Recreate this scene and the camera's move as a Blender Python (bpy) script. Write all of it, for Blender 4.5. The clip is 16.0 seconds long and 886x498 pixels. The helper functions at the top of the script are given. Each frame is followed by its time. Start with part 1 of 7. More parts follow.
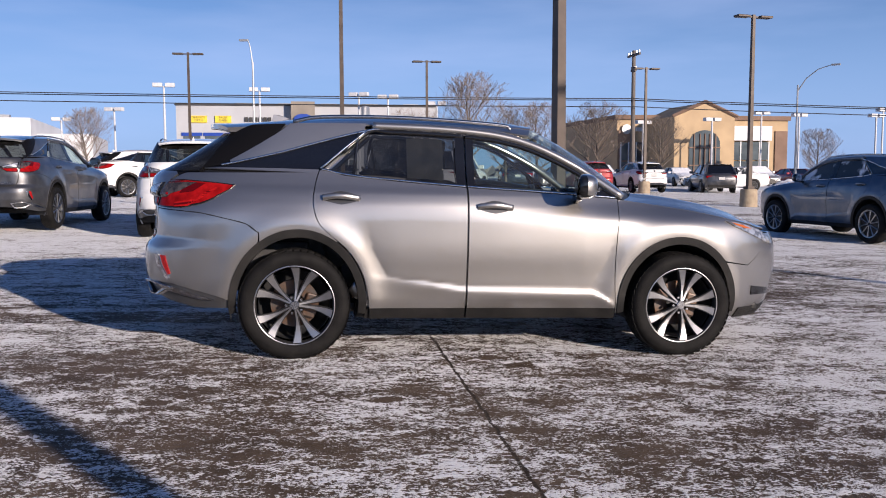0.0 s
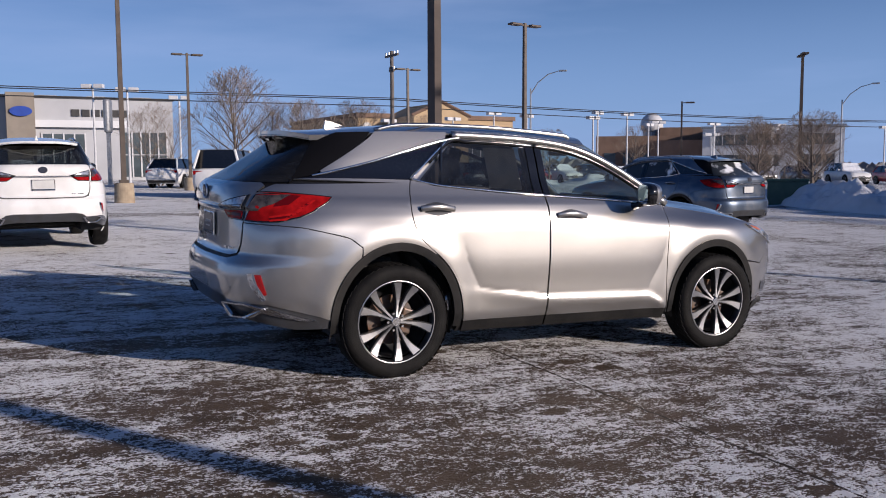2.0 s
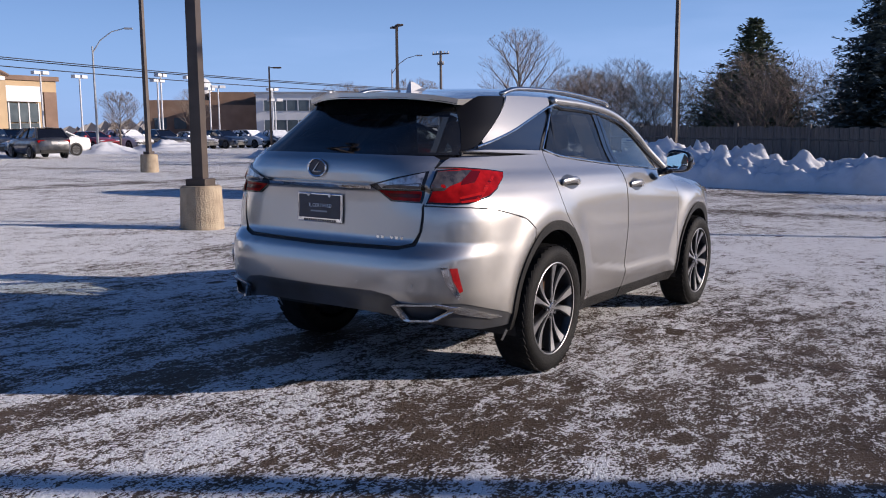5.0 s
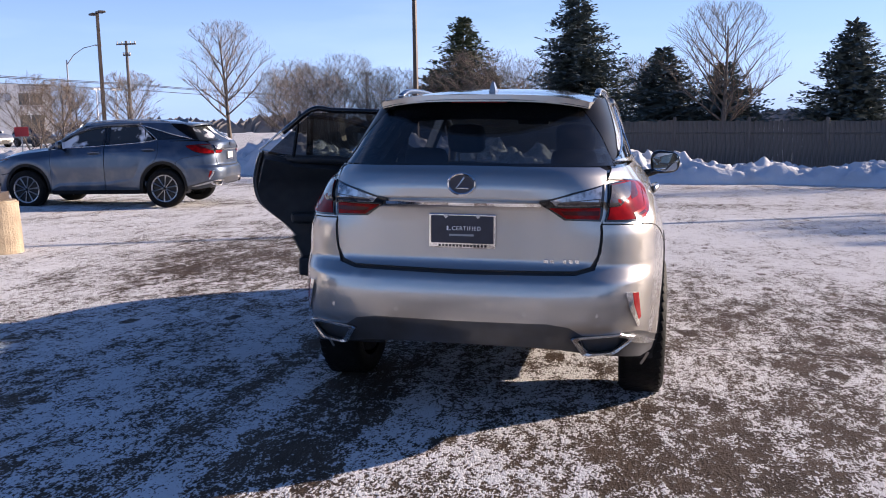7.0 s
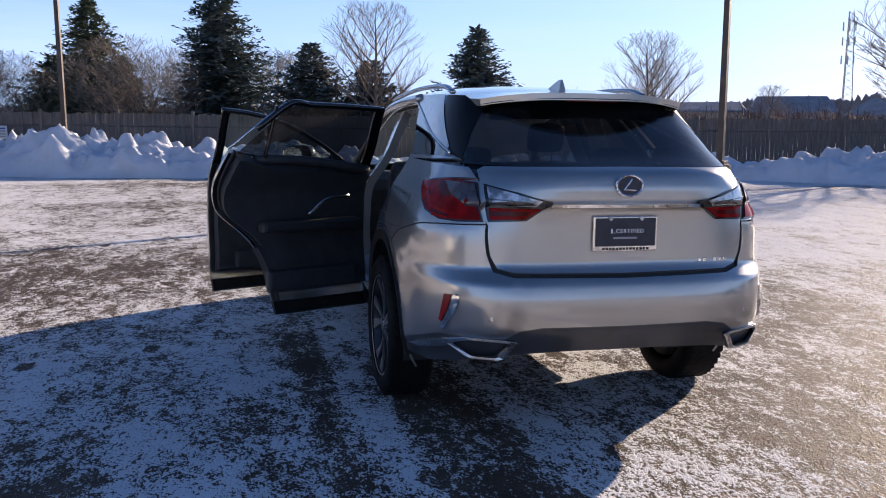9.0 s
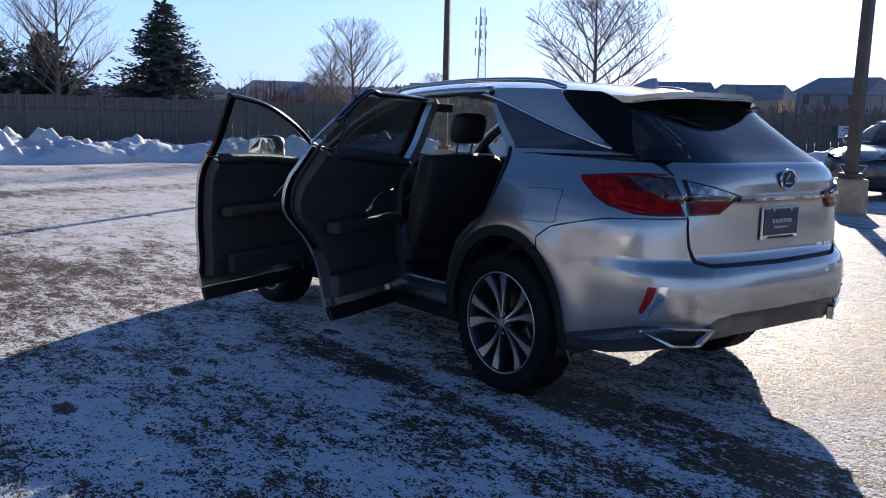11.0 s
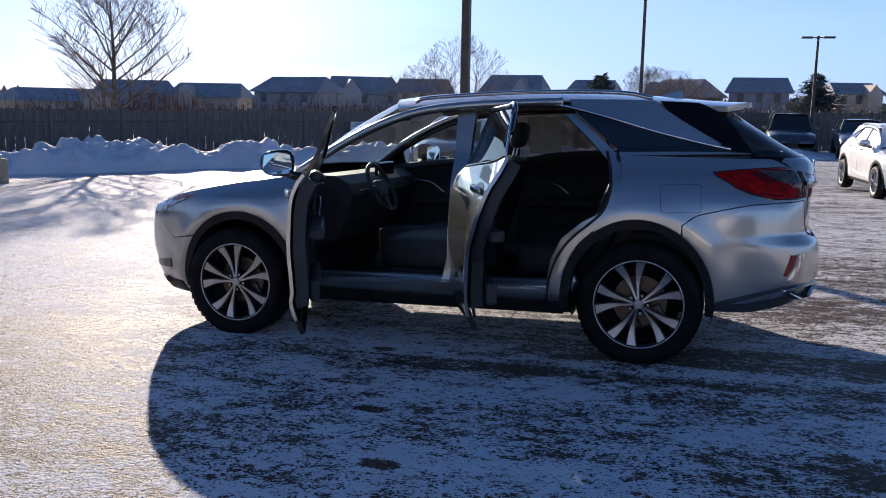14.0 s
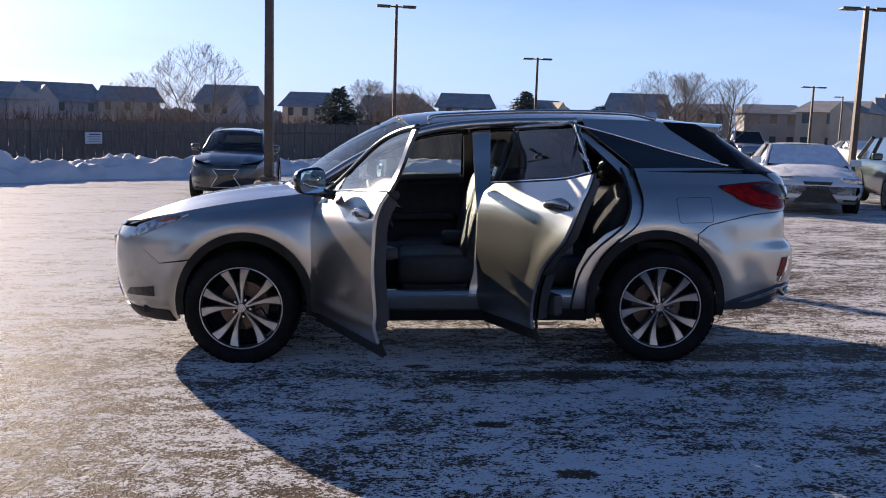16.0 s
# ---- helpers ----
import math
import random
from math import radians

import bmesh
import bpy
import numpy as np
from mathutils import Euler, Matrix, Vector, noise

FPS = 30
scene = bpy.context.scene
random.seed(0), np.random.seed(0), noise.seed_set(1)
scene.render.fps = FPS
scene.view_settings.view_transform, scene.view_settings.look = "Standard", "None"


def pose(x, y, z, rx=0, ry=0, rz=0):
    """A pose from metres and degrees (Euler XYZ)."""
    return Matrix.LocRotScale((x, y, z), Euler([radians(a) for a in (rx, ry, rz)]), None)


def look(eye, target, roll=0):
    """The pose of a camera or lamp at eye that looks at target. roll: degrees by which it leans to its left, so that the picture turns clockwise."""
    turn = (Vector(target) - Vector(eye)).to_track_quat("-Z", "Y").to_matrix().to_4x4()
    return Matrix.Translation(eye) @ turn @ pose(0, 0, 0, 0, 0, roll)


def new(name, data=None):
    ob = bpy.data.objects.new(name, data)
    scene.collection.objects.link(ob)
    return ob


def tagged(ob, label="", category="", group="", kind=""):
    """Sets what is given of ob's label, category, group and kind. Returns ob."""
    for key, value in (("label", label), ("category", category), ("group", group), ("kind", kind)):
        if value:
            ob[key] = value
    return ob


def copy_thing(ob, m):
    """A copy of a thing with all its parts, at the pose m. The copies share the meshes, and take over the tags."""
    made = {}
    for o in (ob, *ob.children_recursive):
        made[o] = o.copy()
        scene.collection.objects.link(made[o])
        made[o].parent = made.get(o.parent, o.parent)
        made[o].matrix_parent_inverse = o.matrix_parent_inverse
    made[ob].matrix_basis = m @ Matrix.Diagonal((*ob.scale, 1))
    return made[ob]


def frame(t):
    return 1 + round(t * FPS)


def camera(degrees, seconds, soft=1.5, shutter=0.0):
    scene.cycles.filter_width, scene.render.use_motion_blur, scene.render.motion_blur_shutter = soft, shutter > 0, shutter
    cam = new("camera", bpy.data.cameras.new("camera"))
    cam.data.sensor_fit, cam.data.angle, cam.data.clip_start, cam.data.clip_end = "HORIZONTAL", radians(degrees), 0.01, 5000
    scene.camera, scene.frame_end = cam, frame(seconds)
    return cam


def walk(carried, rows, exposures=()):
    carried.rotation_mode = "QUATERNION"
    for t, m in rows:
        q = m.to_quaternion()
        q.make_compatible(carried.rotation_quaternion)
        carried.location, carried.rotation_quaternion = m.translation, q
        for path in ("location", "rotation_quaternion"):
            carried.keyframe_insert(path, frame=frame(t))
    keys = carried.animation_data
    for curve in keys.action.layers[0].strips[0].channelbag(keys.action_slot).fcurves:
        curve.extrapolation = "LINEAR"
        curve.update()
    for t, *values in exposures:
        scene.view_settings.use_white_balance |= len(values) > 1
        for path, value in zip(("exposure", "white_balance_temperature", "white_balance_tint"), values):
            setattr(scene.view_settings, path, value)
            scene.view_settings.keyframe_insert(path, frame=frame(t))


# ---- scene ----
cam = camera(53.4, 16.0, soft=1.0)
PATH = [
    (0, (-1.300, -6.976, 1.297), (-0.993, -5.008, 1.122), -0.2),
    (0.5, (-1.925, -6.891, 1.320), (-1.462, -4.954, 1.137), -0.0),
    (1, (-2.536, -6.687, 1.366), (-1.921, -4.793, 1.183), 0.1),
    (1.5, (-3.153, -6.485, 1.394), (-2.388, -4.647, 1.208), 0.0),
    (2, (-3.697, -6.151, 1.401), (-2.793, -4.377, 1.215), -0.3),
    (2.5, (-4.247, -5.799, 1.407), (-3.223, -4.091, 1.216), -0.3),
    (3, (-4.708, -5.357, 1.395), (-3.545, -3.743, 1.189), -0.0),
    (3.5, (-5.104, -4.844, 1.406), (-3.806, -3.338, 1.188), -0.2),
    (4, (-5.464, -4.304, 1.414), (-4.036, -2.924, 1.174), -0.1),
    (6.5, (-6.371, -1.421, 1.525), (-4.486, -0.818, 1.235), -1.1),
    (7, (-6.334, -0.789, 1.543), (-4.401, -0.367, 1.250), -0.9),
    (7.5, (-6.307, -0.157, 1.563), (-4.335, -0.019, 1.257), -1.0),
    (8, (-6.207, 0.473, 1.569), (-4.232, 0.418, 1.259), -0.7),
    (8.5, (-6.175, 1.143, 1.563), (-4.218, 0.855, 1.265), 0.0),
    (9, (-6.002, 1.719, 1.584), (-4.084, 1.247, 1.270), 0.0),
    (11.5, (-4.493, 4.491, 1.615), (-3.055, 3.145, 1.269), 1.9),
    (12, (-4.080, 5.013, 1.618), (-2.788, 3.526, 1.267), 2.3),
    (12.5, (-3.481, 5.383, 1.615), (-2.340, 3.778, 1.270), 2.4),
    (13, (-2.933, 5.780, 1.608), (-1.968, 4.058, 1.281), 1.8),
    (13.5, (-2.367, 6.043, 1.599), (-1.578, 4.233, 1.280), 1.2),
    (14, (-1.804, 6.317, 1.612), (-1.218, 4.433, 1.289), 1.0),
    (14.5, (-1.243, 6.528, 1.617), (-0.871, 4.589, 1.297), 1.5),
    (15, (-0.684, 6.646, 1.621), (-0.482, 4.681, 1.309), 2.0),
    (15.5, (-0.154, 6.758, 1.631), (-0.116, 4.780, 1.338), 2.3),
    (16, (0.290, 6.671, 1.601), (0.219, 4.692, 1.319), 1.8),
]
EXPOSURES = [(0, 0.48, 5450, 20), (1.2, 0.22, 5300, 20), (2.5, 0.08, 5300, 19), (4.2, 0.2, 5250, 18), (6.3, 1.0, 5600, 21), (9.2, 1.18, 5850, 19), (11.3, 0.97, 5350, 15), (14, 0.88, 5450, 17), (16, 0.93, 5850, 19)]
walk(cam, [(t, look(eye, target, roll)) for t, eye, target, roll in PATH], EXPOSURES)

# low winter sun, ahead of the car and to its right
SUN_AZ, SUN_EL = radians(-56.0), radians(15.5)
to_sun = Vector((math.cos(SUN_EL) * math.cos(SUN_AZ), math.cos(SUN_EL) * math.sin(SUN_AZ), math.sin(SUN_EL)))
world = bpy.data.worlds.new("winter_sky")
scene.world = world
world.use_nodes = True
_wn, _wl = world.node_tree.nodes, world.node_tree.links
_wn.clear()
_sky = _wn.new("ShaderNodeTexSky")
_sky.sky_type, _sky.sun_disc = "NISHITA", False
_sky.sun_elevation, _sky.sun_rotation = SUN_EL, math.pi / 2 - SUN_AZ
_sky.air_density, _sky.dust_density, _sky.ozone_density = 1.0, 0.7, 6.0
# thin streaks of high cloud
_tc, _mp, _nz, _rp, _mx = (_wn.new(k) for k in ("ShaderNodeTexCoord", "ShaderNodeMapping", "ShaderNodeTexNoise", "ShaderNodeValToRGB", "ShaderNodeMixRGB"))
_mp.inputs["Scale"].default_value = (1.6, 1.6, 9.0)
_nz.inputs["Scale"].default_value, _nz.inputs["Detail"].default_value = 1.5, 6
_rp.color_ramp.elements[0].position, _rp.color_ramp.elements[1].position = 0.42, 0.78
_rp.color_ramp.elements[1].color = (0.62, 0.62, 0.62, 1)
_mx.inputs["Color2"].default_value = (6.2, 7.0, 8.6, 1)
_bg, _wo = _wn.new("ShaderNodeBackground"), _wn.new("ShaderNodeOutputWorld")
_wl.new(_tc.outputs["Generated"], _mp.inputs["Vector"])
_wl.new(_mp.outputs["Vector"], _nz.inputs["Vector"])
_wl.new(_nz.outputs["Fac"], _rp.inputs["Fac"])
_cz, _ch, _cm = _wn.new("ShaderNodeSeparateXYZ"), _wn.new("ShaderNodeMapRange"), _wn.new("ShaderNodeMath")
_ch.inputs["From Min"].default_value, _ch.inputs["From Max"].default_value = 0.28, 0.60
_ch.inputs["To Min"].default_value, _ch.inputs["To Max"].default_value = 1.0, 0.08
_cm.operation = "MULTIPLY"
_wl.new(_tc.outputs["Generated"], _cz.inputs["Vector"])
_wl.new(_cz.outputs["Z"], _ch.inputs["Value"])
_wl.new(_ch.outputs["Result"], _cm.inputs[0])
_wl.new(_rp.outputs["Color"], _cm.inputs[1])
_wl.new(_cm.outputs["Value"], _mx.inputs["Fac"])
_wl.new(_sky.outputs["Color"], _mx.inputs["Color1"])
# pale winter haze low along the whole horizon
_sx, _hz, _hm = _wn.new("ShaderNodeSeparateXYZ"), _wn.new("ShaderNodeMapRange"), _wn.new("ShaderNodeMixRGB")
_hz.interpolation_type = "SMOOTHERSTEP"
_hz.inputs["From Min"].default_value, _hz.inputs["From Max"].default_value = -0.02, 0.34
_hz.inputs["To Min"].default_value, _hz.inputs["To Max"].default_value = 0.62, 0.0
_hm.inputs["Color2"].default_value = (6.4, 8.6, 11.8, 1)
_wl.new(_tc.outputs["Generated"], _sx.inputs["Vector"])
_wl.new(_sx.outputs["Z"], _hz.inputs["Value"])
_wl.new(_hz.outputs["Result"], _hm.inputs["Fac"])
_wl.new(_mx.outputs["Color"], _hm.inputs["Color1"])
_wl.new(_hm.outputs["Color"], _bg.inputs["Color"])
_wl.new(_bg.outputs["Background"], _wo.inputs["Surface"])
_bg.inputs["Strength"].default_value = 0.055
sun = new("sun", bpy.data.lights.new("sun", "SUN"))
sun.data.energy, sun.data.angle, sun.data.color = 5.0, radians(0.53), (1.0, 0.79, 0.53)
sun.matrix_world = look(to_sun * 60, (0, 0, 0))


# ---- materials ----
def mat(name, color, rough=0.5, metal=0.0, color2=None, scale=8.0, bump=0.0, bump_scale=60.0, coat=0.0, stretch=(1, 1, 1),
        trans=0.0, ior=1.45, emit=0.0, rough2=None, amount=(0.35, 0.65), world_space=False):
    """A surface with two scales of change: broad patches of color2 and a fine relief."""
    m = bpy.data.materials.new(name)
    m.use_nodes = True
    n, l = m.node_tree.nodes, m.node_tree.links
    b = n["Principled BSDF"]
    b.inputs["Base Color"].default_value = (*color, 1)
    b.inputs["Roughness"].default_value, b.inputs["Metallic"].default_value = rough, metal
    b.inputs["Coat Weight"].default_value, b.inputs["Coat Roughness"].default_value = coat, 0.04
    b.inputs["Transmission Weight"].default_value, b.inputs["IOR"].default_value = trans, ior
    if emit:
        b.inputs["Emission Color"].default_value, b.inputs["Emission Strength"].default_value = (*color, 1), emit
    if color2 is None and not bump and rough2 is None:
        return m
    tc, mp = n.new("ShaderNodeTexCoord"), n.new("ShaderNodeMapping")
    mp.inputs["Scale"].default_value = stretch
    if world_space:
        geo = n.new("ShaderNodeNewGeometry")
        l.new(geo.outputs["Position"], mp.inputs["Vector"])
    else:
        l.new(tc.outputs["Object"], mp.inputs["Vector"])
    nz = n.new("ShaderNodeTexNoise")
    nz.inputs["Scale"].default_value, nz.inputs["Detail"].default_value = scale, 6
    l.new(mp.outputs["Vector"], nz.inputs["Vector"])
    rp = n.new("ShaderNodeValToRGB")
    rp.color_ramp.elements[0].position, rp.color_ramp.elements[1].position = amount
    rp.color_ramp.elements[0].color, rp.color_ramp.elements[1].color = (*color, 1), (*(color2 or color), 1)
    l.new(nz.outputs["Fac"], rp.inputs["Fac"])
    l.new(rp.outputs["Color"], b.inputs["Base Color"])
    if rough2 is not None:
        mr = n.new("ShaderNodeMapRange")
        mr.inputs["From Min"].default_value, mr.inputs["From Max"].default_value = amount
        mr.inputs["To Min"].default_value, mr.inputs["To Max"].default_value = rough, rough2
        l.new(nz.outputs["Fac"], mr.inputs["Value"])
        l.new(mr.outputs["Result"], b.inputs["Roughness"])
    if bump:
        n2, bp = n.new("ShaderNodeTexNoise"), n.new("ShaderNodeBump")
        n2.inputs["Scale"].default_value, n2.inputs["Detail"].default_value = bump_scale, 4
        l.new(mp.outputs["Vector"], n2.inputs["Vector"])
        l.new(n2.outputs["Fac"], bp.inputs["Height"])
        bp.inputs["Strength"].default_value, bp.inputs["Distance"].default_value = bump, 0.02
        l.new(bp.outputs["Normal"], b.inputs["Normal"])
    return m


def glass(name, tint, rough=0.0, dust=0.0):
    """Thin glazing: tinted see-through with a mirror-like surface."""
    m = bpy.data.materials.new(name)
    m.use_nodes = True
    n, l = m.node_tree.nodes, m.node_tree.links
    n.clear()
    out, mix, tr, gl, fr = (n.new(k) for k in ("ShaderNodeOutputMaterial", "ShaderNodeMixShader", "ShaderNodeBsdfTransparent", "ShaderNodeBsdfGlossy", "ShaderNodeLayerWeight"))
    pw, ma = n.new("ShaderNodeMath"), n.new("ShaderNodeMath")
    pw.operation, ma.operation = "POWER", "MULTIPLY_ADD"
    pw.inputs[1].default_value, ma.inputs[1].default_value, ma.inputs[2].default_value = 5.0, 0.92, 0.06
    fr.inputs["Blend"].default_value = 0.5
    tr.inputs["Color"].default_value = (*tint, 1)
    gl.inputs["Roughness"].default_value = 0.02 + rough
    l.new(fr.outputs["Facing"], pw.inputs[0])
    l.new(pw.outputs[0], ma.inputs[0])
    l.new(ma.outputs[0], mix.inputs["Fac"])
    l.new(tr.outputs["BSDF"], mix.inputs[1])
    l.new(gl.outputs["BSDF"], mix.inputs[2])
    film, dull, glow, both = (n.new(k) for k in ("ShaderNodeMixShader", "ShaderNodeBsdfDiffuse", "ShaderNodeBsdfTranslucent", "ShaderNodeMixShader"))
    l.new(dull.outputs["BSDF"], both.inputs[1])
    l.new(glow.outputs["BSDF"], both.inputs[2])
    tc, nz, rg = n.new("ShaderNodeTexCoord"), n.new("ShaderNodeTexNoise"), n.new("ShaderNodeMapRange")
    nz.inputs["Scale"].default_value, nz.inputs["Detail"].default_value = 9, 6
    rg.inputs["From Min"].default_value, rg.inputs["From Max"].default_value = 0.35, 0.75
    rg.inputs["To Min"].default_value, rg.inputs["To Max"].default_value = dust * 0.5, dust * 2.0
    l.new(tc.outputs["Object"], nz.inputs["Vector"])
    l.new(nz.outputs["Fac"], rg.inputs["Value"])
    l.new(rg.outputs["Result"], film.inputs["Fac"])
    l.new(mix.outputs["Shader"], film.inputs[1])
    l.new(both.outputs["Shader"], film.inputs[2])
    l.new(film.outputs["Shader"], out.inputs["Surface"])
    return m


def car_paint(name, base, flake=0.25, rough=0.32, metal=0.85, dirt=0.25, sheen=0.0):
    """Metallic paint under clear coat, with dried road salt low on the surface."""
    m = bpy.data.materials.new(name)
    m.use_nodes = True
    n, l = m.node_tree.nodes, m.node_tree.links
    b = n["Principled BSDF"]
    tc, vz, rp = n.new("ShaderNodeTexCoord"), n.new("ShaderNodeTexNoise"), n.new("ShaderNodeValToRGB")
    vz.inputs["Scale"].default_value, vz.inputs["Detail"].default_value = 900, 2
    l.new(tc.outputs["Object"], vz.inputs["Vector"])
    rp.color_ramp.elements[0].color = (*[c * (1 - flake) for c in base], 1)
    rp.color_ramp.elements[1].color = (*[min(1, c * (1 + flake)) for c in base], 1)
    l.new(vz.outputs["Fac"], rp.inputs["Fac"])
    dz, dr, mx = n.new("ShaderNodeTexNoise"), n.new("ShaderNodeMapRange"), n.new("ShaderNodeMixRGB")
    dz.inputs["Scale"].default_value, dz.inputs["Detail"].default_value = 3.5, 8
    l.new(tc.outputs["Object"], dz.inputs["Vector"])
    dr.inputs["From Min"].default_value, dr.inputs["From Max"].default_value = 0.45, 0.8
    dr.inputs["To Max"].default_value = dirt
    l.new(dz.outputs["Fac"], dr.inputs["Value"])
    mx.inputs["Color2"].default_value = (0.34, 0.33, 0.31, 1)
    l.new(dr.outputs["Result"], mx.inputs["Fac"])
    l.new(rp.outputs["Color"], mx.inputs["Color1"])
    l.new(mx.outputs["Color"], b.inputs["Base Color"])
    ro = n.new("ShaderNodeMapRange")
    ro.inputs["To Min"].default_value, ro.inputs["To Max"].default_value = rough, rough + 0.18
    l.new(dz.outputs["Fac"], ro.inputs["Value"])
    l.new(ro.outputs["Result"], b.inputs["Roughness"])
    b.inputs["Metallic"].default_value = metal
    b.inputs["Coat Weight"].default_value, b.inputs["Coat Roughness"].default_value = 1.0, 0.03
    if sheen:
        b2, blend = n.new("ShaderNodeBsdfPrincipled"), n.new("ShaderNodeMixShader")
        l.new(mx.outputs["Color"], b2.inputs["Base Color"])
        b2.inputs["Metallic"].default_value, b2.inputs["Roughness"].default_value = metal, sheen
        b2.inputs["Coat Weight"].default_value, b2.inputs["Coat Roughness"].default_value = 1.0, 0.03
        blend.inputs["Fac"].default_value = 0.5
        out = n["Material Output"]
        l.new(b.outputs["BSDF"], blend.inputs[1])
        l.new(b2.outputs["BSDF"], blend.inputs[2])
        l.new(blend.outputs["Shader"], out.inputs["Surface"])
    return m


def ground_material():
    """Wet brown pavement under a thin, speckled, wind-blown crust of snow, worn away in patches and tyre tracks."""
    m = bpy.data.materials.new("snowy_pavement")
    m.use_nodes = True
    n, l = m.node_tree.nodes, m.node_tree.links
    b = n["Principled BSDF"]
    geo = n.new("ShaderNodeNewGeometry")

    def noise_of(scale, detail=5, stretch=(1, 1, 1), turn=0.0, rough=0.55):
        mp, nz = n.new("ShaderNodeMapping"), n.new("ShaderNodeTexNoise")
        mp.inputs["Scale"].default_value, mp.inputs["Rotation"].default_value = stretch, (0, 0, radians(turn))
        mp.inputs["Location"].default_value = (3.7, 11.3, 0)
        l.new(geo.outputs["Position"], mp.inputs["Vector"])
        nz.inputs["Scale"].default_value, nz.inputs["Detail"].default_value, nz.inputs["Roughness"].default_value = scale, detail, rough
        l.new(mp.outputs["Vector"], nz.inputs["Vector"])
        return nz.outputs["Fac"]

    def maths(op, a, c):
        k = n.new("ShaderNodeMath")
        k.operation = op
        for i, v in enumerate((a, c)):
            if isinstance(v, (int, float)):
                k.inputs[i].default_value = v
            else:
                l.new(v, k.inputs[i])
        return k.outputs[0]

    def ranged(v, lo, hi, a, c):
        k = n.new("ShaderNodeMapRange")
        k.inputs["From Min"].default_value, k.inputs["From Max"].default_value = lo, hi
        k.inputs["To Min"].default_value, k.inputs["To Max"].default_value = a, c
        l.new(v, k.inputs["Value"])
        return k.outputs["Result"]

    sep = n.new("ShaderNodeSeparateXYZ")
    l.new(geo.outputs["Position"], sep.inputs["Vector"])
    px, py = sep.outputs["X"], sep.outputs["Y"]
    # thin and worn beside the car and before its front left corner, whiter out in the lot
    def from_spot(x, y, reach):
        k = n.new("ShaderNodeVectorMath")
        k.operation = "DISTANCE"
        k.inputs[1].default_value = (x, y, 0)
        l.new(geo.outputs["Position"], k.inputs[0])
        return maths("DIVIDE", k.outputs["Value"], reach)

    def smooth_step(v, lo, hi, a=0.0, c=1.0):
        k = n.new("ShaderNodeMapRange")
        k.interpolation_type = "SMOOTHSTEP"
        k.inputs["From Min"].default_value, k.inputs["From Max"].default_value = lo, hi
        k.inputs["To Min"].default_value, k.inputs["To Max"].default_value = a, c
        l.new(v, k.inputs["Value"])
        return k.outputs["Result"]

    far = maths("MINIMUM", maths("MINIMUM", smooth_step(from_spot(-2.7, -2.5, 1.8), 0.3, 1.4, 0.2, 1.0), smooth_step(from_spot(0.3, -2.1, 1.6), 0.3, 1.4, 0.1, 1.0)), smooth_step(from_spot(3.3, 3.2, 2.3), 0.3, 1.4))
    broad = noise_of(0.33, 3, rough=0.5)
    patch = noise_of(1.5, 6, (0.6, 1.3, 1), 6, 0.66)
    blotch = noise_of(5.5, 4, (0.7, 1.3, 1), 12, 0.6)
    fine = noise_of(24, 3, (0.85, 1.15, 1), 4, 0.7)
    grit = noise_of(65, 2, (0.8, 1.2, 1), 0, 0.75)
    cover = maths("ADD", maths("MULTIPLY", maths("SUBTRACT", broad, 0.5), 0.7), maths("MULTIPLY", maths("SUBTRACT", patch, 0.5), 2.2))
    cover = maths("ADD", cover, maths("MULTIPLY", maths("SUBTRACT", blotch, 0.5), 1.8))
    cover = maths("ADD", cover, maths("MULTIPLY", maths("SUBTRACT", noise_of(13, 4, (0.8, 1.25, 1), -8, 0.62), 0.5), 1.6))
    cover = maths("ADD", cover, maths("ADD", maths("MULTIPLY", far, 0.46), 0.23))
    # more snow is left out towards the parked rows
    cover = maths("ADD", cover, smooth_step(py, 3.6, 6.5, 0.0, 0.30))
    # and out before its front
    cover = maths("ADD", cover, maths("MULTIPLY", smooth_step(px, 1.6, 4.0, 0.0, 0.36), smooth_step(py, -0.5, 1.5, 1.0, 0.0)))
    # and beside its left doors
    cover = maths("ADD", cover, maths("MULTIPLY", smooth_step(py, 1.2, 2.0, 0.0, 0.04), smooth_step(px, 1.2, 2.6, 1.0, 0.0)))
    # tyre tracks behind the car, and the driven lanes farther out
    for off, turn, half, depth, ahead in ((0.66, 0.5, 0.21, 0.50, -0.9), (1.25, -0.6, 0.06, 0.45, -0.2), (1.36, -0.6, 0.02, 0.25, -0.2), (1.05, 0.0, 0.13, -0.14, -0.9), (-0.72, -1.0, 0.13, 0.22, -1.3), (-1.12, 0.0, 0.10, 0.22, -1.2), (2.3, 2.0, 0.10, 0.10, 30.0), (16.3, -4.0, 0.55, 0.45, 40.0), (26.0, -3.0, 0.7, 0.3, 40.0)):
        line = maths("ABSOLUTE", maths("SUBTRACT", maths("ADD", maths("ADD", py, maths("MULTIPLY", px, math.tan(radians(turn)))), maths("MULTIPLY", maths("SUBTRACT", blotch, 0.5), 0.06)), off), 0)
        edge = maths("MULTIPLY", ranged(line, half, half + 0.04 + 0.3 * half, depth, 0.0), smooth_step(px, ahead, ahead + 0.8, 1.0, 0.0))
        cover = maths("SUBTRACT", cover, edge)
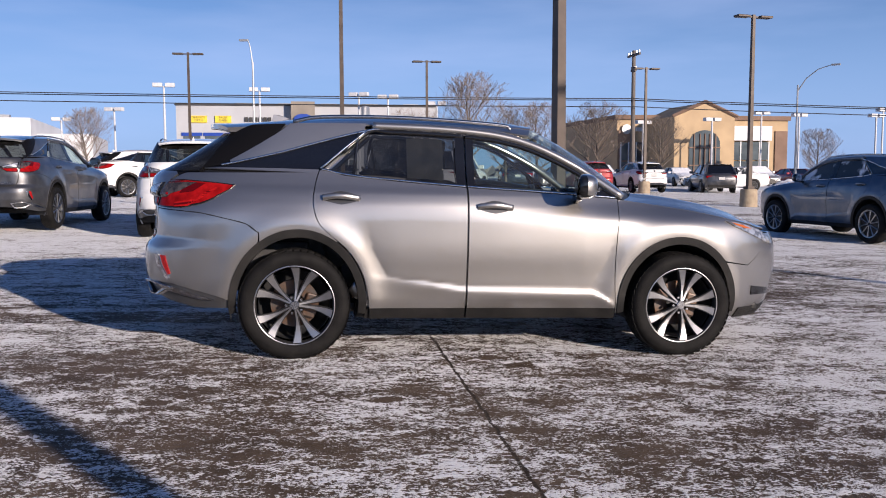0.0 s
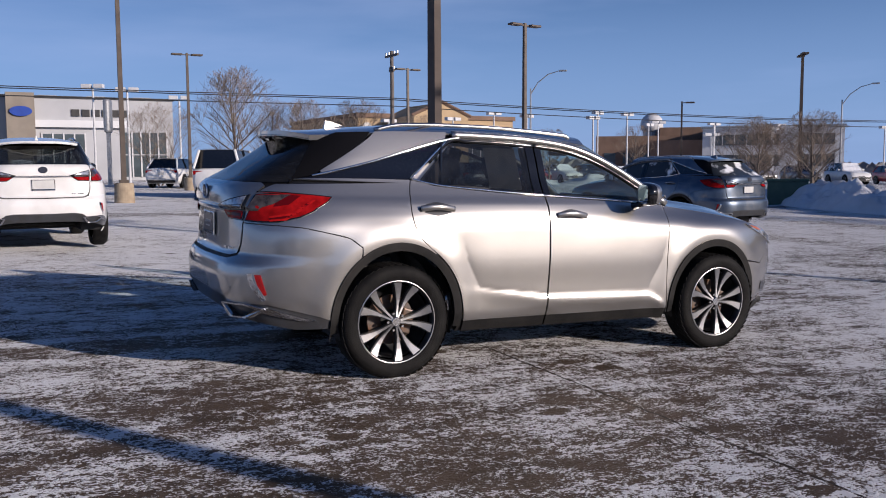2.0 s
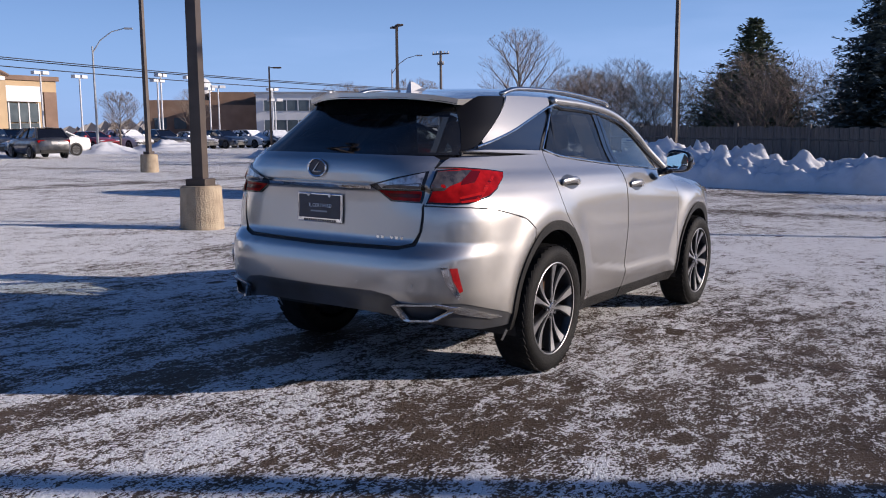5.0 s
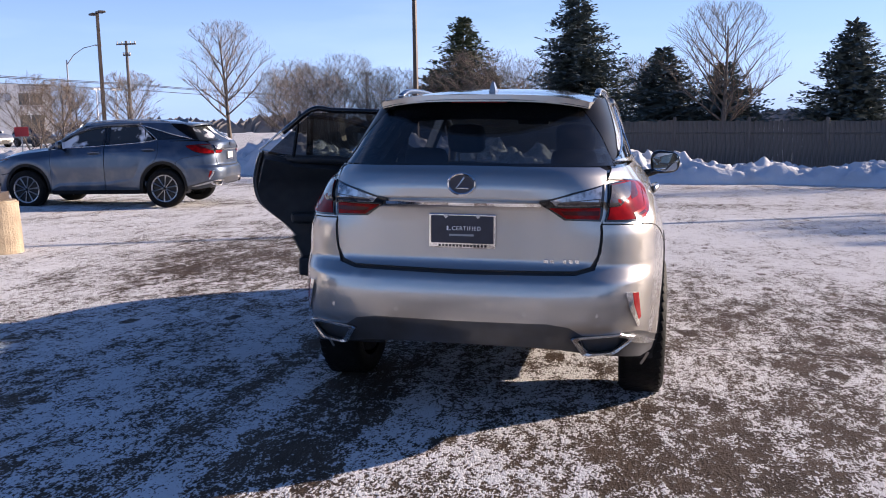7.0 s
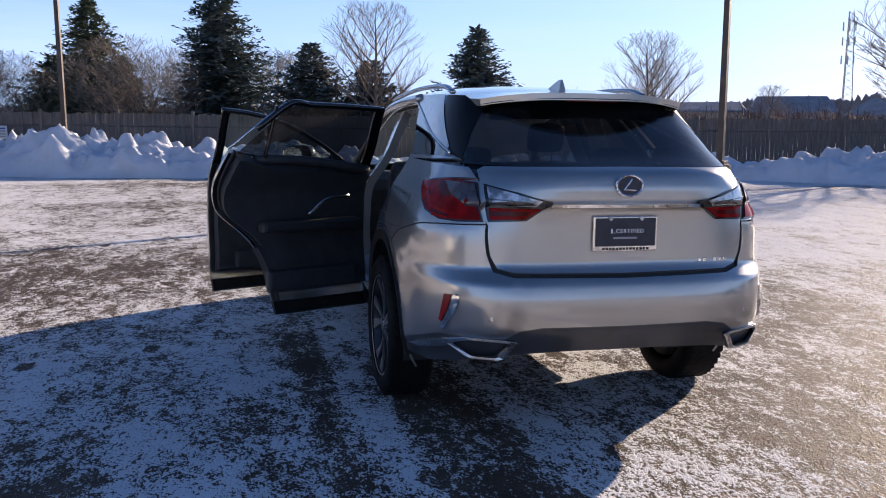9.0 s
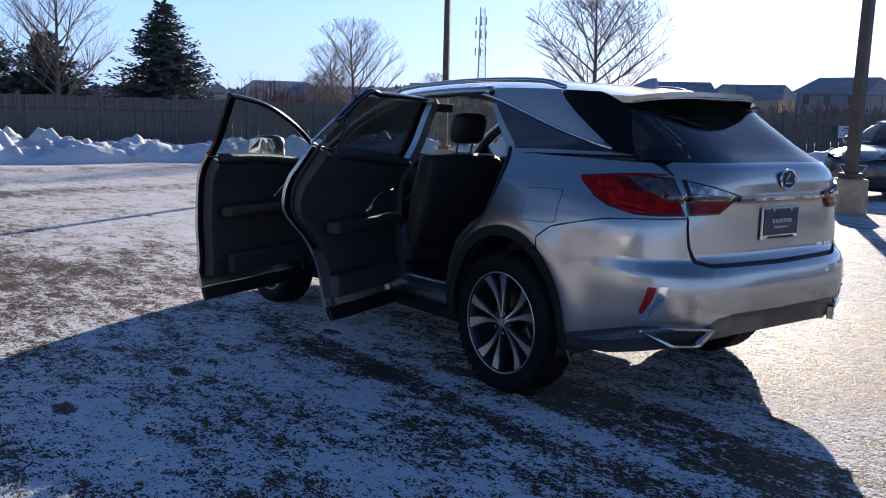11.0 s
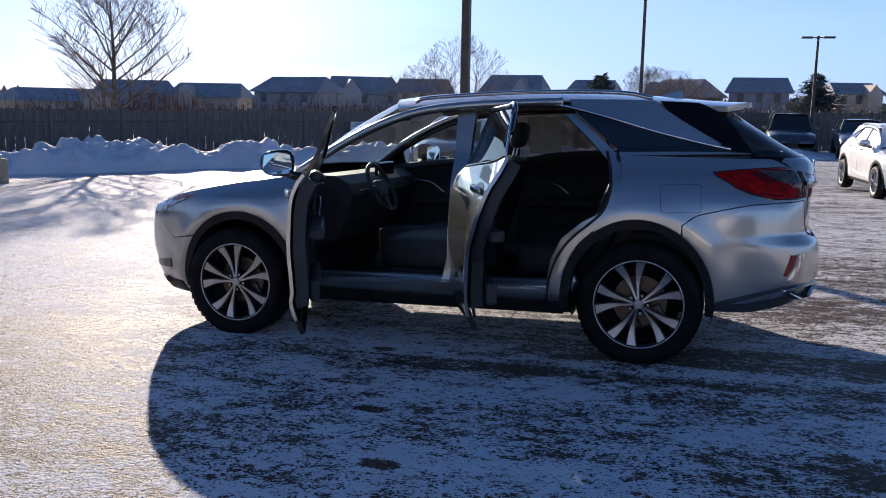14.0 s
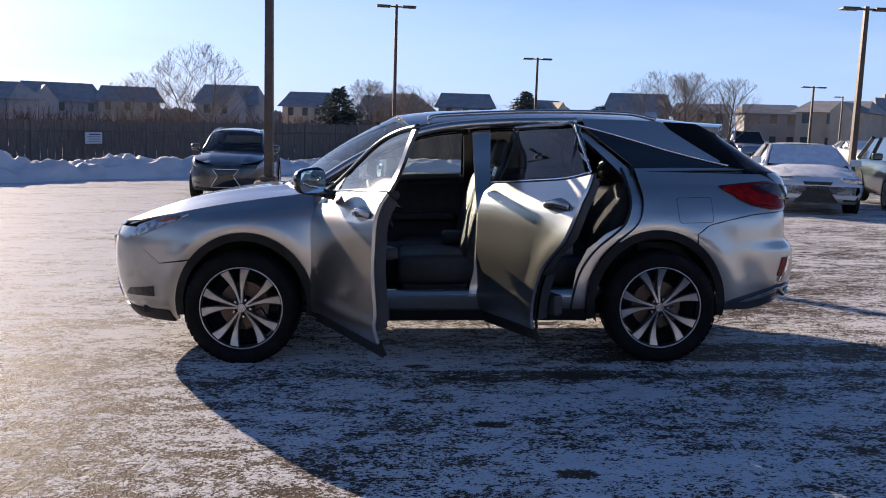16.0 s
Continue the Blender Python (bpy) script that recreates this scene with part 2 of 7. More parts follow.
    for off, half, depth in ((12.2, 0.45, 0.30), (18.2, 0.5, 0.28)):
        line = maths("ABSOLUTE", maths("SUBTRACT", maths("ADD", px, maths("MULTIPLY", py, 0.16)), off), 0)
        cover = maths("SUBTRACT", cover, ranged(line, half, half + 0.5, depth, 0.0))
    # footprints: a dark hollow with a rim of pushed-up snow
    vo = n.new("ShaderNodeTexVoronoi")
    vo.voronoi_dimensions = "2D"
    vo.inputs["Scale"].default_value, vo.inputs["Randomness"].default_value = 0.85, 1.0
    vmap = n.new("ShaderNodeMapping")
    vmap.inputs["Scale"].default_value = (0.75, 1.3, 1)
    l.new(geo.outputs["Position"], vmap.inputs["Vector"])
    l.new(vmap.outputs["Vector"], vo.inputs["Vector"])
    spot = maths("ADD", vo.outputs["Distance"], maths("MULTIPLY", maths("SUBTRACT", blotch, 0.5), 0.16))
    cover = maths("ADD", cover, smooth_step(spot, 0.095, 0.15, 0.30, 0.0))
    cover = maths("SUBTRACT", cover, maths("MULTIPLY", smooth_step(spot, 0.035, 0.085, 0.9, 0.0), smooth_step(noise_of(0.6, 2), 0.42, 0.56)))
    # the sawn joint in the pavement beside the car
    joint = maths("ABSOLUTE", maths("ADD", maths("ADD", px, 0.34), maths("MULTIPLY", maths("SUBTRACT", blotch, 0.5), 0.05)), 0)
    joint = maths("MULTIPLY", ranged(joint, 0.005, 0.013, 1.0, 0.0), ranged(py, -0.3, 0.0, 1.0, 0.0))
    cover = maths("SUBTRACT", cover, maths("MULTIPLY", joint, 0.7))
    # grains of snow, close together where the cover is thick
    speck = maths("ADD", maths("MULTIPLY", maths("SUBTRACT", fine, 0.5), 2.4), maths("MULTIPLY", maths("SUBTRACT", grit, 0.5), 3.5))
    snow = maths("ADD", cover, speck)
    mask = maths("MULTIPLY", smooth_step(snow, 0.48, 0.68), smooth_step(cover, -0.1, 0.7, 0.72, 1.0))
    bare = n.new("ShaderNodeValToRGB")
    bare.color_ramp.elements[0].color, bare.color_ramp.elements[1].color = (0.042, 0.031, 0.022, 1), (0.125, 0.094, 0.068, 1)
    bare.color_ramp.elements[0].position, bare.color_ramp.elements[1].position = 0.3, 0.72
    l.new(noise_of(2.6, 9, rough=0.75), bare.inputs["Fac"])
    dark = n.new("ShaderNodeMixRGB")
    dark.inputs["Color2"].default_value = (0.012, 0.010, 0.009, 1)
    l.new(maths("MULTIPLY", joint, 0.8), dark.inputs["Fac"])
    l.new(bare.outputs["Color"], dark.inputs["Color1"])
    white = n.new("ShaderNodeValToRGB")
    white.color_ramp.elements[0].color, white.color_ramp.elements[1].color = (0.60, 0.595, 0.59, 1), (0.81, 0.825, 0.85, 1)
    l.new(noise_of(5, 4), white.inputs["Fac"])
    mx = n.new("ShaderNodeMixRGB")
    l.new(mask, mx.inputs["Fac"])
    l.new(dark.outputs["Color"], mx.inputs["Color1"])
    l.new(white.outputs["Color"], mx.inputs["Color2"])
    l.new(mx.outputs["Color"], b.inputs["Base Color"])
    l.new(ranged(mask, 0, 1, 0.52, 0.65), b.inputs["Roughness"])
    l.new(ranged(mask, 0, 1, 0.04, 0.015), b.inputs["Specular IOR Level"])
    b.inputs["Diffuse Roughness"].default_value = 0.22
    bp = n.new("ShaderNodeBump")
    bp.inputs["Strength"].default_value, bp.inputs["Distance"].default_value = 0.6, 0.02
    l.new(maths("ADD", maths("ADD", mask, maths("MULTIPLY", grit, 1.2)), maths("MULTIPLY", fine, 1.6)), bp.inputs["Height"])
    l.new(bp.outputs["Normal"], b.inputs["Normal"])
    return m


M_GROUND = ground_material()
M_SNOW = mat("old_snow", (0.64, 0.66, 0.70), 0.7, color2=(0.50, 0.51, 0.53), scale=1.3, bump=0.9, bump_scale=9, amount=(0.45, 0.8))
M_SNOW_THIN = mat("fresh_snow", (0.82, 0.84, 0.88), 0.6, color2=(0.68, 0.70, 0.74), scale=6, bump=0.4, bump_scale=40)
M_POLE = mat("bronze_pole_paint", (0.055, 0.042, 0.034), 0.5, 0.2, (0.085, 0.066, 0.052), 3, 0.1, 90)
M_GALV = mat("galvanised_steel", (0.42, 0.43, 0.44), 0.45, 0.6, (0.32, 0.33, 0.34), 9, 0.1, 70)
M_WHITE_METAL = mat("white_lamp_paint", (0.60, 0.61, 0.62), 0.5, 0.0, (0.50, 0.51, 0.53), 6)
M_CONC = mat("tan_concrete", (0.40, 0.33, 0.23), 0.85, 0, (0.29, 0.23, 0.16), 5, 0.5, 45)
M_WOOD = mat("weathered_fence_wood", (0.110, 0.097, 0.086), 0.85, 0, (0.180, 0.160, 0.142), 4, 0.5, 30, stretch=(6, 6, 0.6))
M_BARK = mat("grey_bark", (0.20, 0.165, 0.135), 0.9, 0, (0.09, 0.075, 0.06), 7, 0.5, 40)
M_TWIG = mat("twig_bark", (0.25, 0.20, 0.155), 0.9, 0, (0.17, 0.135, 0.105), 3)
M_NEEDLE = mat("spruce_needles", (0.095, 0.122, 0.112), 0.8, 0, (0.13, 0.16, 0.152), 2.5)
M_NEEDLE2 = mat("pine_needles", (0.075, 0.100, 0.058), 0.8, 0, (0.13, 0.155, 0.09), 2.5)
M_CABLE = mat("black_cable", (0.03, 0.03, 0.032), 0.6)


# ---- helpers for things ----
def part(name, bm, material, parent=None, label="", smooth=False):
    """Links a bmesh as one mesh object, under a thing or a part."""
    me = bpy.data.meshes.new(name)
    bm.to_mesh(me)
    bm.free()
    if smooth:
        me.polygons.foreach_set("use_smooth", [True] * len(me.polygons))
    me.materials.append(material)
    ob = new(name, me)
    ob.parent = parent
    return tagged(ob, label)


def thing(name, label, category, m=None, group="", kind=""):
    ob = new(name)
    ob.empty_display_size = 0.1
    if m is not None:
        ob.matrix_basis = m
    return tagged(ob, label, category, group, kind)


def box(bm, lo, hi, bevel=0.0):
    r = bmesh.ops.create_cube(bm, size=1.0, matrix=Matrix.LocRotScale([(a + b) / 2 for a, b in zip(lo, hi)], None, [b - a for a, b in zip(lo, hi)]))
    if bevel:
        edges = list({e for v in r["verts"] for e in v.link_edges})
        bmesh.ops.bevel(bm, geom=edges, offset=bevel, segments=2, affect="EDGES", profile=0.5)
    return bm


def tube(bm, points, radii, sides=8, cap=True):
    """A round bar through the points, with a radius at each."""
    pts = [Vector(p) for p in points]
    rings = []
    for i, p in enumerate(pts):
        d = (pts[min(i + 1, len(pts) - 1)] - pts[max(i - 1, 0)]).normalized()
        a = d.cross(Vector((0, 0, 1)) if abs(d.z) < 0.9 else Vector((1, 0, 0))).normalized()
        b = d.cross(a)
        r = radii[i] if hasattr(radii, "__len__") else radii
        rings.append([bm.verts.new(p + r * (math.cos(k * math.tau / sides) * a + math.sin(k * math.tau / sides) * b)) for k in range(sides)])
    for r0, r1 in zip(rings, rings[1:]):
        for k in range(sides):
            bm.faces.new((r0[k], r0[(k + 1) % sides], r1[(k + 1) % sides], r1[k]))
    if cap:
        bm.faces.new(rings[0][::-1]), bm.faces.new(rings[-1])
    return bm


def rows_mesh(rows):
    """A sheet through rows of points."""
    bm = bmesh.new()
    vs = [[bm.verts.new(p) for p in row] for row in rows]
    for a, b in zip(vs, vs[1:]):
        for k in range(len(a) - 1):
            bm.faces.new((a[k], a[k + 1], b[k + 1], b[k]))
    return bm


# ---- ground ----
CAR_UP = Vector((0.026, -0.018, 1.0)).normalized()


def ground_z(x, y):
    """The lot dips towards the car's front right and levels out further off."""
    r = math.hypot(x, y)
    return -(CAR_UP.x * x + CAR_UP.y * y) / CAR_UP.z * (25 / r * math.tanh(r / 25) if r > 0.01 else 1)


radii = [0.0] + [0.5 * 1.14 ** k for k in range(66)]
rows = []
for r in radii:
    r = min(r, 2500)
    rows.append([(r * math.cos(a), r * math.sin(a), ground_z(r * math.cos(a), r * math.sin(a))) for a in [k * math.tau / 96 for k in range(97)]])
bm = rows_mesh(rows[1:])
bm.faces.new([bm.verts.new((x, y, z)) for x, y, z in rows[1][:-1]])
bmesh.ops.remove_doubles(bm, verts=bm.verts, dist=0.001)
bmesh.ops.recalc_face_normals(bm, faces=bm.faces)
ground = tagged(part("ground", bm, M_GROUND, smooth=True), "wet brown paved lot under a thin speckled crust of snow", "ground", kind="structure")


# ---- the shape of a sport utility body: plan rings at each height, x ahead, y to the left, z up ----
from mathutils.geometry import delaunay_2d_cdt


def spl(*knots):
    """A smooth curve through (x, value) knots."""
    xs, ys = np.array([k[0] for k in knots], float), np.array([k[1] for k in knots], float)
    d = np.diff(ys) / np.diff(xs)
    m = np.r_[d[0], [0 if a * b <= 0 else 2 * a * b / (a + b) for a, b in zip(d, d[1:])], d[-1]]

    def f(x):
        x = min(max(x, xs[0]), xs[-1])
        i = min(int(np.searchsorted(xs, x, side="right")) - 1, len(xs) - 2)
        h = xs[i + 1] - xs[i]
        t = (x - xs[i]) / h
        return float((1 + 2 * t) * (1 - t) ** 2 * ys[i] + t * (1 - t) ** 2 * h * m[i] + t * t * (3 - 2 * t) * ys[i + 1] + t * t * (t - 1) * h * m[i + 1])

    return f


XR, XF = -1.30, 1.20          # where the plan begins to round off, behind and ahead
N_REAR, N_FRONT = 4.4, 3.0
half_width = spl((0.18, 0.80), (0.30, 0.868), (0.42, 0.898), (0.60, 0.905), (0.80, 0.912), (0.95, 0.908), (1.05, 0.897), (1.13, 0.868), (1.20, 0.818), (1.31, 0.750), (1.45, 0.692), (1.58, 0.632), (1.72, 0.56))
tail_x = spl((0.20, -2.26), (0.36, -2.36), (0.46, -2.42), (0.555, -2.462), (0.66, -2.468), (0.745, -2.455), (0.785, -2.42), (0.82, -2.395), (1.00, -2.392), (1.085, -2.398), (1.105, -2.425), (1.16, -2.425), (1.235, -2.405), (1.27, -2.35), (1.30, -2.29), (1.42, -2.10), (1.52, -1.95), (1.72, -1.75))
nose_x = spl((0.18, 2.15), (0.28, 2.31), (0.45, 2.39), (0.60, 2.42), (0.80, 2.40), (0.92, 2.33), (1.02, 2.18), (1.2, 1.9))
cabin_taper = spl((-2.4, 0.90), (-1.9, 0.945), (-1.2, 0.985), (-0.4, 1.0), (0.3, 0.965), (0.95, 0.885), (1.4, 0.82))
door_crease = spl((-0.95, 0.615), (-0.45, 0.545), (-0.19, 0.51), (0.30, 0.50), (0.70, 0.492), (0.90, 0.40))
_t = np.linspace(0, math.pi / 2, 400)


def _ring(n):
    a, b = np.cos(_t) ** (2 / n), np.sin(_t) ** (2 / n)
    s = np.r_[0, np.cumsum(np.hypot(np.diff(a) * 1.15, np.diff(b) * 0.92))]
    return a[::-1], b[::-1], (s[-1] - s[::-1]), s[-1]


REAR, FRONT = _ring(N_REAR), _ring(N_FRONT)   # from the side round to the middle


def relief(x, z):
    """Flared wheel arches, the crease low on the doors, and the hollow below the belt."""
    y = 0.0
    for cx, cz in ((-1.385, 0.38), (1.38, 0.38)):
        d = math.hypot((x - cx) / 0.47, (z - cz) / 0.51)
        y += 0.019 * math.exp(-(((d - 1.06) / 0.20) ** 2)) * (1 if z > 0.3 else 0.7)
    if -1.0 < x < 0.95:
        d = door_crease(x) - z
        fade = min(1, max(0.0, (x + 0.95) / 0.75), (0.95 - x) / 0.12)
        y += 0.0115 * fade * (math.exp(-(((d - 0.05) / 0.06) ** 2)) if d > 0.05 else math.exp(-(((d - 0.05) / 0.030) ** 2)))
        y -= 0.006 * math.exp(-(((z - 0.72) / 0.14) ** 2)) * min(1, (x + 1.0) / 0.3, (0.95 - x) / 0.3)
    return y


def body_at(u, z):
    """A point of the left skin: u runs from the front along the side and round the tail, past the middle too."""
    w = half_width(z)
    k = 0.5 + 0.5 * math.tanh((z - 1.05) / 0.07)
    if XR <= u <= XF:
        x = u
        y = w
    elif u < XR:
        a, b, s, top = REAR
        q = XR - u
        sign = 1 if q <= top else -1
        q = q if q <= top else 2 * top - q
        i = np.interp(q, s, range(len(s)))
        x = XR - (XR - tail_x(z)) * float(np.interp(i, range(len(s)), a))
        y = sign * w * float(np.interp(i, range(len(s)), b))
    else:
        a, b, s, top = FRONT
        q = u - XF
        sign = 1 if q <= top else -1
        q = q if q <= top else 2 * top - q
        x = XF + (nose_x(z) - XF) * float(np.interp(q, s, a))
        y = sign * w * float(np.interp(q, s, b))
    scale = 1 + k * (cabin_taper(x) - 1)
    side = min(1.0, abs(y) / (0.75 * w))
    return Vector((x, y * scale + math.copysign(relief(x, z) * side ** 3, y), z))


def u_of_x(x, z):
    if x >= XR:
        if x <= XF:
            return x
        return XF + float(np.interp((x - XF) / (nose_x(z) - XF), FRONT[0], FRONT[2]))
    return XR - float(np.interp((XR - x) / (XR - tail_x(z)), REAR[0], REAR[2]))


def u_of_y(y, z):
    """On the tail."""
    k = 0.5 + 0.5 * math.tanh((z - 1.05) / 0.07)
    w = half_width(z) * (1 + k * (cabin_taper(tail_x(z)) - 1))
    s = float(np.interp(abs(y) / w, REAR[1][::-1], REAR[2][::-1]))
    return XR - (s if y >= 0 else 2 * REAR[3] - s)


def xz(*pts):
    """An outline given by x and z on the side, as u and z."""
    return [(u_of_x(x, z), z) for x, z in pts]


def yz(*pts):
    """An outline given by y and z on the tail."""
    return [(u_of_y(y, z), z) for y, z in pts]


def smooth_line(pts, steps=8):
    """A rounded line through the points."""
    p = [np.array(q, float) for q in pts]
    p = [2 * p[0] - p[1]] + p + [2 * p[-1] - p[-2]]
    out = []
    for a, b, c, d in zip(p, p[1:], p[2:], p[3:]):
        for i in range(steps):
            t = i / steps
            out.append(tuple(0.5 * (2 * b + (c - a) * t + (2 * a - 5 * b + 4 * c - d) * t * t + (3 * b - a - 3 * c + d) * t ** 3)))
    return out + [tuple(p[-2])]


def arc(cx, cz, rx, rz, a0, a1, n=28):
    return [(cx + rx * math.cos(radians(a0 + (a1 - a0) * i / n)), cz + rz * math.sin(radians(a0 + (a1 - a0) * i / n))) for i in range(n + 1)]


def dense(poly, step):
    out = []
    for a, b in zip(poly, poly[1:] + poly[:1]):
        k = max(1, math.ceil(math.hypot(b[0] - a[0], b[1] - a[1]) / step))
        out += [(a[0] + (b[0] - a[0]) * i / k, a[1] + (b[1] - a[1]) * i / k) for i in range(k)]
    return out


def inside(poly, x, y):
    c = False
    for (x0, y0), (x1, y1) in zip(poly, poly[1:] + poly[:1]):
        if (y0 > y) != (y1 > y) and x < (x1 - x0) * (y - y0) / (y1 - y0) + x0:
            c = not c
    return c


def skin(name, outline, material, parent, label="", surface=body_at, mirror=False, proud=0.0, thick=0.012, step=0.035, back=True):
    """A panel of sheet: the outline filled on a surface, with edges turned in by thick."""
    poly = dense(outline, step)
    clean = [poly[0]]
    for p in poly[1:]:
        if math.hypot(p[0] - clean[-1][0], p[1] - clean[-1][1]) > step * 0.12:
            clean.append(p)
    if math.hypot(clean[0][0] - clean[-1][0], clean[0][1] - clean[-1][1]) < step * 0.12:
        clean.pop()
    poly = clean
    xs, ys = [p[0] for p in poly], [p[1] for p in poly]
    edge = np.array(poly)
    pts = [Vector(p) for p in poly]
    j = 0
    y = min(ys) + step * 0.6
    while y < max(ys):
        x = min(xs) + step * (0.6 if j % 2 else 1.0)
        while x < max(xs):
            if inside(poly, x, y) and np.hypot(*(edge - (x, y)).T).min() > step * 0.55:
                pts.append(Vector((x, y)))
            x += step
        y += step * 0.9
        j += 1
    n = len(poly)
    vs, es, fs, ov, _, _ = delaunay_2d_cdt(pts, [(i, (i + 1) % n) for i in range(n)], [], 1, 1e-5)
    sign = -1 if mirror else 1
    place, normal = [], []
    for v in vs:
        p = surface(v.x, v.y)
        e = 0.004
        du, dv = surface(v.x + e, v.y) - surface(v.x - e, v.y), surface(v.x, v.y + e) - surface(v.x, v.y - e)
        nn = dv.cross(du)
        nn = nn.normalized() if nn.length > 1e-9 else Vector((0, 1, 0))
        c = Vector((-0.1, 0, 0.75)) if surface is body_at else Vector((-0.4, 0, 0.3))
        if nn.dot(p - c) < 0:
            nn.negate()
        p = p + nn * proud
        place.append(Vector((p.x, p.y * sign, p.z)))
        normal.append(Vector((nn.x, nn.y * sign, nn.z)))
    faces = []
    for f in fs:
        a, b, c = (place[i] for i in f[:3])
        nn = (b - a).cross(c - a)
        faces.append(tuple(f) if nn.dot(normal[f[0]]) > 0 else tuple(reversed(f)))
    top = len(faces)
    count = {}
    for f in faces:
        for a, b in zip(f, f[1:] + f[:1]):
            count[(a, b)] = True
    border = [(a, b) for a, b in count if (b, a) not in count]
    low = {}
    for a, b in border:
        for k in (a, b):
            if k not in low:
                low[k] = len(place)
                place.append(place[k] - normal[k] * thick)
                normal.append(normal[k])
    faces += [(b, a, low[a], low[b]) for a, b in border]
    me = bpy.data.meshes.new(name)
    me.from_pydata(place, [], faces)
    me.polygons.foreach_set("use_smooth", [i < top for i in range(len(faces))])
    me.materials.append(material)
    split = []
    for poly_ in me.polygons:
        for li in poly_.loop_indices:
            vi = me.loops[li].vertex_index
            split.append(normal[vi] if poly_.index < top else poly_.normal)
    me.normals_split_custom_set(split)
    ob = new(name, me)
    ob.parent = parent
    return tagged(ob, label)


def sweep(name, pts, rw, rh, material, parent, label="", sides=8, mirror=False):
    """A bar of oval section along a smooth line."""
    line = smooth_line(pts, 6)
    s = -1 if mirror else 1
    bm = bmesh.new()
    rings = []
    P = [Vector((p[0], p[1] * s, p[2])) for p in line]
    for i, p in enumerate(P):
        d = (P[min(i + 1, len(P) - 1)] - P[max(i - 1, 0)]).normalized()
        a = d.cross(Vector((0, 0, 1))).normalized()
        b = a.cross(d)
        rings.append([bm.verts.new(p + a * rw * math.cos(k * math.tau / sides) + b * rh * math.sin(k * math.tau / sides)) for k in range(sides)])
    for r0, r1 in zip(rings, rings[1:]):
        for k in range(sides):
            bm.faces.new((r0[k], r0[(k + 1) % sides], r1[(k + 1) % sides], r1[k]))
    bm.faces.new(rings[0][::-1]), bm.faces.new(rings[-1])
    bmesh.ops.recalc_face_normals(bm, faces=bm.faces)
    return part(name, bm, material, parent, label, smooth=True)


def revolve(profile, n=48, axis="Y"):
    """A body turned about the y axis from (radius, y) points."""
    bm = bmesh.new()
    rings = [[bm.verts.new((r * math.cos(k * math.tau / n), y, r * math.sin(k * math.tau / n))) for k in range(n)] for r, y in profile]
    for a, b in zip(rings, rings[1:]):
        for k in range(n):
            bm.faces.new((a[k], a[(k + 1) % n], b[(k + 1) % n], b[k]))
    bmesh.ops.recalc_face_normals(bm, faces=bm.faces)
    return bm


# ---- materials of vehicles ----
M_PAINT = car_paint("champagne_silver_paint", (0.455, 0.440, 0.415), rough=0.10, metal=0.95, sheen=0.40, dirt=0.15)
M_BLACK = mat("black_plastic", (0.016, 0.016, 0.017), 0.42, 0, (0.03, 0.03, 0.03), 12, 0.15, 200)
M_GLOSS = mat("gloss_black_trim", (0.008, 0.008, 0.009), 0.12, coat=0.5)
M_CLAD = mat("dark_cladding", (0.010, 0.010, 0.010), 0.5, 0, (0.020, 0.019, 0.018), 6, 0.15, 220)
M_VALANCE = mat("dark_satin_valance", (0.06, 0.064, 0.072), 0.3, 0.3, (0.05, 0.05, 0.052), 8, coat=0.3)
M_CHROME = mat("chrome", (0.80, 0.80, 0.80), 0.08, 1.0, (0.70, 0.70, 0.70), 30)
M_SATIN = mat("satin_chrome", (0.52, 0.52, 0.53), 0.25, 1.0, (0.42, 0.42, 0.42), 40)
M_TYRE = mat("tyre_rubber", (0.007, 0.007, 0.0073), 0.6, 0, (0.014, 0.0135, 0.013), 9, 0.3, 150)
M_RIM = mat("machined_alloy", (0.46, 0.46, 0.47), 0.28, 1.0, (0.38, 0.38, 0.38), 20, rough2=0.35)
M_RIM_DARK = mat("dark_alloy_pocket", (0.045, 0.046, 0.05), 0.35, 0.6, (0.07, 0.07, 0.07), 15)
M_DISC = mat("brake_iron", (0.12, 0.105, 0.095), 0.45, 0.8, (0.15, 0.085, 0.05), 14)
M_LENS = mat("red_lamp_lens", (0.30, 0.006, 0.006), 0.08, color2=(0.15, 0.003, 0.003), scale=14)
M_LENS_BRIGHT = mat("bright_red_light_guide", (0.38, 0.010, 0.008), 0.15, color2=(0.28, 0.006, 0.006), scale=30)
M_LENS_DARK = mat("deep_red_lamp", (0.075, 0.002, 0.003), 0.12, coat=0.3)
M_CLEAR = mat("clear_lamp_lens", (0.55, 0.56, 0.58), 0.16, 0.6, (0.20, 0.20, 0.21), 22, coat=1.0, amount=(0.45, 0.6))
M_SMOKED = mat("smoked_lamp_lens", (0.10, 0.085, 0.08), 0.15, 0.3, (0.03, 0.025, 0.025), 22, coat=1.0)
M_AMBER = mat("amber_lamp_lens", (0.42, 0.10, 0.012), 0.12, coat=1.0)
M_REFL = mat("red_reflector", (0.34, 0.010, 0.010), 0.2, color2=(0.22, 0.006, 0.006), scale=60)
M_GLASS = glass("green_tinted_glass", (0.70, 0.81, 0.78), dust=0.02)
M_SHIELD = glass("windshield_glass", (0.72, 0.79, 0.75), dust=0.025)
M_PRIVACY = glass("privacy_glass", (0.13, 0.14, 0.15), dust=0.018)
M_BORDER = mat("black_glass_border", (0.006, 0.006, 0.007), 0.30)
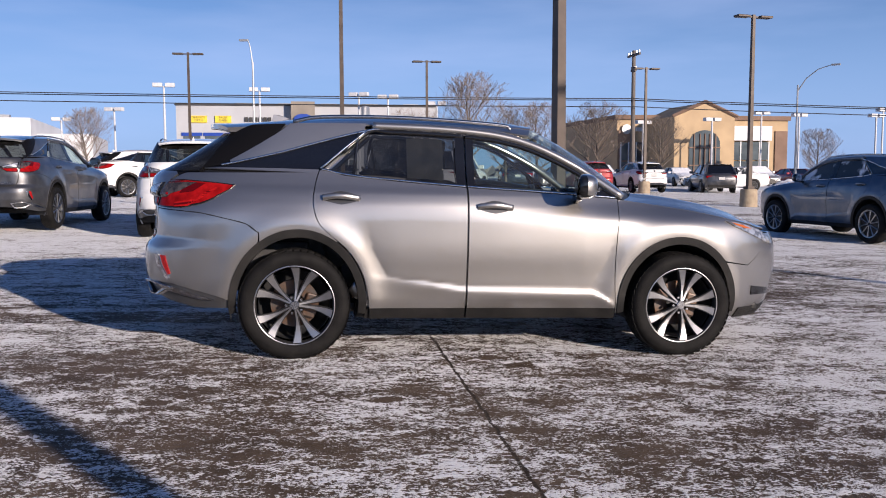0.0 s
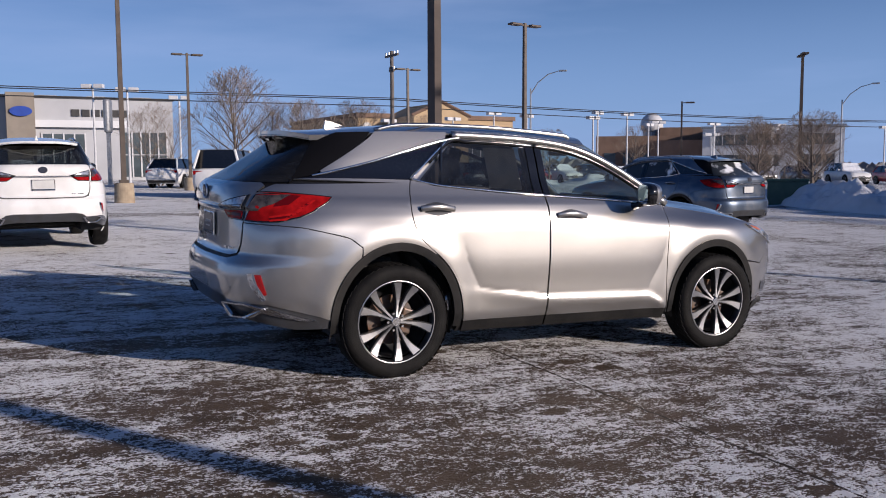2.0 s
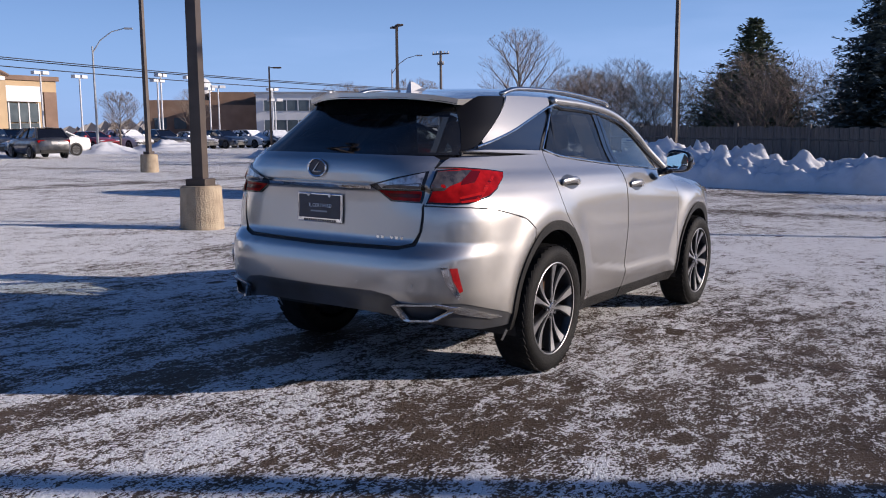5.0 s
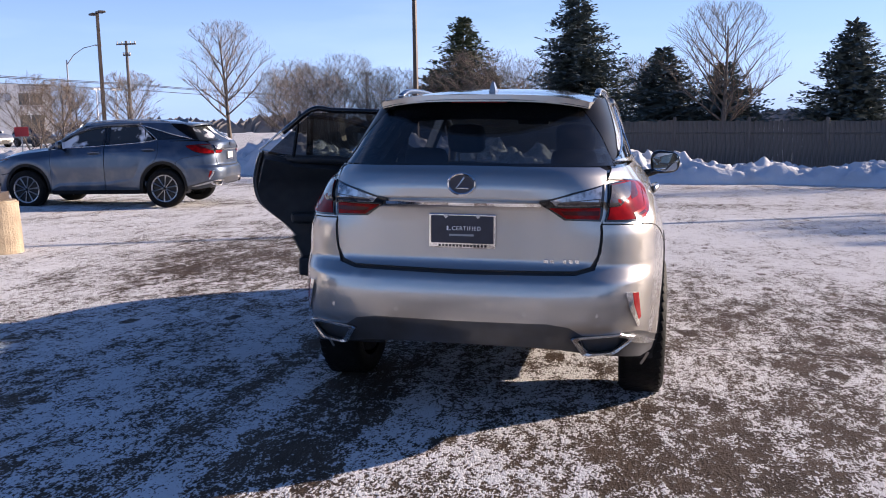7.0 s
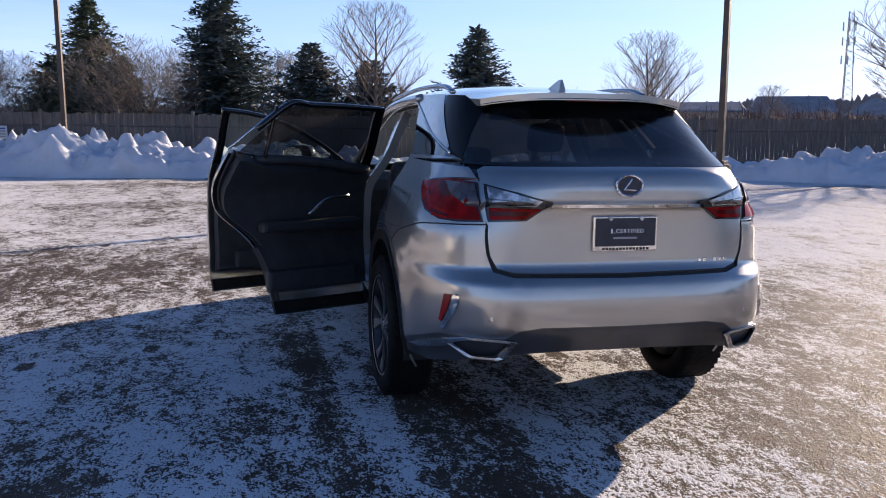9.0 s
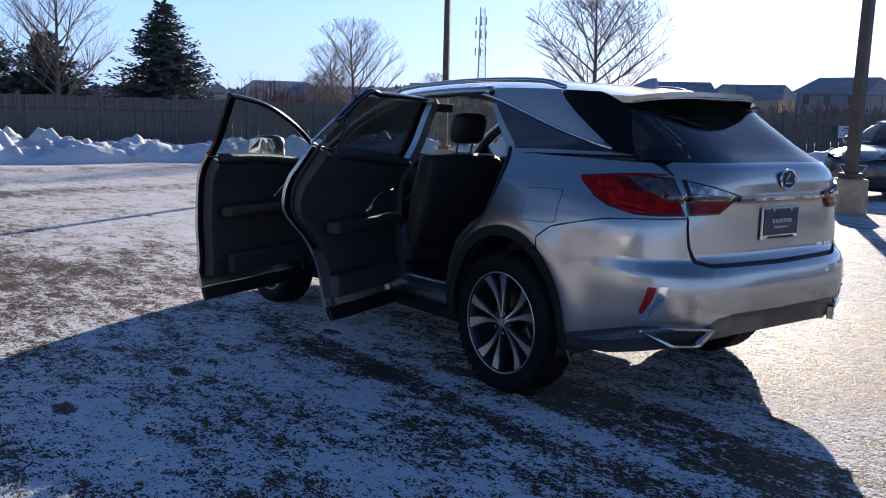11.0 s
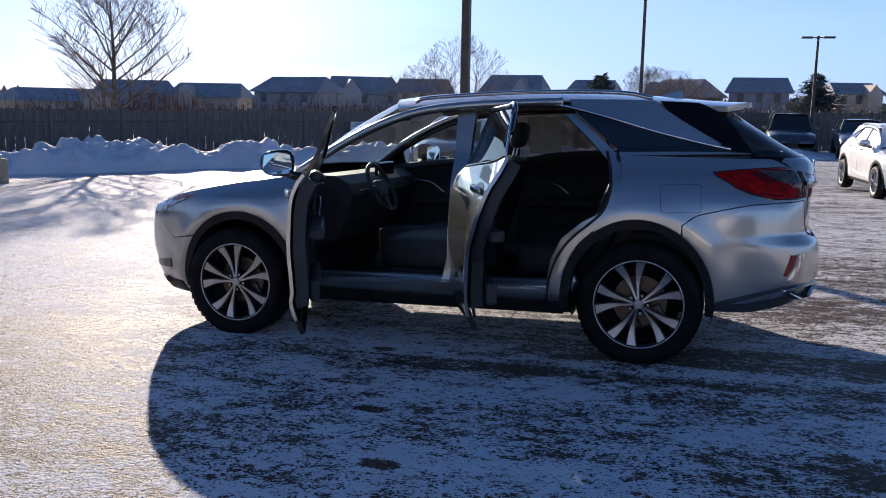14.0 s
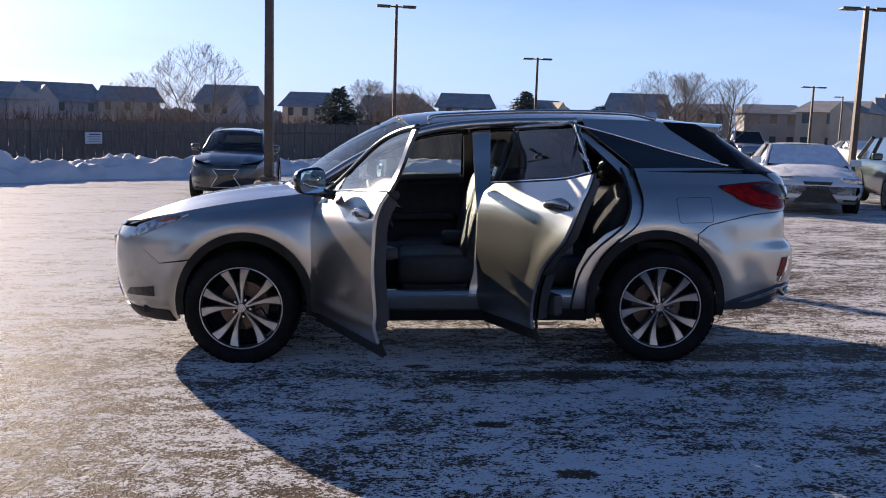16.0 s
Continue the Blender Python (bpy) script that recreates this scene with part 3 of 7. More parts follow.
M_GLASS_BLACK = mat("black_glass", (0.006, 0.006, 0.007), 0.03, coat=1.0)
M_SEAT = mat("black_leather", (0.022, 0.021, 0.021), 0.45, 0, (0.030, 0.029, 0.028), 20, 0.3, 160)
M_TRIM = mat("black_interior_trim", (0.028, 0.028, 0.030), 0.55, 0, (0.038, 0.038, 0.039), 14, 0.2, 240)
M_LINER = mat("grey_headliner", (0.22, 0.21, 0.20), 0.9, 0, (0.18, 0.17, 0.165), 30)
M_PLATE = mat("navy_plate", (0.010, 0.014, 0.030), 0.4, coat=0.3, color2=(0.015, 0.02, 0.04), scale=20)
M_WHITE = mat("white_print", (0.80, 0.80, 0.80), 0.5)
M_GREY_PRINT = mat("grey_print", (0.30, 0.31, 0.33), 0.5)
M_PAPER = mat("window_sticker_paper", (0.62, 0.60, 0.54), 0.8, 0, (0.5, 0.48, 0.43), 9)
M_MIRROR = mat("mirror_glass", (0.85, 0.87, 0.88), 0.02, 1.0)
M_SEAL = mat("rubber_seal", (0.02, 0.02, 0.02), 0.6)


for m_, v_ in ((M_TYRE, 0.12), (M_CLAD, 0.25), (M_BLACK, 0.3), (M_LENS, 0.12), (M_LENS_BRIGHT, 0.12), (M_LENS_DARK, 0.12), (M_BORDER, 0.12)):
    m_.node_tree.nodes["Principled BSDF"].inputs["Specular IOR Level"].default_value = v_


def wheel_mesh_parts(root, spokes=5, y_face=-0.112, rim_r=0.274, tyre_r=0.378, width=0.238):
    """A wheel on the y axis, its face towards -y."""
    w = width / 2
    tyre = part("tyre", revolve([(rim_r - 0.006, -w * 0.86), (rim_r + 0.012, -w * 0.97), (rim_r + 0.05, -w * 1.02), (tyre_r - 0.030, -w * 0.98), (tyre_r - 0.010, -w * 0.84), (tyre_r, -w * 0.62), (tyre_r, w * 0.62), (tyre_r - 0.010, w * 0.84), (tyre_r - 0.03, w * 0.98), (rim_r + 0.02, w), (rim_r - 0.006, w * 0.86)], 64), M_TYRE, root, smooth=True)
    bm = bmesh.new()
    for k in range(48):            # tread blocks
        for yy, wd in ((-w * 0.72, 0.030), (-w * 0.30, 0.034), (w * 0.12, 0.034), (w * 0.55, 0.034)):
            m = Matrix.Rotation(k * math.tau / 48 + (0.03 if yy > 0 else 0), 4, "Y") @ Matrix.Translation((0, yy, tyre_r - 0.001)) @ Matrix.Rotation(0.35, 4, "Z")
            bmesh.ops.create_cube(bm, size=1, matrix=m @ Matrix.Diagonal((0.040, wd, 0.004, 1)))
    part("tread", bm, M_TYRE, tyre)
    rim = part("rim", revolve([(rim_r - 0.004, y_face + 0.004), (rim_r + 0.002, y_face + 0.010), (rim_r - 0.006, y_face + 0.014), (rim_r - 0.012, y_face + 0.022), (rim_r - 0.016, y_face + 0.06)], 64), M_RIM_DARK, root, smooth=True)
    part("rim_lip", revolve([(rim_r - 0.007, y_face + 0.004), (rim_r - 0.002, y_face + 0.001), (rim_r + 0.003, y_face + 0.006)], 64), M_RIM, rim, smooth=True)
    part("barrel", revolve([(rim_r - 0.03, y_face + 0.05), (rim_r - 0.032, 0.10), (0.05, 0.10)], 48), M_RIM_DARK, rim, smooth=True)
    part("brake_disc", revolve([(0.07, 0.005), (0.165, 0.005), (0.165, 0.03), (0.07, 0.03)], 40), M_DISC, root, "rust-tinged iron brake disc")
    bm = bmesh.new()
    box(bm, (0.06, -0.02, -0.07), (0.155, 0.055, 0.10), 0.012)
    part("caliper", bm, M_DISC, root)
    lug = revolve([(0.0, y_face + 0.016), (0.028, y_face + 0.016), (0.032, y_face + 0.020), (0.034, y_face + 0.06)], 24)
    part("centre_cap", lug, M_SATIN, root)
    for k in range(5):
        a = k * math.tau / 5
        bm = bmesh.new()
        bmesh.ops.create_cone(bm, cap_ends=True, segments=8, radius1=0.011, radius2=0.009, depth=0.02, matrix=Matrix.Rotation(a + 0.31, 4, "Y") @ Matrix.Translation((0.057, y_face + 0.030, 0)) @ Matrix.Rotation(radians(90), 4, "X"))
        part("lug_nut", bm, M_SATIN, root)
    for k in range(spokes * 2):
        pair, sidew = k // 2, (1 if k % 2 else -1)
        base = pair * math.tau / spokes + math.pi / 2
        bm, bd = bmesh.new(), bmesh.new()
        stations = []
        for f in range(7):
            t = f / 6
            r = 0.030 + (rim_r - 0.014 - 0.030) * t
            ang = base + sidew * (0.17 + 0.10 * t - 0.03 * math.sin(t * math.pi))
            half = 0.0050 + 0.0050 * t + 0.0170 * (max(0, t - 0.33) / 0.67) ** 1.2
            yf = y_face + 0.020 + 0.012 * math.sin(t * math.pi) - 0.008 * t
            c = Vector((r * math.cos(ang), 0, r * math.sin(ang)))
            n = Vector((-math.sin(ang), 0, math.cos(ang)))
            stations.append((c, n, half, yf))
        def bar(b, grow, y0, y1):
            rg = [[b.verts.new(c - n * (h + grow) + Vector((0, yf + y0, 0))), b.verts.new(c + n * (h + grow) + Vector((0, yf + y0, 0))), b.verts.new(c + n * (h + grow) + Vector((0, yf + y1, 0))), b.verts.new(c - n * (h + grow) + Vector((0, yf + y1, 0)))] for c, n, h, yf in stations]
            for p, q in zip(rg, rg[1:]):
                for i in range(4):
                    b.faces.new((p[i], p[(i + 1) % 4], q[(i + 1) % 4], q[i]))
            b.faces.new(rg[0]), b.faces.new(rg[-1][::-1])
            bmesh.ops.recalc_face_normals(b, faces=b.faces)
        bar(bm, 0.0, 0.0, 0.008)
        bar(bd, 0.006, 0.0085, 0.045)
        part("spoke", bm, M_RIM, rim)
        part("spoke_web", bd, M_RIM_DARK, rim)


def make_wheel():
    root = thing("wheel", "", "")
    wheel_mesh_parts(root)
    return root


# ---- the car in the middle: a silver sport utility with both left doors open ----
UPRIGHT = Vector((0, 0, 1)).rotation_difference(CAR_UP).to_matrix().to_4x4()
car = thing("suv", "champagne silver mid-size sport utility car with driver-side doors standing open", "car", UPRIGHT)

ARCH_R, ARCH_F = (-1.372, 0.38), (1.377, 0.38)
belt = spl((-1.90, 1.300), (-1.22, 1.298), (-1.05, 1.262), (-0.70, 1.232), (-0.20, 1.198), (0.40, 1.168), (0.94, 1.135))
glass_top = spl((-0.88, 1.582), (-0.50, 1.577), (-0.15, 1.560), (0.10, 1.530), (0.30, 1.475), (0.52, 1.382), (0.72, 1.275), (0.94, 1.145))
G = 0.0035


def line(f, x0, x1, n=10, dz=0.0):
    return [(x0 + (x1 - x0) * i / n, f(x0 + (x1 - x0) * i / n) + dz) for i in range(n + 1)]


REAR_EDGE = smooth_line([(-0.885, 0.345), (-0.898, 0.46), (-0.930, 0.58), (-0.985, 0.685), (-1.060, 0.775), (-1.150, 0.850), (-1.225, 0.920), (-1.262, 1.00), (-1.275, 1.10), (-1.255, 1.22), (-1.232, 1.296)], 4)


def make_door(which, mirror):
    """A door with its skin, glass, frame, lining and handle, in the closed place."""
    s = -1 if mirror else 1
    if which == "front":
        outline = [(-0.195 + G, 0.345)] + [(0.895, 0.345)] + smooth_line([(0.895, 0.36), (0.880, 0.60), (0.893, 0.90), (0.925, 1.128)], 5) + line(belt, 0.92, -0.195 + G, 12, -0.006)
        clad = [(-0.195 + G, 0.262), (0.90, 0.262), (0.897, 0.342), (-0.195 + G, 0.342)]
        pane = line(belt, -0.135, 0.72, 10, -0.025) + line(glass_top, 0.72, -0.135, 14, -0.010)
        frame_top = line(glass_top, 0.93, -0.195 + G, 18, 0.0)
        pillar = [(-0.195 + G, belt(-0.2)), (-0.138, belt(-0.138)), (-0.138, glass_top(-0.138)), (-0.195 + G, glass_top(-0.19))]
        handle_x, handle_z = -0.005, 1.062
    else:
        outline = [(-0.205, 0.345)] + line(belt, -0.205, -1.228, 12, -0.006) + [(x + G, z) for x, z in REAR_EDGE[::-1]]
        clad = [(-0.205, 0.262), (-0.205, 0.342), (-0.880, 0.342), (-0.878, 0.262)]
        pane = line(belt, -0.275, -1.19, 12, -0.025) + [(-0.885, 1.552)] + line(glass_top, -0.87, -0.275, 8, -0.022)
        frame_top = line(glass_top, -0.205, -0.88, 10) + [(-0.93, 1.545), (-1.07, 1.43), (-1.215, 1.312)]
        pillar = [(-0.205, belt(-0.2)), (-0.205, glass_top(-0.2)), (-0.272, glass_top(-0.272)), (-0.272, belt(-0.272))]
        handle_x, handle_z = -1.083, 1.108
    door = skin(f"{which}_door", xz(*outline), M_PAINT, None, mirror=mirror, thick=0.02, step=0.022)
    skin("door_cladding", xz(*clad), M_CLAD, door, mirror=mirror, proud=-0.004, thick=0.03)
    skin("window_pane", xz(*pane), M_PRIVACY if which == "rear" else M_GLASS, door, "dark privacy glass" if which == "rear" else "", mirror=mirror, proud=-0.012, thick=0.003, step=0.06)
    skin("pillar_cover", xz(*pillar), M_GLOSS, door, mirror=mirror, proud=-0.006, thick=0.02)
    # window frame and bright strips
    P = lambda x, z, o=0.0: (lambda q: (q.x, q.y + o, q.z))(body_at(u_of_x(x, z), z))
    sweep("window_frame", [P(x, z - 0.010, -0.012) for x, z in frame_top[::2]], 0.016, 0.018, M_GLOSS, door, mirror=mirror)
    sweep("belt_strip", [P(x, z + 0.004, 0.002) for x, z in (line(belt, 0.92, -0.195, 8) if which == "front" else line(belt, -0.205, -1.215, 8))], 0.006, 0.007, M_CHROME, door, "bright chrome strip", mirror=mirror)
    if which == "rear":
        sweep("pillar_strip", [P(x, z, 0.004) for x, z in ((-1.225, 1.305), (-1.06, 1.447), (-0.90, 1.578))], 0.006, 0.007, M_CHROME, door, "bright chrome strip", mirror=mirror)
        bm = bmesh.new()
        a, b = body_at(-1.00, 1.30), body_at(-0.96, 1.50)
        tube(bm, [(a.x, (a.y - 0.02) * s, a.z - 0.05), (b.x, (b.y - 0.02) * s, b.z + 0.06)], 0.011)
        part("glass_divider", bm, M_GLOSS, door)
    else:
        sail = [(0.72, belt(0.72)), (0.925, 1.14)] + line(glass_top, 0.93, 0.72, 6, -0.01)
        skin("mirror_sail", xz(*sail), M_GLOSS, door, mirror=mirror, proud=-0.008, thick=0.02)
    # lining: the dark inner side of the door, with armrest, pocket and grab
    cx = sum(p[0] for p in outline) / len(outline)
    lin = [(x + (0.035 if x < cx else -0.035), max(z, 0.40)) for x, z in outline]
    skin("door_lining", xz(*lin), M_TRIM, door, mirror=mirror, proud=-0.105, thick=-0.07)
    x0, x1 = (-0.10, 0.74) if which == "front" else (-1.02, -0.32)
    bm = bmesh.new()
    box(bm, (x0, min(s * 0.70, s * 0.80), 0.80), (x1, max(s * 0.70, s * 0.80), 0.87), 0.02)
    part("armrest", bm, M_SEAT, door)
    bm = bmesh.new()
    box(bm, (x0 + 0.05, min(s * 0.735, s * 0.80), 0.43), (x1 - 0.02, max(s * 0.735, s * 0.80), 0.56), 0.02)
    part("door_pocket", bm, M_TRIM, door)
    xh = x1 - 0.10
    sweep("pull_handle", [(xh - 0.28, 0.735, 0.90), (xh - 0.16, 0.725, 0.99), (xh + 0.02, 0.74, 1.01)], 0.008, 0.010, M_SATIN, door, "satin metal pull handle", mirror=mirror)
    sweep("inner_sill", [(x0 - 0.03, 0.745, belt(x0) - 0.02), ((x0 + x1) / 2, 0.75, belt(x0) - 0.03), (x1 + 0.05, 0.72, belt(x1) - 0.035)], 0.035, 0.03, M_TRIM, door, mirror=mirror)
    if which == "rear":
        sweep("door_seal", [P(x + 0.03, z, -0.05) for x, z in REAR_EDGE[::4]], 0.010, 0.010, M_SEAL, door, mirror=mirror)
    # outer handle: a leaf-shaped grip over a dark oval painting the cup's shade
    c = body_at(handle_x, handle_z)
    cup = [(handle_x + 0.135 * math.cos(a), handle_z + 0.045 * math.sin(a) * (1 - 0.35 * abs(math.cos(a)))) for a in [k * math.tau / 28 for k in range(28)]]
    skin("handle_cup", xz(*cup), M_VALANCE, door, "flat dark oval standing for the shade in the finger recess", mirror=mirror, proud=0.0015, thick=0.002, step=0.02)
    sweep("door_handle", [(handle_x - 0.128, c.y + 0.010, handle_z + 0.002), (handle_x - 0.06, c.y + 0.030, handle_z + 0.012), (handle_x + 0.03, c.y + 0.032, handle_z + 0.012), (handle_x + 0.125, c.y + 0.008, handle_z - 0.002)], 0.010, 0.021, M_PAINT, door, "silver pull handle", mirror=mirror)
    if which == "front":
        mirror_unit(door, s)
    return door


def mirror_unit(door, s):
    """A wing mirror on a short arm: black foot, painted shell with a dark lower half, and the glass."""
    bm = bmesh.new()
    tube(bm, [(0.60, s * 0.84, 1.130), (0.60, s * 0.90, 1.145), (0.60, s * 0.95, 1.170)], [0.035, 0.028, 0.035], 10)
    part("mirror_foot", bm, M_GLOSS, door, smooth=True)
    bm = bmesh.new()
    bmesh.ops.create_uvsphere(bm, u_segments=24, v_segments=14, radius=1.0)
    for v in bm.verts:
        x, y, z = v.co
        k = 1 / max(1e-6, (abs(y) ** 3.2 + abs(z) ** 3.2 + abs(x) ** 3.2) ** (1 / 3.2))
        x, y, z = x * k, y * k, z * k
        x = x * 0.10 if x > 0 else x * 0.045
        v.co = (0.60 + x - 0.03 * y, s * (0.995 + 0.108 * y), 1.222 + 0.086 * z * (1 - 0.12 * y))
    bmesh.ops.recalc_face_normals(bm, faces=bm.faces)
    back = bm.copy()
    bmesh.ops.delete(bm, geom=[f for f in bm.faces if f.calc_center_median().x < 0.615 - 0.03 * (s * f.calc_center_median().y - 0.995) / 0.108 or f.calc_center_median().z < 1.172], context="FACES")
    bmesh.ops.delete(back, geom=[f for f in back.faces if not (f.calc_center_median().x < 0.615 - 0.03 * (s * f.calc_center_median().y - 0.995) / 0.108 or f.calc_center_median().z < 1.172)], context="FACES")
    part("mirror_shell", bm, M_PAINT, door, smooth=True)
    part("mirror_housing", back, M_GLOSS, door, "glossy black mirror housing", smooth=True)
    bm = bmesh.new()
    n = 28
    rim = [(0.5505 + 0.03 * -math.cos(k * math.tau / n), s * (0.995 + 0.093 * (abs(math.cos(k * math.tau / n)) ** 0.6) * math.copysign(1, math.cos(k * math.tau / n))), 1.222 + 0.071 * (abs(math.sin(k * math.tau / n)) ** 0.6) * math.copysign(1, math.sin(k * math.tau / n))) for k in range(n)]
    bm.faces.new([bm.verts.new((x - 0.003, y, z)) for x, y, z in rim])
    bmesh.ops.recalc_face_normals(bm, faces=bm.faces)
    part("mirror_glass", bm, M_MIRROR, door)
    sweep("turn_signal", [(0.69, 0.93, 1.195), (0.713, 0.99, 1.20), (0.68, 1.09, 1.21)], 0.006, 0.012, M_CLEAR, door, mirror=s < 0)


for mirror in (True, False):
    side = "right" if mirror else "left"
    for which, hx in (("front", 0.905), ("rear", -0.215)):
        door = make_door(which, mirror)
        door.parent = car
        if mirror:
            tagged(door, "closed silver door")
        else:
            hinge = Vector((hx, 0.86, 0))
            door.matrix_basis = Matrix.Translation(hinge) @ Matrix.Rotation(radians(-65), 4, "Z") @ Matrix.Translation(-hinge)
            tagged(door, "silver door standing wide open")

# fixed outer panels
def arch_cut(c, rx, rz, a0, a1):
    return arc(c[0], c[1], rx, rz, a0, a1)


shoulder = spl((0.92, 1.128), (1.20, 1.092), (1.50, 1.050), (1.80, 0.995), (2.00, 0.945), (2.15, 0.89))
LAMP = smooth_line([(-1.80, 1.178), (-1.95, 1.193), (-2.12, 1.204), (-2.25, 1.205)], 4)
for mirror in (True, False):
    fender = xz(*([(0.930, 1.126)] + line(shoulder, 0.93, 2.12, 14) + [(2.12, 0.80), (1.95, 0.66)] + arch_cut(ARCH_F, 0.462, 0.49, 40, 188) + smooth_line([(0.905, 0.31), (0.902, 0.36), (0.886, 0.60), (0.899, 0.90), (0.930, 1.126)], 5)[:-1]))
    skin("front_fender", fender, M_PAINT, car, mirror=mirror)
    quarter = ([(u_of_x(x - G, z), z) for x, z in REAR_EDGE if z > 0.80] + xz((-1.50, 1.299), (-1.85, 1.298), (-2.02, 1.290)) + yz((0.70, 1.275), (0.645, 1.255), (0.632, 1.18), (0.63, 1.05), (0.632, 1.012)) + xz((-2.16, 1.003), (-2.02, 0.992), (-1.86, 0.960), (-1.72, 0.925), (-1.635, 0.868)) + xz(*arch_cut(ARCH_R, 0.465, 0.512, 124, 57)))
    skin("quarter_panel", quarter, M_PAINT, car, mirror=mirror)
    for c, rx, rz, nm in ((ARCH_R, 0.468, 0.514, "rear"), (ARCH_F, 0.466, 0.493, "front")):
        lip = xz(*(arc(c[0], c[1], rx, rz, -8, 188, 40) + arc(c[0], c[1], rx - 0.052, rz - 0.055, 188, -8, 40)))
        skin("arch_cladding", lip, M_CLAD, car, "matt black wheel-arch lip", mirror=mirror, proud=0.010, thick=0.045, step=0.025)
        bm = bmesh.new()
        s = -1 if mirror else 1
        ring0 = [(c[0] + (rx - 0.06) * math.cos(radians(a)), s * 0.89, c[1] + (rz - 0.06) * math.sin(radians(a))) for a in range(-15, 196, 6)]
        ring1 = [(x, s * 0.55, z) for x, _, z in ring0]
        v0, v1 = [bm.verts.new(p) for p in ring0], [bm.verts.new(p) for p in ring1]
        for i in range(len(v0) - 1):
            bm.faces.new((v0[i], v0[i + 1], v1[i + 1], v1[i]))
        bm.faces.new(v1)
        part("wheel_well", bm, M_BLACK, car)
    skin("rocker_cladding", xz((-0.92, 0.255), (0.92, 0.255), (0.905, 0.335), (-0.90, 0.335)), M_CLAD, car, mirror=mirror, proud=-0.02, thick=0.05)
    # black quarter glass behind the rear door, with the bright line that lets the roof float
    top = smooth_line([(-0.915, 1.572), (-1.22, 1.488), (-1.55, 1.392), (-1.86, 1.318)], 5)
    skin("quarter_glass", xz(*(top + [(-2.00, 1.296), (-1.60, 1.302), (-1.245, 1.302), (-1.06, 1.452)])), M_GLASS_BLACK, car, "glossy black quarter window", mirror=mirror, proud=-0.006)
    P = lambda x, z, o=0.0: (lambda q: (q.x, q.y + o, q.z))(body_at(u_of_x(x, z), z))
    sweep("roof_line_strip", [P(x, z + 0.004, 0.004) for x, z in [(0.93, 1.15)] + line(glass_top, 0.72, -0.80, 7, 0.008) + top[1::4] + [(-1.90, 1.310)]], 0.006, 0.008, M_CHROME, car, "bright chrome strip", mirror=mirror)
    # roof edge above the glass, running down as the rear pillar
    pil = smooth_line([(-0.92, 1.582), (-1.22, 1.498), (-1.55, 1.402), (-1.84, 1.333)], 5) + smooth_line([(-1.845, 1.345), (-1.66, 1.455), (-1.50, 1.56), (-1.44, 1.612)], 5) + [(-1.2, 1.622), (-0.9, 1.628)]
    skin("rear_pillar", xz(*pil), M_PAINT, car, mirror=mirror, proud=0.002)
    sweep("roof_edge", [P(x, z + 0.018, -0.006) for x, z in [(0.97, 1.125)] + line(glass_top, 0.72, -0.86, 9, 0.012)], 0.034, 0.030, M_PAINT, car, mirror=mirror)
    sweep("roof_rail", [(0.16, 0.572, 1.622), (0.05, 0.568, 1.650), (-0.60, 0.566, 1.678), (-1.20, 0.556, 1.668), (-1.42, 0.555, 1.628)], 0.018, 0.014, M_SATIN, car, "silver roof rail", mirror=mirror)
    sweep("sill", [(-1.0, 0.80, 0.50), (-0.86, 0.80, 0.43), (-0.2, 0.80, 0.415), (0.75, 0.80, 0.415), (0.90, 0.80, 0.46)], 0.055, 0.065, M_PAINT, car, mirror=mirror)
    skin("sill_face", xz((-0.93, 0.335), (0.91, 0.335), (0.90, 0.43), (-0.92, 0.43)), M_PAINT, car, mirror=mirror, proud=-0.045, thick=0.03)
    skin("centre_pillar", xz((-0.10, 0.42), (-0.145, 0.60), (-0.165, 1.0), (-0.145, 1.56), (-0.27, 1.575), (-0.255, 1.0), (-0.275, 0.60), (-0.35, 0.42)), M_PAINT, car, mirror=mirror, proud=-0.050, thick=0.05)
    skin("hinge_pillar", xz((0.80, 0.42), (0.92, 0.40), (0.945, 1.13), (0.82, 1.13)), M_PAINT, car, mirror=mirror, proud=-0.055, thick=0.03)
    rear_post = [(x - 0.004, z) for x, z in REAR_EDGE] + [(-1.20, 1.32), (-0.93, 1.555), (-0.87, 1.555), (-1.165, 1.27), (-1.20, 1.15), (-1.195, 1.0), (-1.13, 0.925), (-1.02, 0.865), (-0.90, 0.76), (-0.83, 0.62), (-0.80, 0.44)]
    skin("rear_door_post", xz(*rear_post), M_PAINT, car, mirror=mirror, proud=-0.045, thick=0.04)
    sweep("door_seal", [P(x + 0.075, z, -0.05) for x, z in REAR_EDGE[::4]] , 0.010, 0.010, M_SEAL, car, mirror=mirror)

fuel = [(-1.50, 1.100), (-1.735, 1.105), (-1.742, 0.945), (-1.515, 0.940)]
fo = []
for i, (x, z) in enumerate(fuel):
    px, pz = fuel[i - 1]
    nx, nz = fuel[(i + 1) % 4]
    for t in (0.16, 0.06):
        fo.append((x + (px - x) * t, z + (pz - z) * t))
    for t in (0.06, 0.16):
        fo.append((x + (nx - x) * t, z + (nz - z) * t))
skin("fuel_flap_gap", xz(*[((x + 1.62) * 1.03 - 1.62, (z - 1.02) * 1.04 + 1.02) for x, z in fo]), M_SEAL, car, "thin dark gap round the fuel flap", proud=0.0006, thick=0.001, step=0.03)
skin("fuel_flap", xz(*fo), M_PAINT, car, proud=0.0014, thick=0.001, step=0.03)


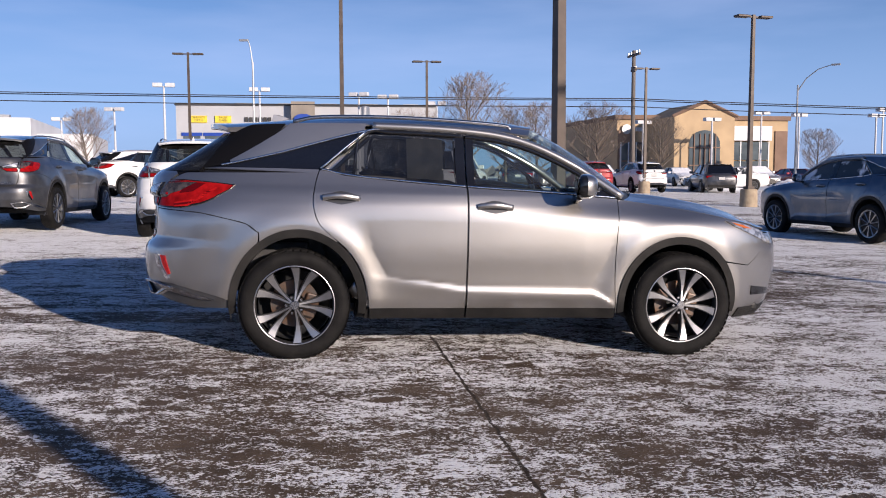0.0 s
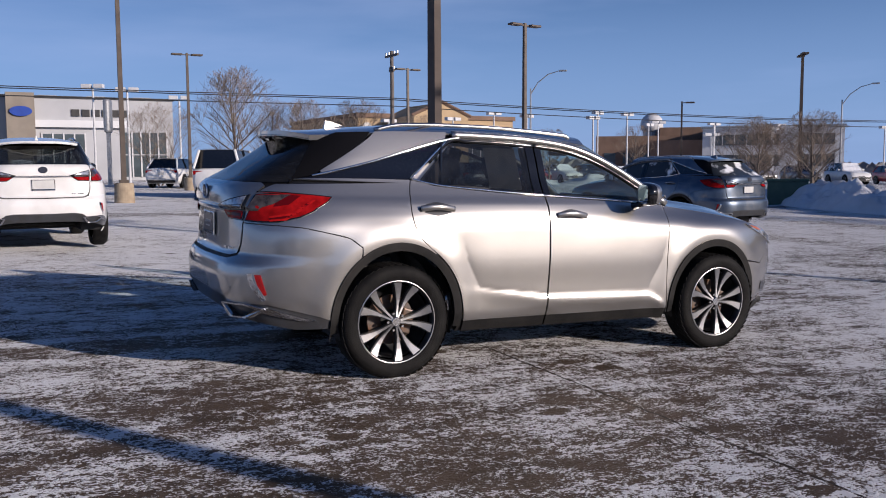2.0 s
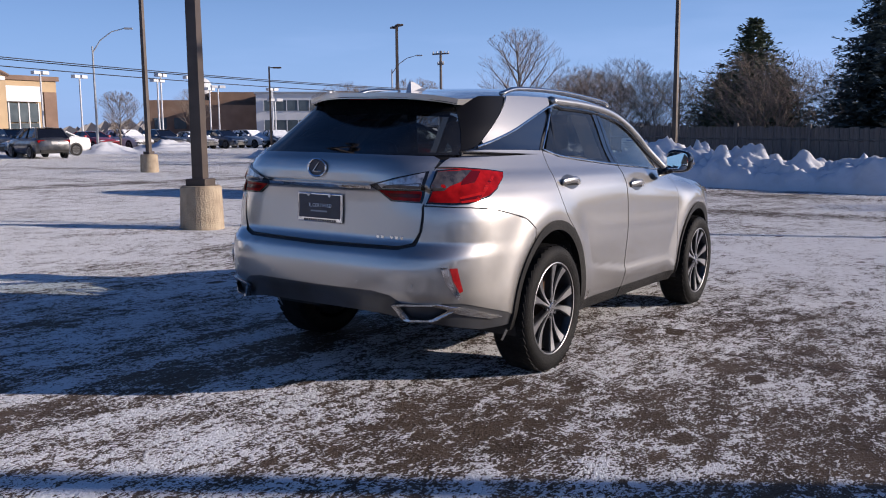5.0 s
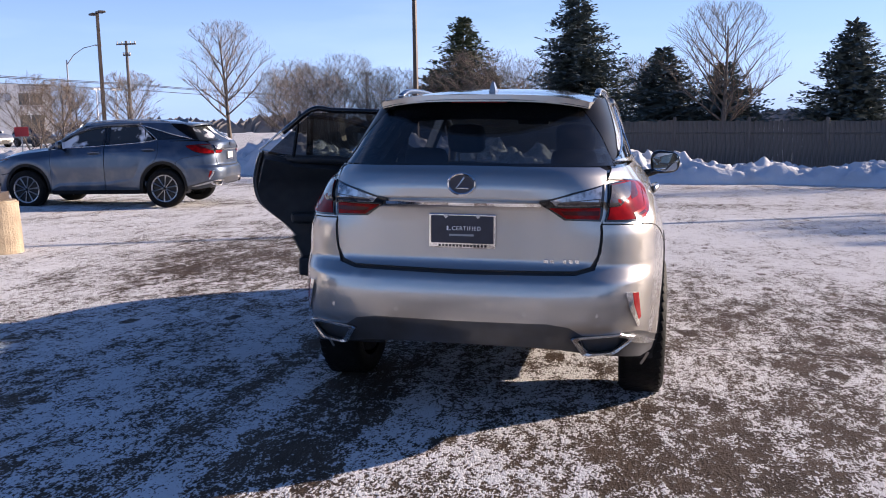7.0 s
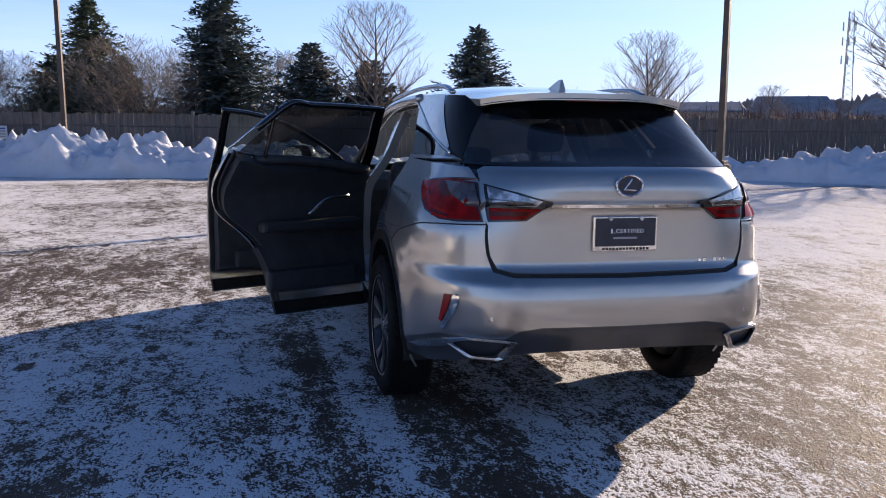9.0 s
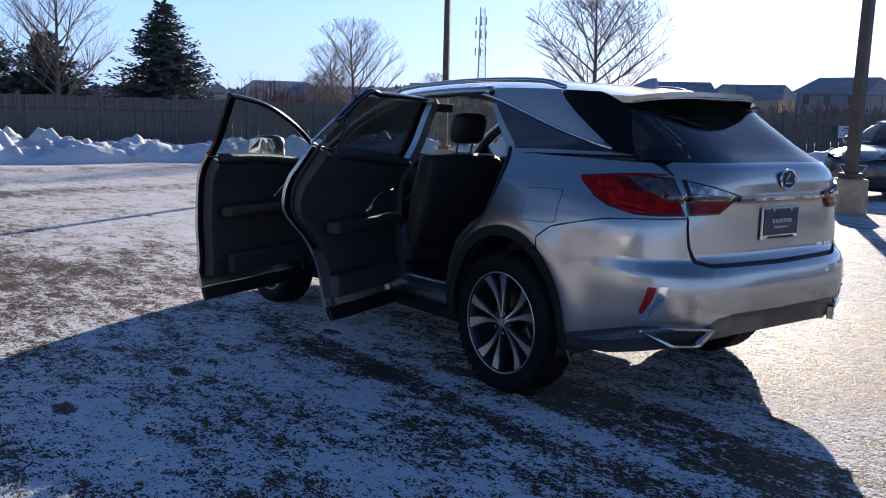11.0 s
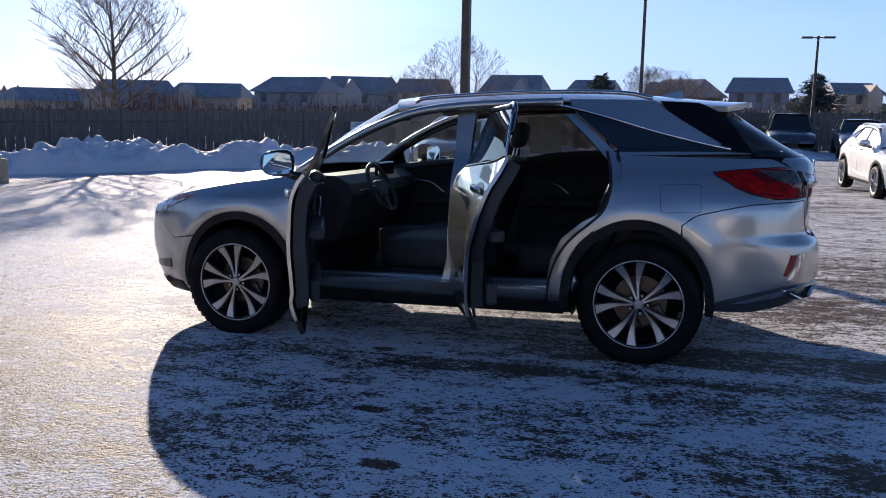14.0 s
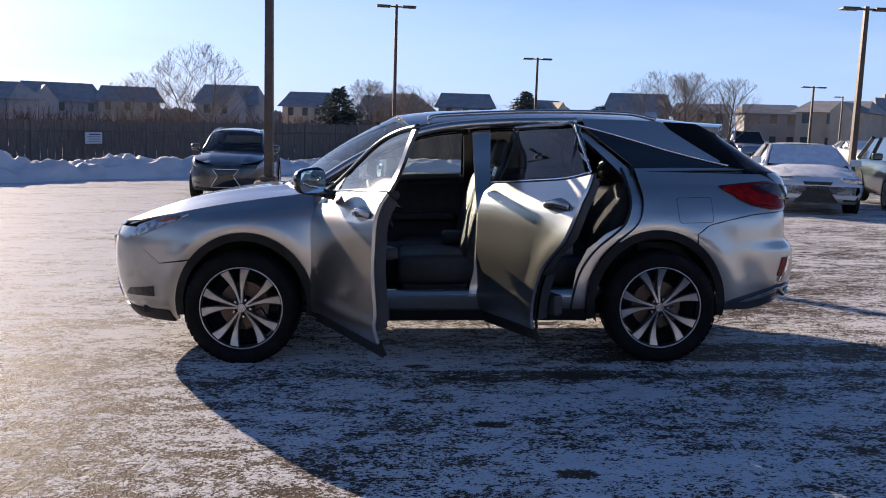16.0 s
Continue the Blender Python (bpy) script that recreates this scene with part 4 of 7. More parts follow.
# hood, windshield, roof
def hood_at(u, v):
    x = (1.235 - 0.27 * v * v) * (1 - u) + (1.20 + 1.16 * (1 - (abs(v) * 0.955) ** 3) ** (1 / 3)) * u
    z_mid = hood_mid(x)
    e = body_at(u_of_x(min(x, 2.15), shoulder(x)), shoulder(x))
    half = max(abs(e.y), 0.2)
    z = z_mid - (z_mid - shoulder(x)) * abs(v) ** 2.6 + 0.012 * math.exp(-(((abs(v) - 0.55) / 0.12) ** 2))
    return Vector((x, v * half, z))


hood_mid = spl((0.90, 1.175), (1.25, 1.160), (1.50, 1.135), (1.80, 1.080), (2.00, 1.020), (2.20, 0.945), (2.36, 0.86))
skin("hood", [(0, -0.985), (1, -0.985), (1, 0.985), (0, 0.985)], M_PAINT, car, surface=hood_at, step=0.06)


def shield_at(u, v):
    """u up the glass, v across."""
    x = (1.215 - 0.26 * v * v) * (1 - u) + (0.40 - 0.12 * v * v) * u
    y = v * (0.745 * (1 - u) + 0.585 * u)
    return Vector((x, y, (1.150 - 0.01 * v * v) * (1 - u) + (1.652 - 0.070 * v * v) * u + 0.035 * math.sin(math.pi * u) * (1 - 0.35 * v * v)))


skin("windshield", [(0, -1), (1, -1), (1, 1), (0, 1)], M_SHIELD, car, surface=shield_at, thick=0.004, step=0.1)
skin("cowl", [(-0.10, -1), (0.03, -1), (0.03, 1), (-0.10, 1)], M_BLACK, car, surface=shield_at, proud=0.003, thick=0.01, step=0.08)
roof_mid = spl((-2.05, 1.592), (-1.75, 1.622), (-1.40, 1.658), (-0.90, 1.693), (-0.40, 1.702), (0.10, 1.688), (0.40, 1.655))
roof_edge_z = spl((-1.95, 1.555), (-1.60, 1.590), (-1.20, 1.618), (-0.60, 1.622), (-0.10, 1.612), (0.30, 1.575))
roof_half = spl((-1.95, 0.565), (-1.50, 0.585), (-0.90, 0.605), (-0.30, 0.610), (0.30, 0.590))


def roof_at(u, v):
    x = (0.405 - 0.12 * v * v) * (1 - u) + (-1.70 + 0.25 * v * v) * u
    return Vector((x, v * roof_half(x), roof_mid(x) - (roof_mid(x) - roof_edge_z(x)) * abs(v) ** 3))


skin("roof", [(0, -1), (1, -1), (1, 1), (0, 1)], M_PAINT, car, surface=roof_at, step=0.07)


def spoiler_at(u, v):
    x = (-1.696 + 0.25 * v * v) * (1 - u) + (-2.035 + 0.16 * v * v) * u
    return Vector((x, v * (roof_half(max(x, -1.95)) - 0.03 * u), roof_mid(x) - (roof_mid(x) - roof_edge_z(x)) * abs(v) ** 3 + 0.012 * u * u))


skin("spoiler", [(0, -1), (1, -1), (1, 1), (0, 1)], M_PAINT, car, surface=spoiler_at, thick=0.034, step=0.06)


def spoiler_low(u, v):
    p = spoiler_at(1 - 0.98 * u, v)
    return Vector((p.x, p.y * 0.985, p.z - 0.024 - 0.085 * u))


skin("spoiler_underside", [(0, -1), (1, -1), (1, 1), (0, 1)], M_GLOSS, car, surface=spoiler_low, thick=0.004, step=0.08)
bm = bmesh.new()
tube(bm, [(-1.985, -0.14, 1.573), (-1.985, 0.14, 1.573)], 0.008)
part("brake_light_bar", bm, M_LENS_DARK, car)
bm = bmesh.new()
fin = [(-1.40, 1.650), (-1.59, 1.632), (-1.575, 1.698), (-1.53, 1.695), (-1.45, 1.668)]
f0 = [[bm.verts.new((x, w * (1 if z < 1.66 else 0.25), z)) for x, z in fin] for w in (-0.020, 0.020)]
bm.faces.new(f0[0]), bm.faces.new(f0[1][::-1])
for i in range(5):
    bm.faces.new((f0[0][i], f0[1][i], f0[1][(i + 1) % 5], f0[0][(i + 1) % 5]))
bmesh.ops.recalc_face_normals(bm, faces=bm.faces)
part("shark_fin_aerial", bm, M_PAINT, car)

# tail: glass, gate, lamps, bumper
skin("rear_window", yz((0.66, 1.272), (0.60, 1.40), (0.525, 1.535), (0, 1.548), (-0.525, 1.535), (-0.60, 1.40), (-0.66, 1.272), (0, 1.262)), M_PRIVACY, car, "dark tinted rear window with a dusting of frost", proud=-0.004, thick=0.004, step=0.05)
for mirror in (True, False):
    skin("rear_window_border", yz((0.66, 1.268), (0.60, 1.40), (0.50, 1.545)) + xz((-1.70, 1.600), (-1.47, 1.612), (-1.52, 1.555), (-1.67, 1.452), (-1.83, 1.355), (-1.90, 1.318), (-2.05, 1.288)), M_BORDER, car, mirror=mirror, proud=-0.002, thick=0.01, step=0.03)
for mirror in (True, False):
    skin("glass_backing", xz((-1.22, 1.27), (-1.22, 1.33), (-1.6, 1.345), (-1.9, 1.335), (-2.05, 1.33), (-2.10, 1.26), (-1.7, 1.262)), M_GLOSS, car, mirror=mirror, proud=-0.020, thick=0.004)
skin("gate_backing", yz((0.70, 1.215), (0.69, 1.30), (0, 1.295), (-0.69, 1.30), (-0.70, 1.215), (0, 1.21)), M_GLOSS, car, proud=-0.022, thick=0.004)
# strip added behind the glass to stop sun slipping through under the spoiler
skin("gate_header", yz((0.50, 1.50), (0.48, 1.60), (0, 1.61), (-0.48, 1.60), (-0.50, 1.50), (0, 1.515)), M_GLOSS, car, proud=-0.03, thick=0.004)
gate = yz((0.628, 1.245), (0.60, 1.262), (0, 1.266), (-0.60, 1.262), (-0.628, 1.245), (-0.622, 1.0), (-0.615, 0.87), (-0.585, 0.815), (-0.52, 0.797), (0, 0.790), (0.52, 0.797), (0.585, 0.815), (0.615, 0.87), (0.622, 1.0))
skin("tailgate", gate, M_PAINT, car, "silver tailgate, dulled by road salt", proud=0.0)
skin("tailgate_gap", yz((0.66, 1.24), (-0.66, 1.24), (-0.65, 0.87), (-0.61, 0.79), (0, 0.765), (0.61, 0.79), (0.65, 0.87)), M_SEAL, car, "dark shut line", proud=-0.014, thick=0.004)
bm = bmesh.new()
bar = [(tail_x(1.11) - 0.010 + 0.020 * (abs(y) / 0.35) ** 2, y) for y in [-0.36 + 0.72 * i / 12 for i in range(13)]]
rg = [[bm.verts.new((x + dx, y, z)) for dx, z in ((0.03, 1.083), (-0.004, 1.086), (-0.010, 1.100), (0.03, 1.114))] for x, y in bar]
for a, b in zip(rg, rg[1:]):
    for k in range(4):
        bm.faces.new((a[k], a[(k + 1) % 4], b[(k + 1) % 4], b[k]))
bm.faces.new(rg[0]), bm.faces.new(rg[-1][::-1])
bmesh.ops.recalc_face_normals(bm, faces=bm.faces)
part("garnish_bar", bm, M_CHROME, car, "chrome bar over the plate")


def shrink(poly, k, kz):
    """An outline drawn in towards its middle."""
    cu, cz = (min(p[0] for p in poly) + max(p[0] for p in poly)) / 2, (min(p[1] for p in poly) + max(p[1] for p in poly)) / 2
    return [(cu + (u - cu) * k, cz + (z - cz) * kz) for u, z in poly]


for mirror in (True, False):
    lamp_o = xz(*LAMP) + yz((0.70, 1.200), (0.640, 1.187), (0.640, 1.018), (0.74, 1.014)) + xz((-2.16, 1.018), (-2.02, 1.050), (-1.92, 1.096), (-1.83, 1.150))
    lamp = skin("tail_lamp", lamp_o, M_GLOSS, car, "red tail lamp wrapping the corner in a black surround", mirror=mirror, proud=0.008, thick=0.02, step=0.025)
    skin("red_lens", shrink(lamp_o, 0.955, 0.91), M_LENS, lamp, mirror=mirror, proud=0.0115, thick=0.004, step=0.025)
    # stacked angled light guides inside the lens
    for k, d in enumerate((0.0, 0.032, 0.064)):
        guide = xz((-1.93 - d, 1.155 - 0.5 * d), (-2.06 - d * 0.9, 1.075 - d * 0.55), (-2.20, 1.050 - d * 0.30), (-2.20, 1.040 - d * 0.30), (-2.05 - d * 0.9, 1.064 - d * 0.55), (-1.915 - d, 1.150 - 0.5 * d))
        skin("lamp_chevron", guide, M_LENS_BRIGHT if k != 1 else M_LENS_DARK, lamp, mirror=mirror, proud=0.0130, thick=0.002, step=0.02)
    skin("lamp_cell", xz((-2.00, 1.178), (-2.12, 1.188), (-2.17, 1.110), (-2.08, 1.125)), M_LENS_DARK, lamp, mirror=mirror, proud=0.0126, thick=0.002, step=0.02)
    skin("inner_lens", yz((0.715, 1.186), (0.648, 1.178), (0.648, 1.094), (0.690, 1.092), (0.725, 1.125)), M_SMOKED, lamp, "smoked clear lens", mirror=mirror, proud=0.0132, thick=0.002, step=0.02)
    gate_o = yz((0.622, 1.184), (0.50, 1.152), (0.352, 1.108), (0.392, 1.075), (0.462, 1.026), (0.622, 1.020))
    gl = skin("gate_lamp", gate_o, M_GLOSS, car, "tail lamp on the gate, clear above and red below", mirror=mirror, proud=0.008, thick=0.02, step=0.025)
    skin("clear_lens", yz((0.612, 1.174), (0.52, 1.148), (0.400, 1.114), (0.425, 1.100), (0.612, 1.100)), M_CLEAR, gl, mirror=mirror, proud=0.0118, thick=0.002, step=0.02)
    skin("lamp_shade", yz((0.612, 1.122), (0.47, 1.112), (0.43, 1.103), (0.612, 1.101)), M_SMOKED, gl, mirror=mirror, proud=0.0126, thick=0.002, step=0.02)
    skin("red_lens", yz((0.612, 1.088), (0.395, 1.088), (0.410, 1.072), (0.470, 1.034), (0.612, 1.029)), M_LENS, gl, mirror=mirror, proud=0.0118, thick=0.003, step=0.02)
    skin("lamp_band", yz((0.610, 1.066), (0.445, 1.068), (0.462, 1.050), (0.610, 1.046)), M_LENS_DARK, gl, mirror=mirror, proud=0.0128, thick=0.002, step=0.02)
up = xz(*arc(ARCH_R[0], ARCH_R[1], 0.465, 0.512, 196, 126, 16)) + xz((-1.641, 0.862), (-1.72, 0.921), (-1.86, 0.955), (-2.02, 0.987), (-2.16, 0.998)) + yz((0.632, 1.005), (0.632, 0.88), (0.605, 0.80), (0.52, 0.778), (0, 0.770))
low = yz((0, 0.556), (0.40, 0.560), (0.50, 0.545), (0.56, 0.505)) + yz((0.75, 0.510)) + xz((-2.22, 0.505), (-2.08, 0.47), (-1.90, 0.425), (-1.835, 0.40))
TURN = 2 * (XR - REAR[3])
flip = lambda o: [(TURN - u, z) for u, z in o]
skin("rear_bumper", up + flip(up[:-1])[::-1] + flip(low)[::-1] + low[1:], M_PAINT, car, "silver rear bumper with four sensor dots")
val = low + xz((-1.84, 0.345), (-2.05, 0.340)) + yz((0.70, 0.385), (0.45, 0.425), (0.30, 0.432), (0, 0.432))
P2 = lambda x, z: tuple(body_at(u_of_x(x, z), z))
skin("lower_valance", flip(low[1:])[::-1] + val + flip(val[len(low):-1])[::-1], M_VALANCE, car, "dark satin lower valance", proud=-0.006, thick=0.05)
for mirror in (True, False):
    skin("reflector", yz((0.800, 0.694), (0.776, 0.694), (0.787, 0.630), (0.806, 0.564), (0.815, 0.572)), M_REFL, car, "slim upright red reflector", mirror=mirror, proud=0.006, thick=0.01, step=0.02)
    skin("reflector_trim", yz((0.768, 0.700), (0.742, 0.700), (0.760, 0.620), (0.798, 0.530), (0.808, 0.540), (0.780, 0.63)), M_CHROME, car, mirror=mirror, proud=0.010, thick=0.012, step=0.02)
    s = -1 if mirror else 1
    outer_x = lambda y, z: body_at(u_of_y(min(y, 0.82), max(z, 0.445)), max(z, 0.445)).x - 0.014
    ring = [(0.508, 0.490), (0.522, 0.500), (0.735, 0.509), (0.800, 0.486), (0.802, 0.474), (0.722, 0.418), (0.700, 0.409), (0.590, 0.405), (0.560, 0.412)]
    cy, cz = 0.65, 0.457
    bm = bmesh.new()
    loops = []
    for k, dx in ((1.0, 0.02), (1.0, -0.006), (0.95, -0.014), (0.76, -0.012), (0.71, 0.004)):
        loops.append([bm.verts.new((outer_x(cy + (y - cy) * k, cz + (z - cz) * k) + dx, s * (cy + (y - cy) * k), cz + (z - cz) * k)) for y, z in ring])
    for a, b in zip(loops, loops[1:]):
        for i in range(len(ring)):
            bm.faces.new((a[i], a[(i + 1) % len(ring)], b[(i + 1) % len(ring)], b[i]))
    bmesh.ops.recalc_face_normals(bm, faces=bm.faces)
    ex = part("exhaust_finisher", bm, M_SATIN, car, "angular bright metal exhaust surround")
    bm = bmesh.new()
    rim_, deep = [[bm.verts.new((outer_x(cy + (y - cy) * k, cz + (z - cz) * k) + dx, s * (cy + (y - cy) * k), cz + (z - cz) * k)) for y, z in ring] for k, dx in ((0.715, 0.003), (0.62, 0.12))]
    for i in range(len(ring)):
        bm.faces.new((rim_[i], rim_[(i + 1) % len(ring)], deep[(i + 1) % len(ring)], deep[i]))
    bm.faces.new(deep)
    part("exhaust_dark", bm, M_BLACK, ex)
    skin("bumper_blade", yz((0.735, 0.500)) + xz((-2.25, 0.492), (-2.05, 0.435), (-1.93, 0.402), (-2.02, 0.402), (-2.22, 0.446)) + yz((0.76, 0.466)), M_SATIN, car, "bright blade beside the exhaust", mirror=mirror, proud=0.006, thick=0.012, step=0.025)
    sweep("bumper_seam", [P2(x, z) for x, z in ((-1.64, 0.866), (-1.72, 0.923), (-1.86, 0.9575), (-2.02, 0.990), (-2.16, 1.001))], 0.003, 0.003, M_SEAL, car, "dark shut line", mirror=mirror)
    for y in (0.30, 0.62):
        q = body_at(u_of_y(y, 0.60), 0.60)
        bm = bmesh.new()
        bmesh.ops.create_cone(bm, cap_ends=True, segments=12, radius1=0.010, radius2=0.009, depth=0.002, matrix=Matrix.Translation((q.x, s * q.y, q.z)) @ Matrix.Rotation(radians(90), 4, "Y"))
        part("parking_sensor", bm, M_PAINT, car)

# badge, plate and lettering on the gate
bx = tail_x(1.185) - 0.004


def oval(bm, cy, cz, ry, rz, tube_r, x):
    tube(bm, [(x, cy + ry * math.cos(k * math.tau / 32), cz + rz * math.sin(k * math.tau / 32)) for k in range(33)], tube_r, 6, False)


bm = bmesh.new()
bmesh.ops.create_cone(bm, cap_ends=True, segments=32, radius1=1, radius2=1, depth=1, matrix=Matrix.LocRotScale((bx + 0.002, 0, 1.185), Euler((0, radians(90), 0)), None) @ Matrix.Diagonal((0.047, 0.062, 0.010, 1)))
badge = part("badge", bm, M_PLATE, car, "oval chrome ring badge on dark blue")
bm = bmesh.new()
oval(bm, 0, 1.185, 0.062, 0.047, 0.006, bx - 0.006)
tube(bm, [(bx - 0.006, -0.012, 1.214), (bx - 0.006, 0.026, 1.166), (bx - 0.006, -0.032, 1.166)], 0.005, 6)
part("badge_ring", bm, M_CHROME, badge)
px = tail_x(0.97) - 0.006
bm = bmesh.new()
box(bm, (px - 0.012, -0.157, 0.888), (px, 0.157, 1.048), 0.006)
plate = part("number_plate_frame", bm, M_CHROME, car, "bright frame round a dark blue insert plate")
bm = bmesh.new()
box(bm, (px - 0.0145, -0.146, 0.911), (px - 0.0110, 0.146, 1.038), 0.003)
insert = part("insert_plate", bm, M_PLATE, plate)
for y0, y1, z0, z1, m_ in ((0.072, 0.064, 0.970, 0.990, M_WHITE), (0.060, 0.052, 0.970, 0.973, M_WHITE), (0.060, -0.055, 0.944, 0.953, M_GREY_PRINT)):
    bm = bmesh.new()
    box(bm, (px - 0.0156, min(y0, y1), z0), (px - 0.0144, max(y0, y1), z1))
    part("print_bar", bm, m_, insert)
bm = bmesh.new()
for k in range(14):
    box(bm, (px - 0.0136, -0.115 + k * 0.0165, 0.894), (px - 0.0119, -0.115 + k * 0.0165 + 0.011, 0.905))
part("frame_lettering", bm, M_BLACK, plate, "a row of small unreadable letters")
for y in (-0.075, 0.075):
    bm = bmesh.new()
    bmesh.ops.create_cone(bm, cap_ends=True, segments=10, radius1=0.010, radius2=0.008, depth=0.006, matrix=Matrix.Translation((px - 0.016, y, 1.036)) @ Matrix.Rotation(radians(90), 4, "Y"))
    part("plate_screw", bm, M_SATIN, plate)


def words(text, size, m4, material, name, parent, depth=0.0008):
    """Raised lettering in the built-in font, as a mesh."""
    cu = bpy.data.curves.new(name, "FONT")
    cu.body, cu.size, cu.extrude, cu.align_x, cu.align_y = text, size, depth, "CENTER", "CENTER"
    cu.space_character = 1.15
    tmp = bpy.data.objects.new(name, cu)
    scene.collection.objects.link(tmp)
    me = bpy.data.meshes.new_from_object(tmp.evaluated_get(bpy.context.evaluated_depsgraph_get()))
    bpy.data.objects.remove(tmp)
    me.materials.append(material)
    ob = new(name, me)
    ob.parent, ob.matrix_basis = parent, m4
    return ob


REARWARD = Matrix(((0, 0, -1, 0), (-1, 0, 0, 0), (0, 1, 0, 0), (0, 0, 0, 1)))
words("CERTIFIED", 0.026, Matrix.Translation((px - 0.0152, -0.020, 0.979)) @ REARWARD, M_WHITE, "lettering", insert)
for k, wd in enumerate((0.018, 0.018, 0.0, 0.016, 0.018, 0.018)):
    if wd:
        q = body_at(u_of_y(-0.385 - k * 0.028, 0.838), 0.838)
        part("model_badge", box(bmesh.new(), (q.x - 0.004, q.y - wd / 2 - 0.001, 0.828), (q.x + 0.006, q.y + wd / 2, 0.848), 0.002), M_CHROME, car, "small chrome badge bar")

# front end
for mirror in (True, False):
    skin("headlamp", xz((1.745, 0.985), (1.90, 0.960), (2.05, 0.915), (2.17, 0.845), (2.20, 0.80), (2.10, 0.835), (1.95, 0.895), (1.82, 0.945)), M_CLEAR, car, "slim swept-back headlamp", mirror=mirror, proud=0.010, thick=0.02, step=0.025)
    skin("side_marker", xz((1.80, 0.970), (1.90, 0.950), (1.97, 0.925), (1.91, 0.930), (1.84, 0.950)), M_AMBER, car, mirror=mirror, proud=0.0125, thick=0.004, step=0.02)
    skin("fog_slot", xz((2.00, 0.50), (2.20, 0.47), (2.24, 0.42), (2.00, 0.43)), M_GLOSS, car, mirror=mirror, proud=0.006, thick=0.02, step=0.03)
FT = 2 * (XF + FRONT[3])
fu = u_of_x(2.12, 0.89)
top_f = [(fu + (XF + FRONT[3] - fu) * i / 6, 0.89 - 0.02 * (i / 6)) for i in range(7)]
bot_f = [(p, 0.262) for p in [u_of_x(1.86, 0.262) + (XF + FRONT[3] - u_of_x(1.86, 0.262)) * i / 8 for i in range(9)]]
fb = xz(*arc(ARCH_F[0], ARCH_F[1], 0.462, 0.49, -12, 38, 14)) + xz((1.95, 0.655), (2.12, 0.80)) + top_f
skin("front_bumper", fb + [(FT - u, z) for u, z in fb[:-1]][::-1] + [(FT - u, z) for u, z in bot_f[:-1]] + bot_f[::-1], M_PAINT, car, step=0.05)
skin("front_lip", bot_f + [(FT - u, z) for u, z in bot_f[:-1]][::-1] + [(FT - u, z + 0.075) for u, z in bot_f[:-1]] + [(u, z + 0.075) for u, z in bot_f[::-1]], M_CLAD, car, proud=0.008, step=0.05)
gr = [(XF + FRONT[3] + dx, z) for dx, z in ((-0.30, 0.78), (0.30, 0.78), (0.18, 0.62), (0.36, 0.36), (-0.36, 0.36), (-0.18, 0.62))]
skin("grille", gr, M_GLOSS, car, "dark spindle-shaped grille", proud=0.012, thick=0.02, step=0.05)

ring_ = gr + gr[:1]
for a, b in zip(ring_, ring_[1:]):
    pts_ = [body_at(a[0] + (b[0] - a[0]) * k / 6, a[1] + (b[1] - a[1]) * k / 6) for k in range(7)]
    bm = bmesh.new()
    tube(bm, [(p.x + 0.020, p.y, p.z) for p in pts_], 0.010, 6)
    part("grille_frame", bm, M_CHROME, car, smooth=True)

# floor pan, bulkheads and cabin
bm = bmesh.new()
box(bm, (-1.02, -0.74, 0.30), (2.10, 0.74, 0.36), 0.02)
box(bm, (-2.28, -0.62, 0.425), (-0.98, 0.62, 0.455), 0.01)
box(bm, (-0.98, -0.78, 0.26), (0.92, 0.78, 0.40), 0.02)
part("floor_pan", bm, M_BLACK, car)
bm = bmesh.new()
box(bm, (-2.24, -0.62, 0.45), (-1.30, 0.62, 0.78), 0.02)
part("load_floor", bm, M_TRIM, car)
bm = bmesh.new()
box(bm, (0.95, -0.70, 0.36), (1.05, 0.70, 1.10), 0.02)
part("bulkhead", bm, M_TRIM, car)
bm = bmesh.new()
box(bm, (1.05, -0.55, 0.40), (2.10, 0.55, 0.80), 0.04)
part("engine_bay_block", bm, M_BLACK, car)


def liner_at(u, v):
    p = roof_at(u, v)
    return Vector((p.x, p.y * 0.97, p.z - 0.035))


skin("headliner", [(0, -1), (1, -1), (1, 1), (0, 1)], M_LINER, car, surface=liner_at, thick=0.005, step=0.12)


def cushion(name, lo, hi, material, parent, bulge=0.25, m=None, r=0.05):
    """A padded block with rounded edges."""
    bm = bmesh.new()
    box(bm, lo, hi, r)
    bmesh.ops.subdivide_edges(bm, edges=bm.edges[:], cuts=1, use_grid_fill=True, smooth=bulge)
    if m is not None:
        bm.transform(m)
    return part(name, bm, material, parent, smooth=True)


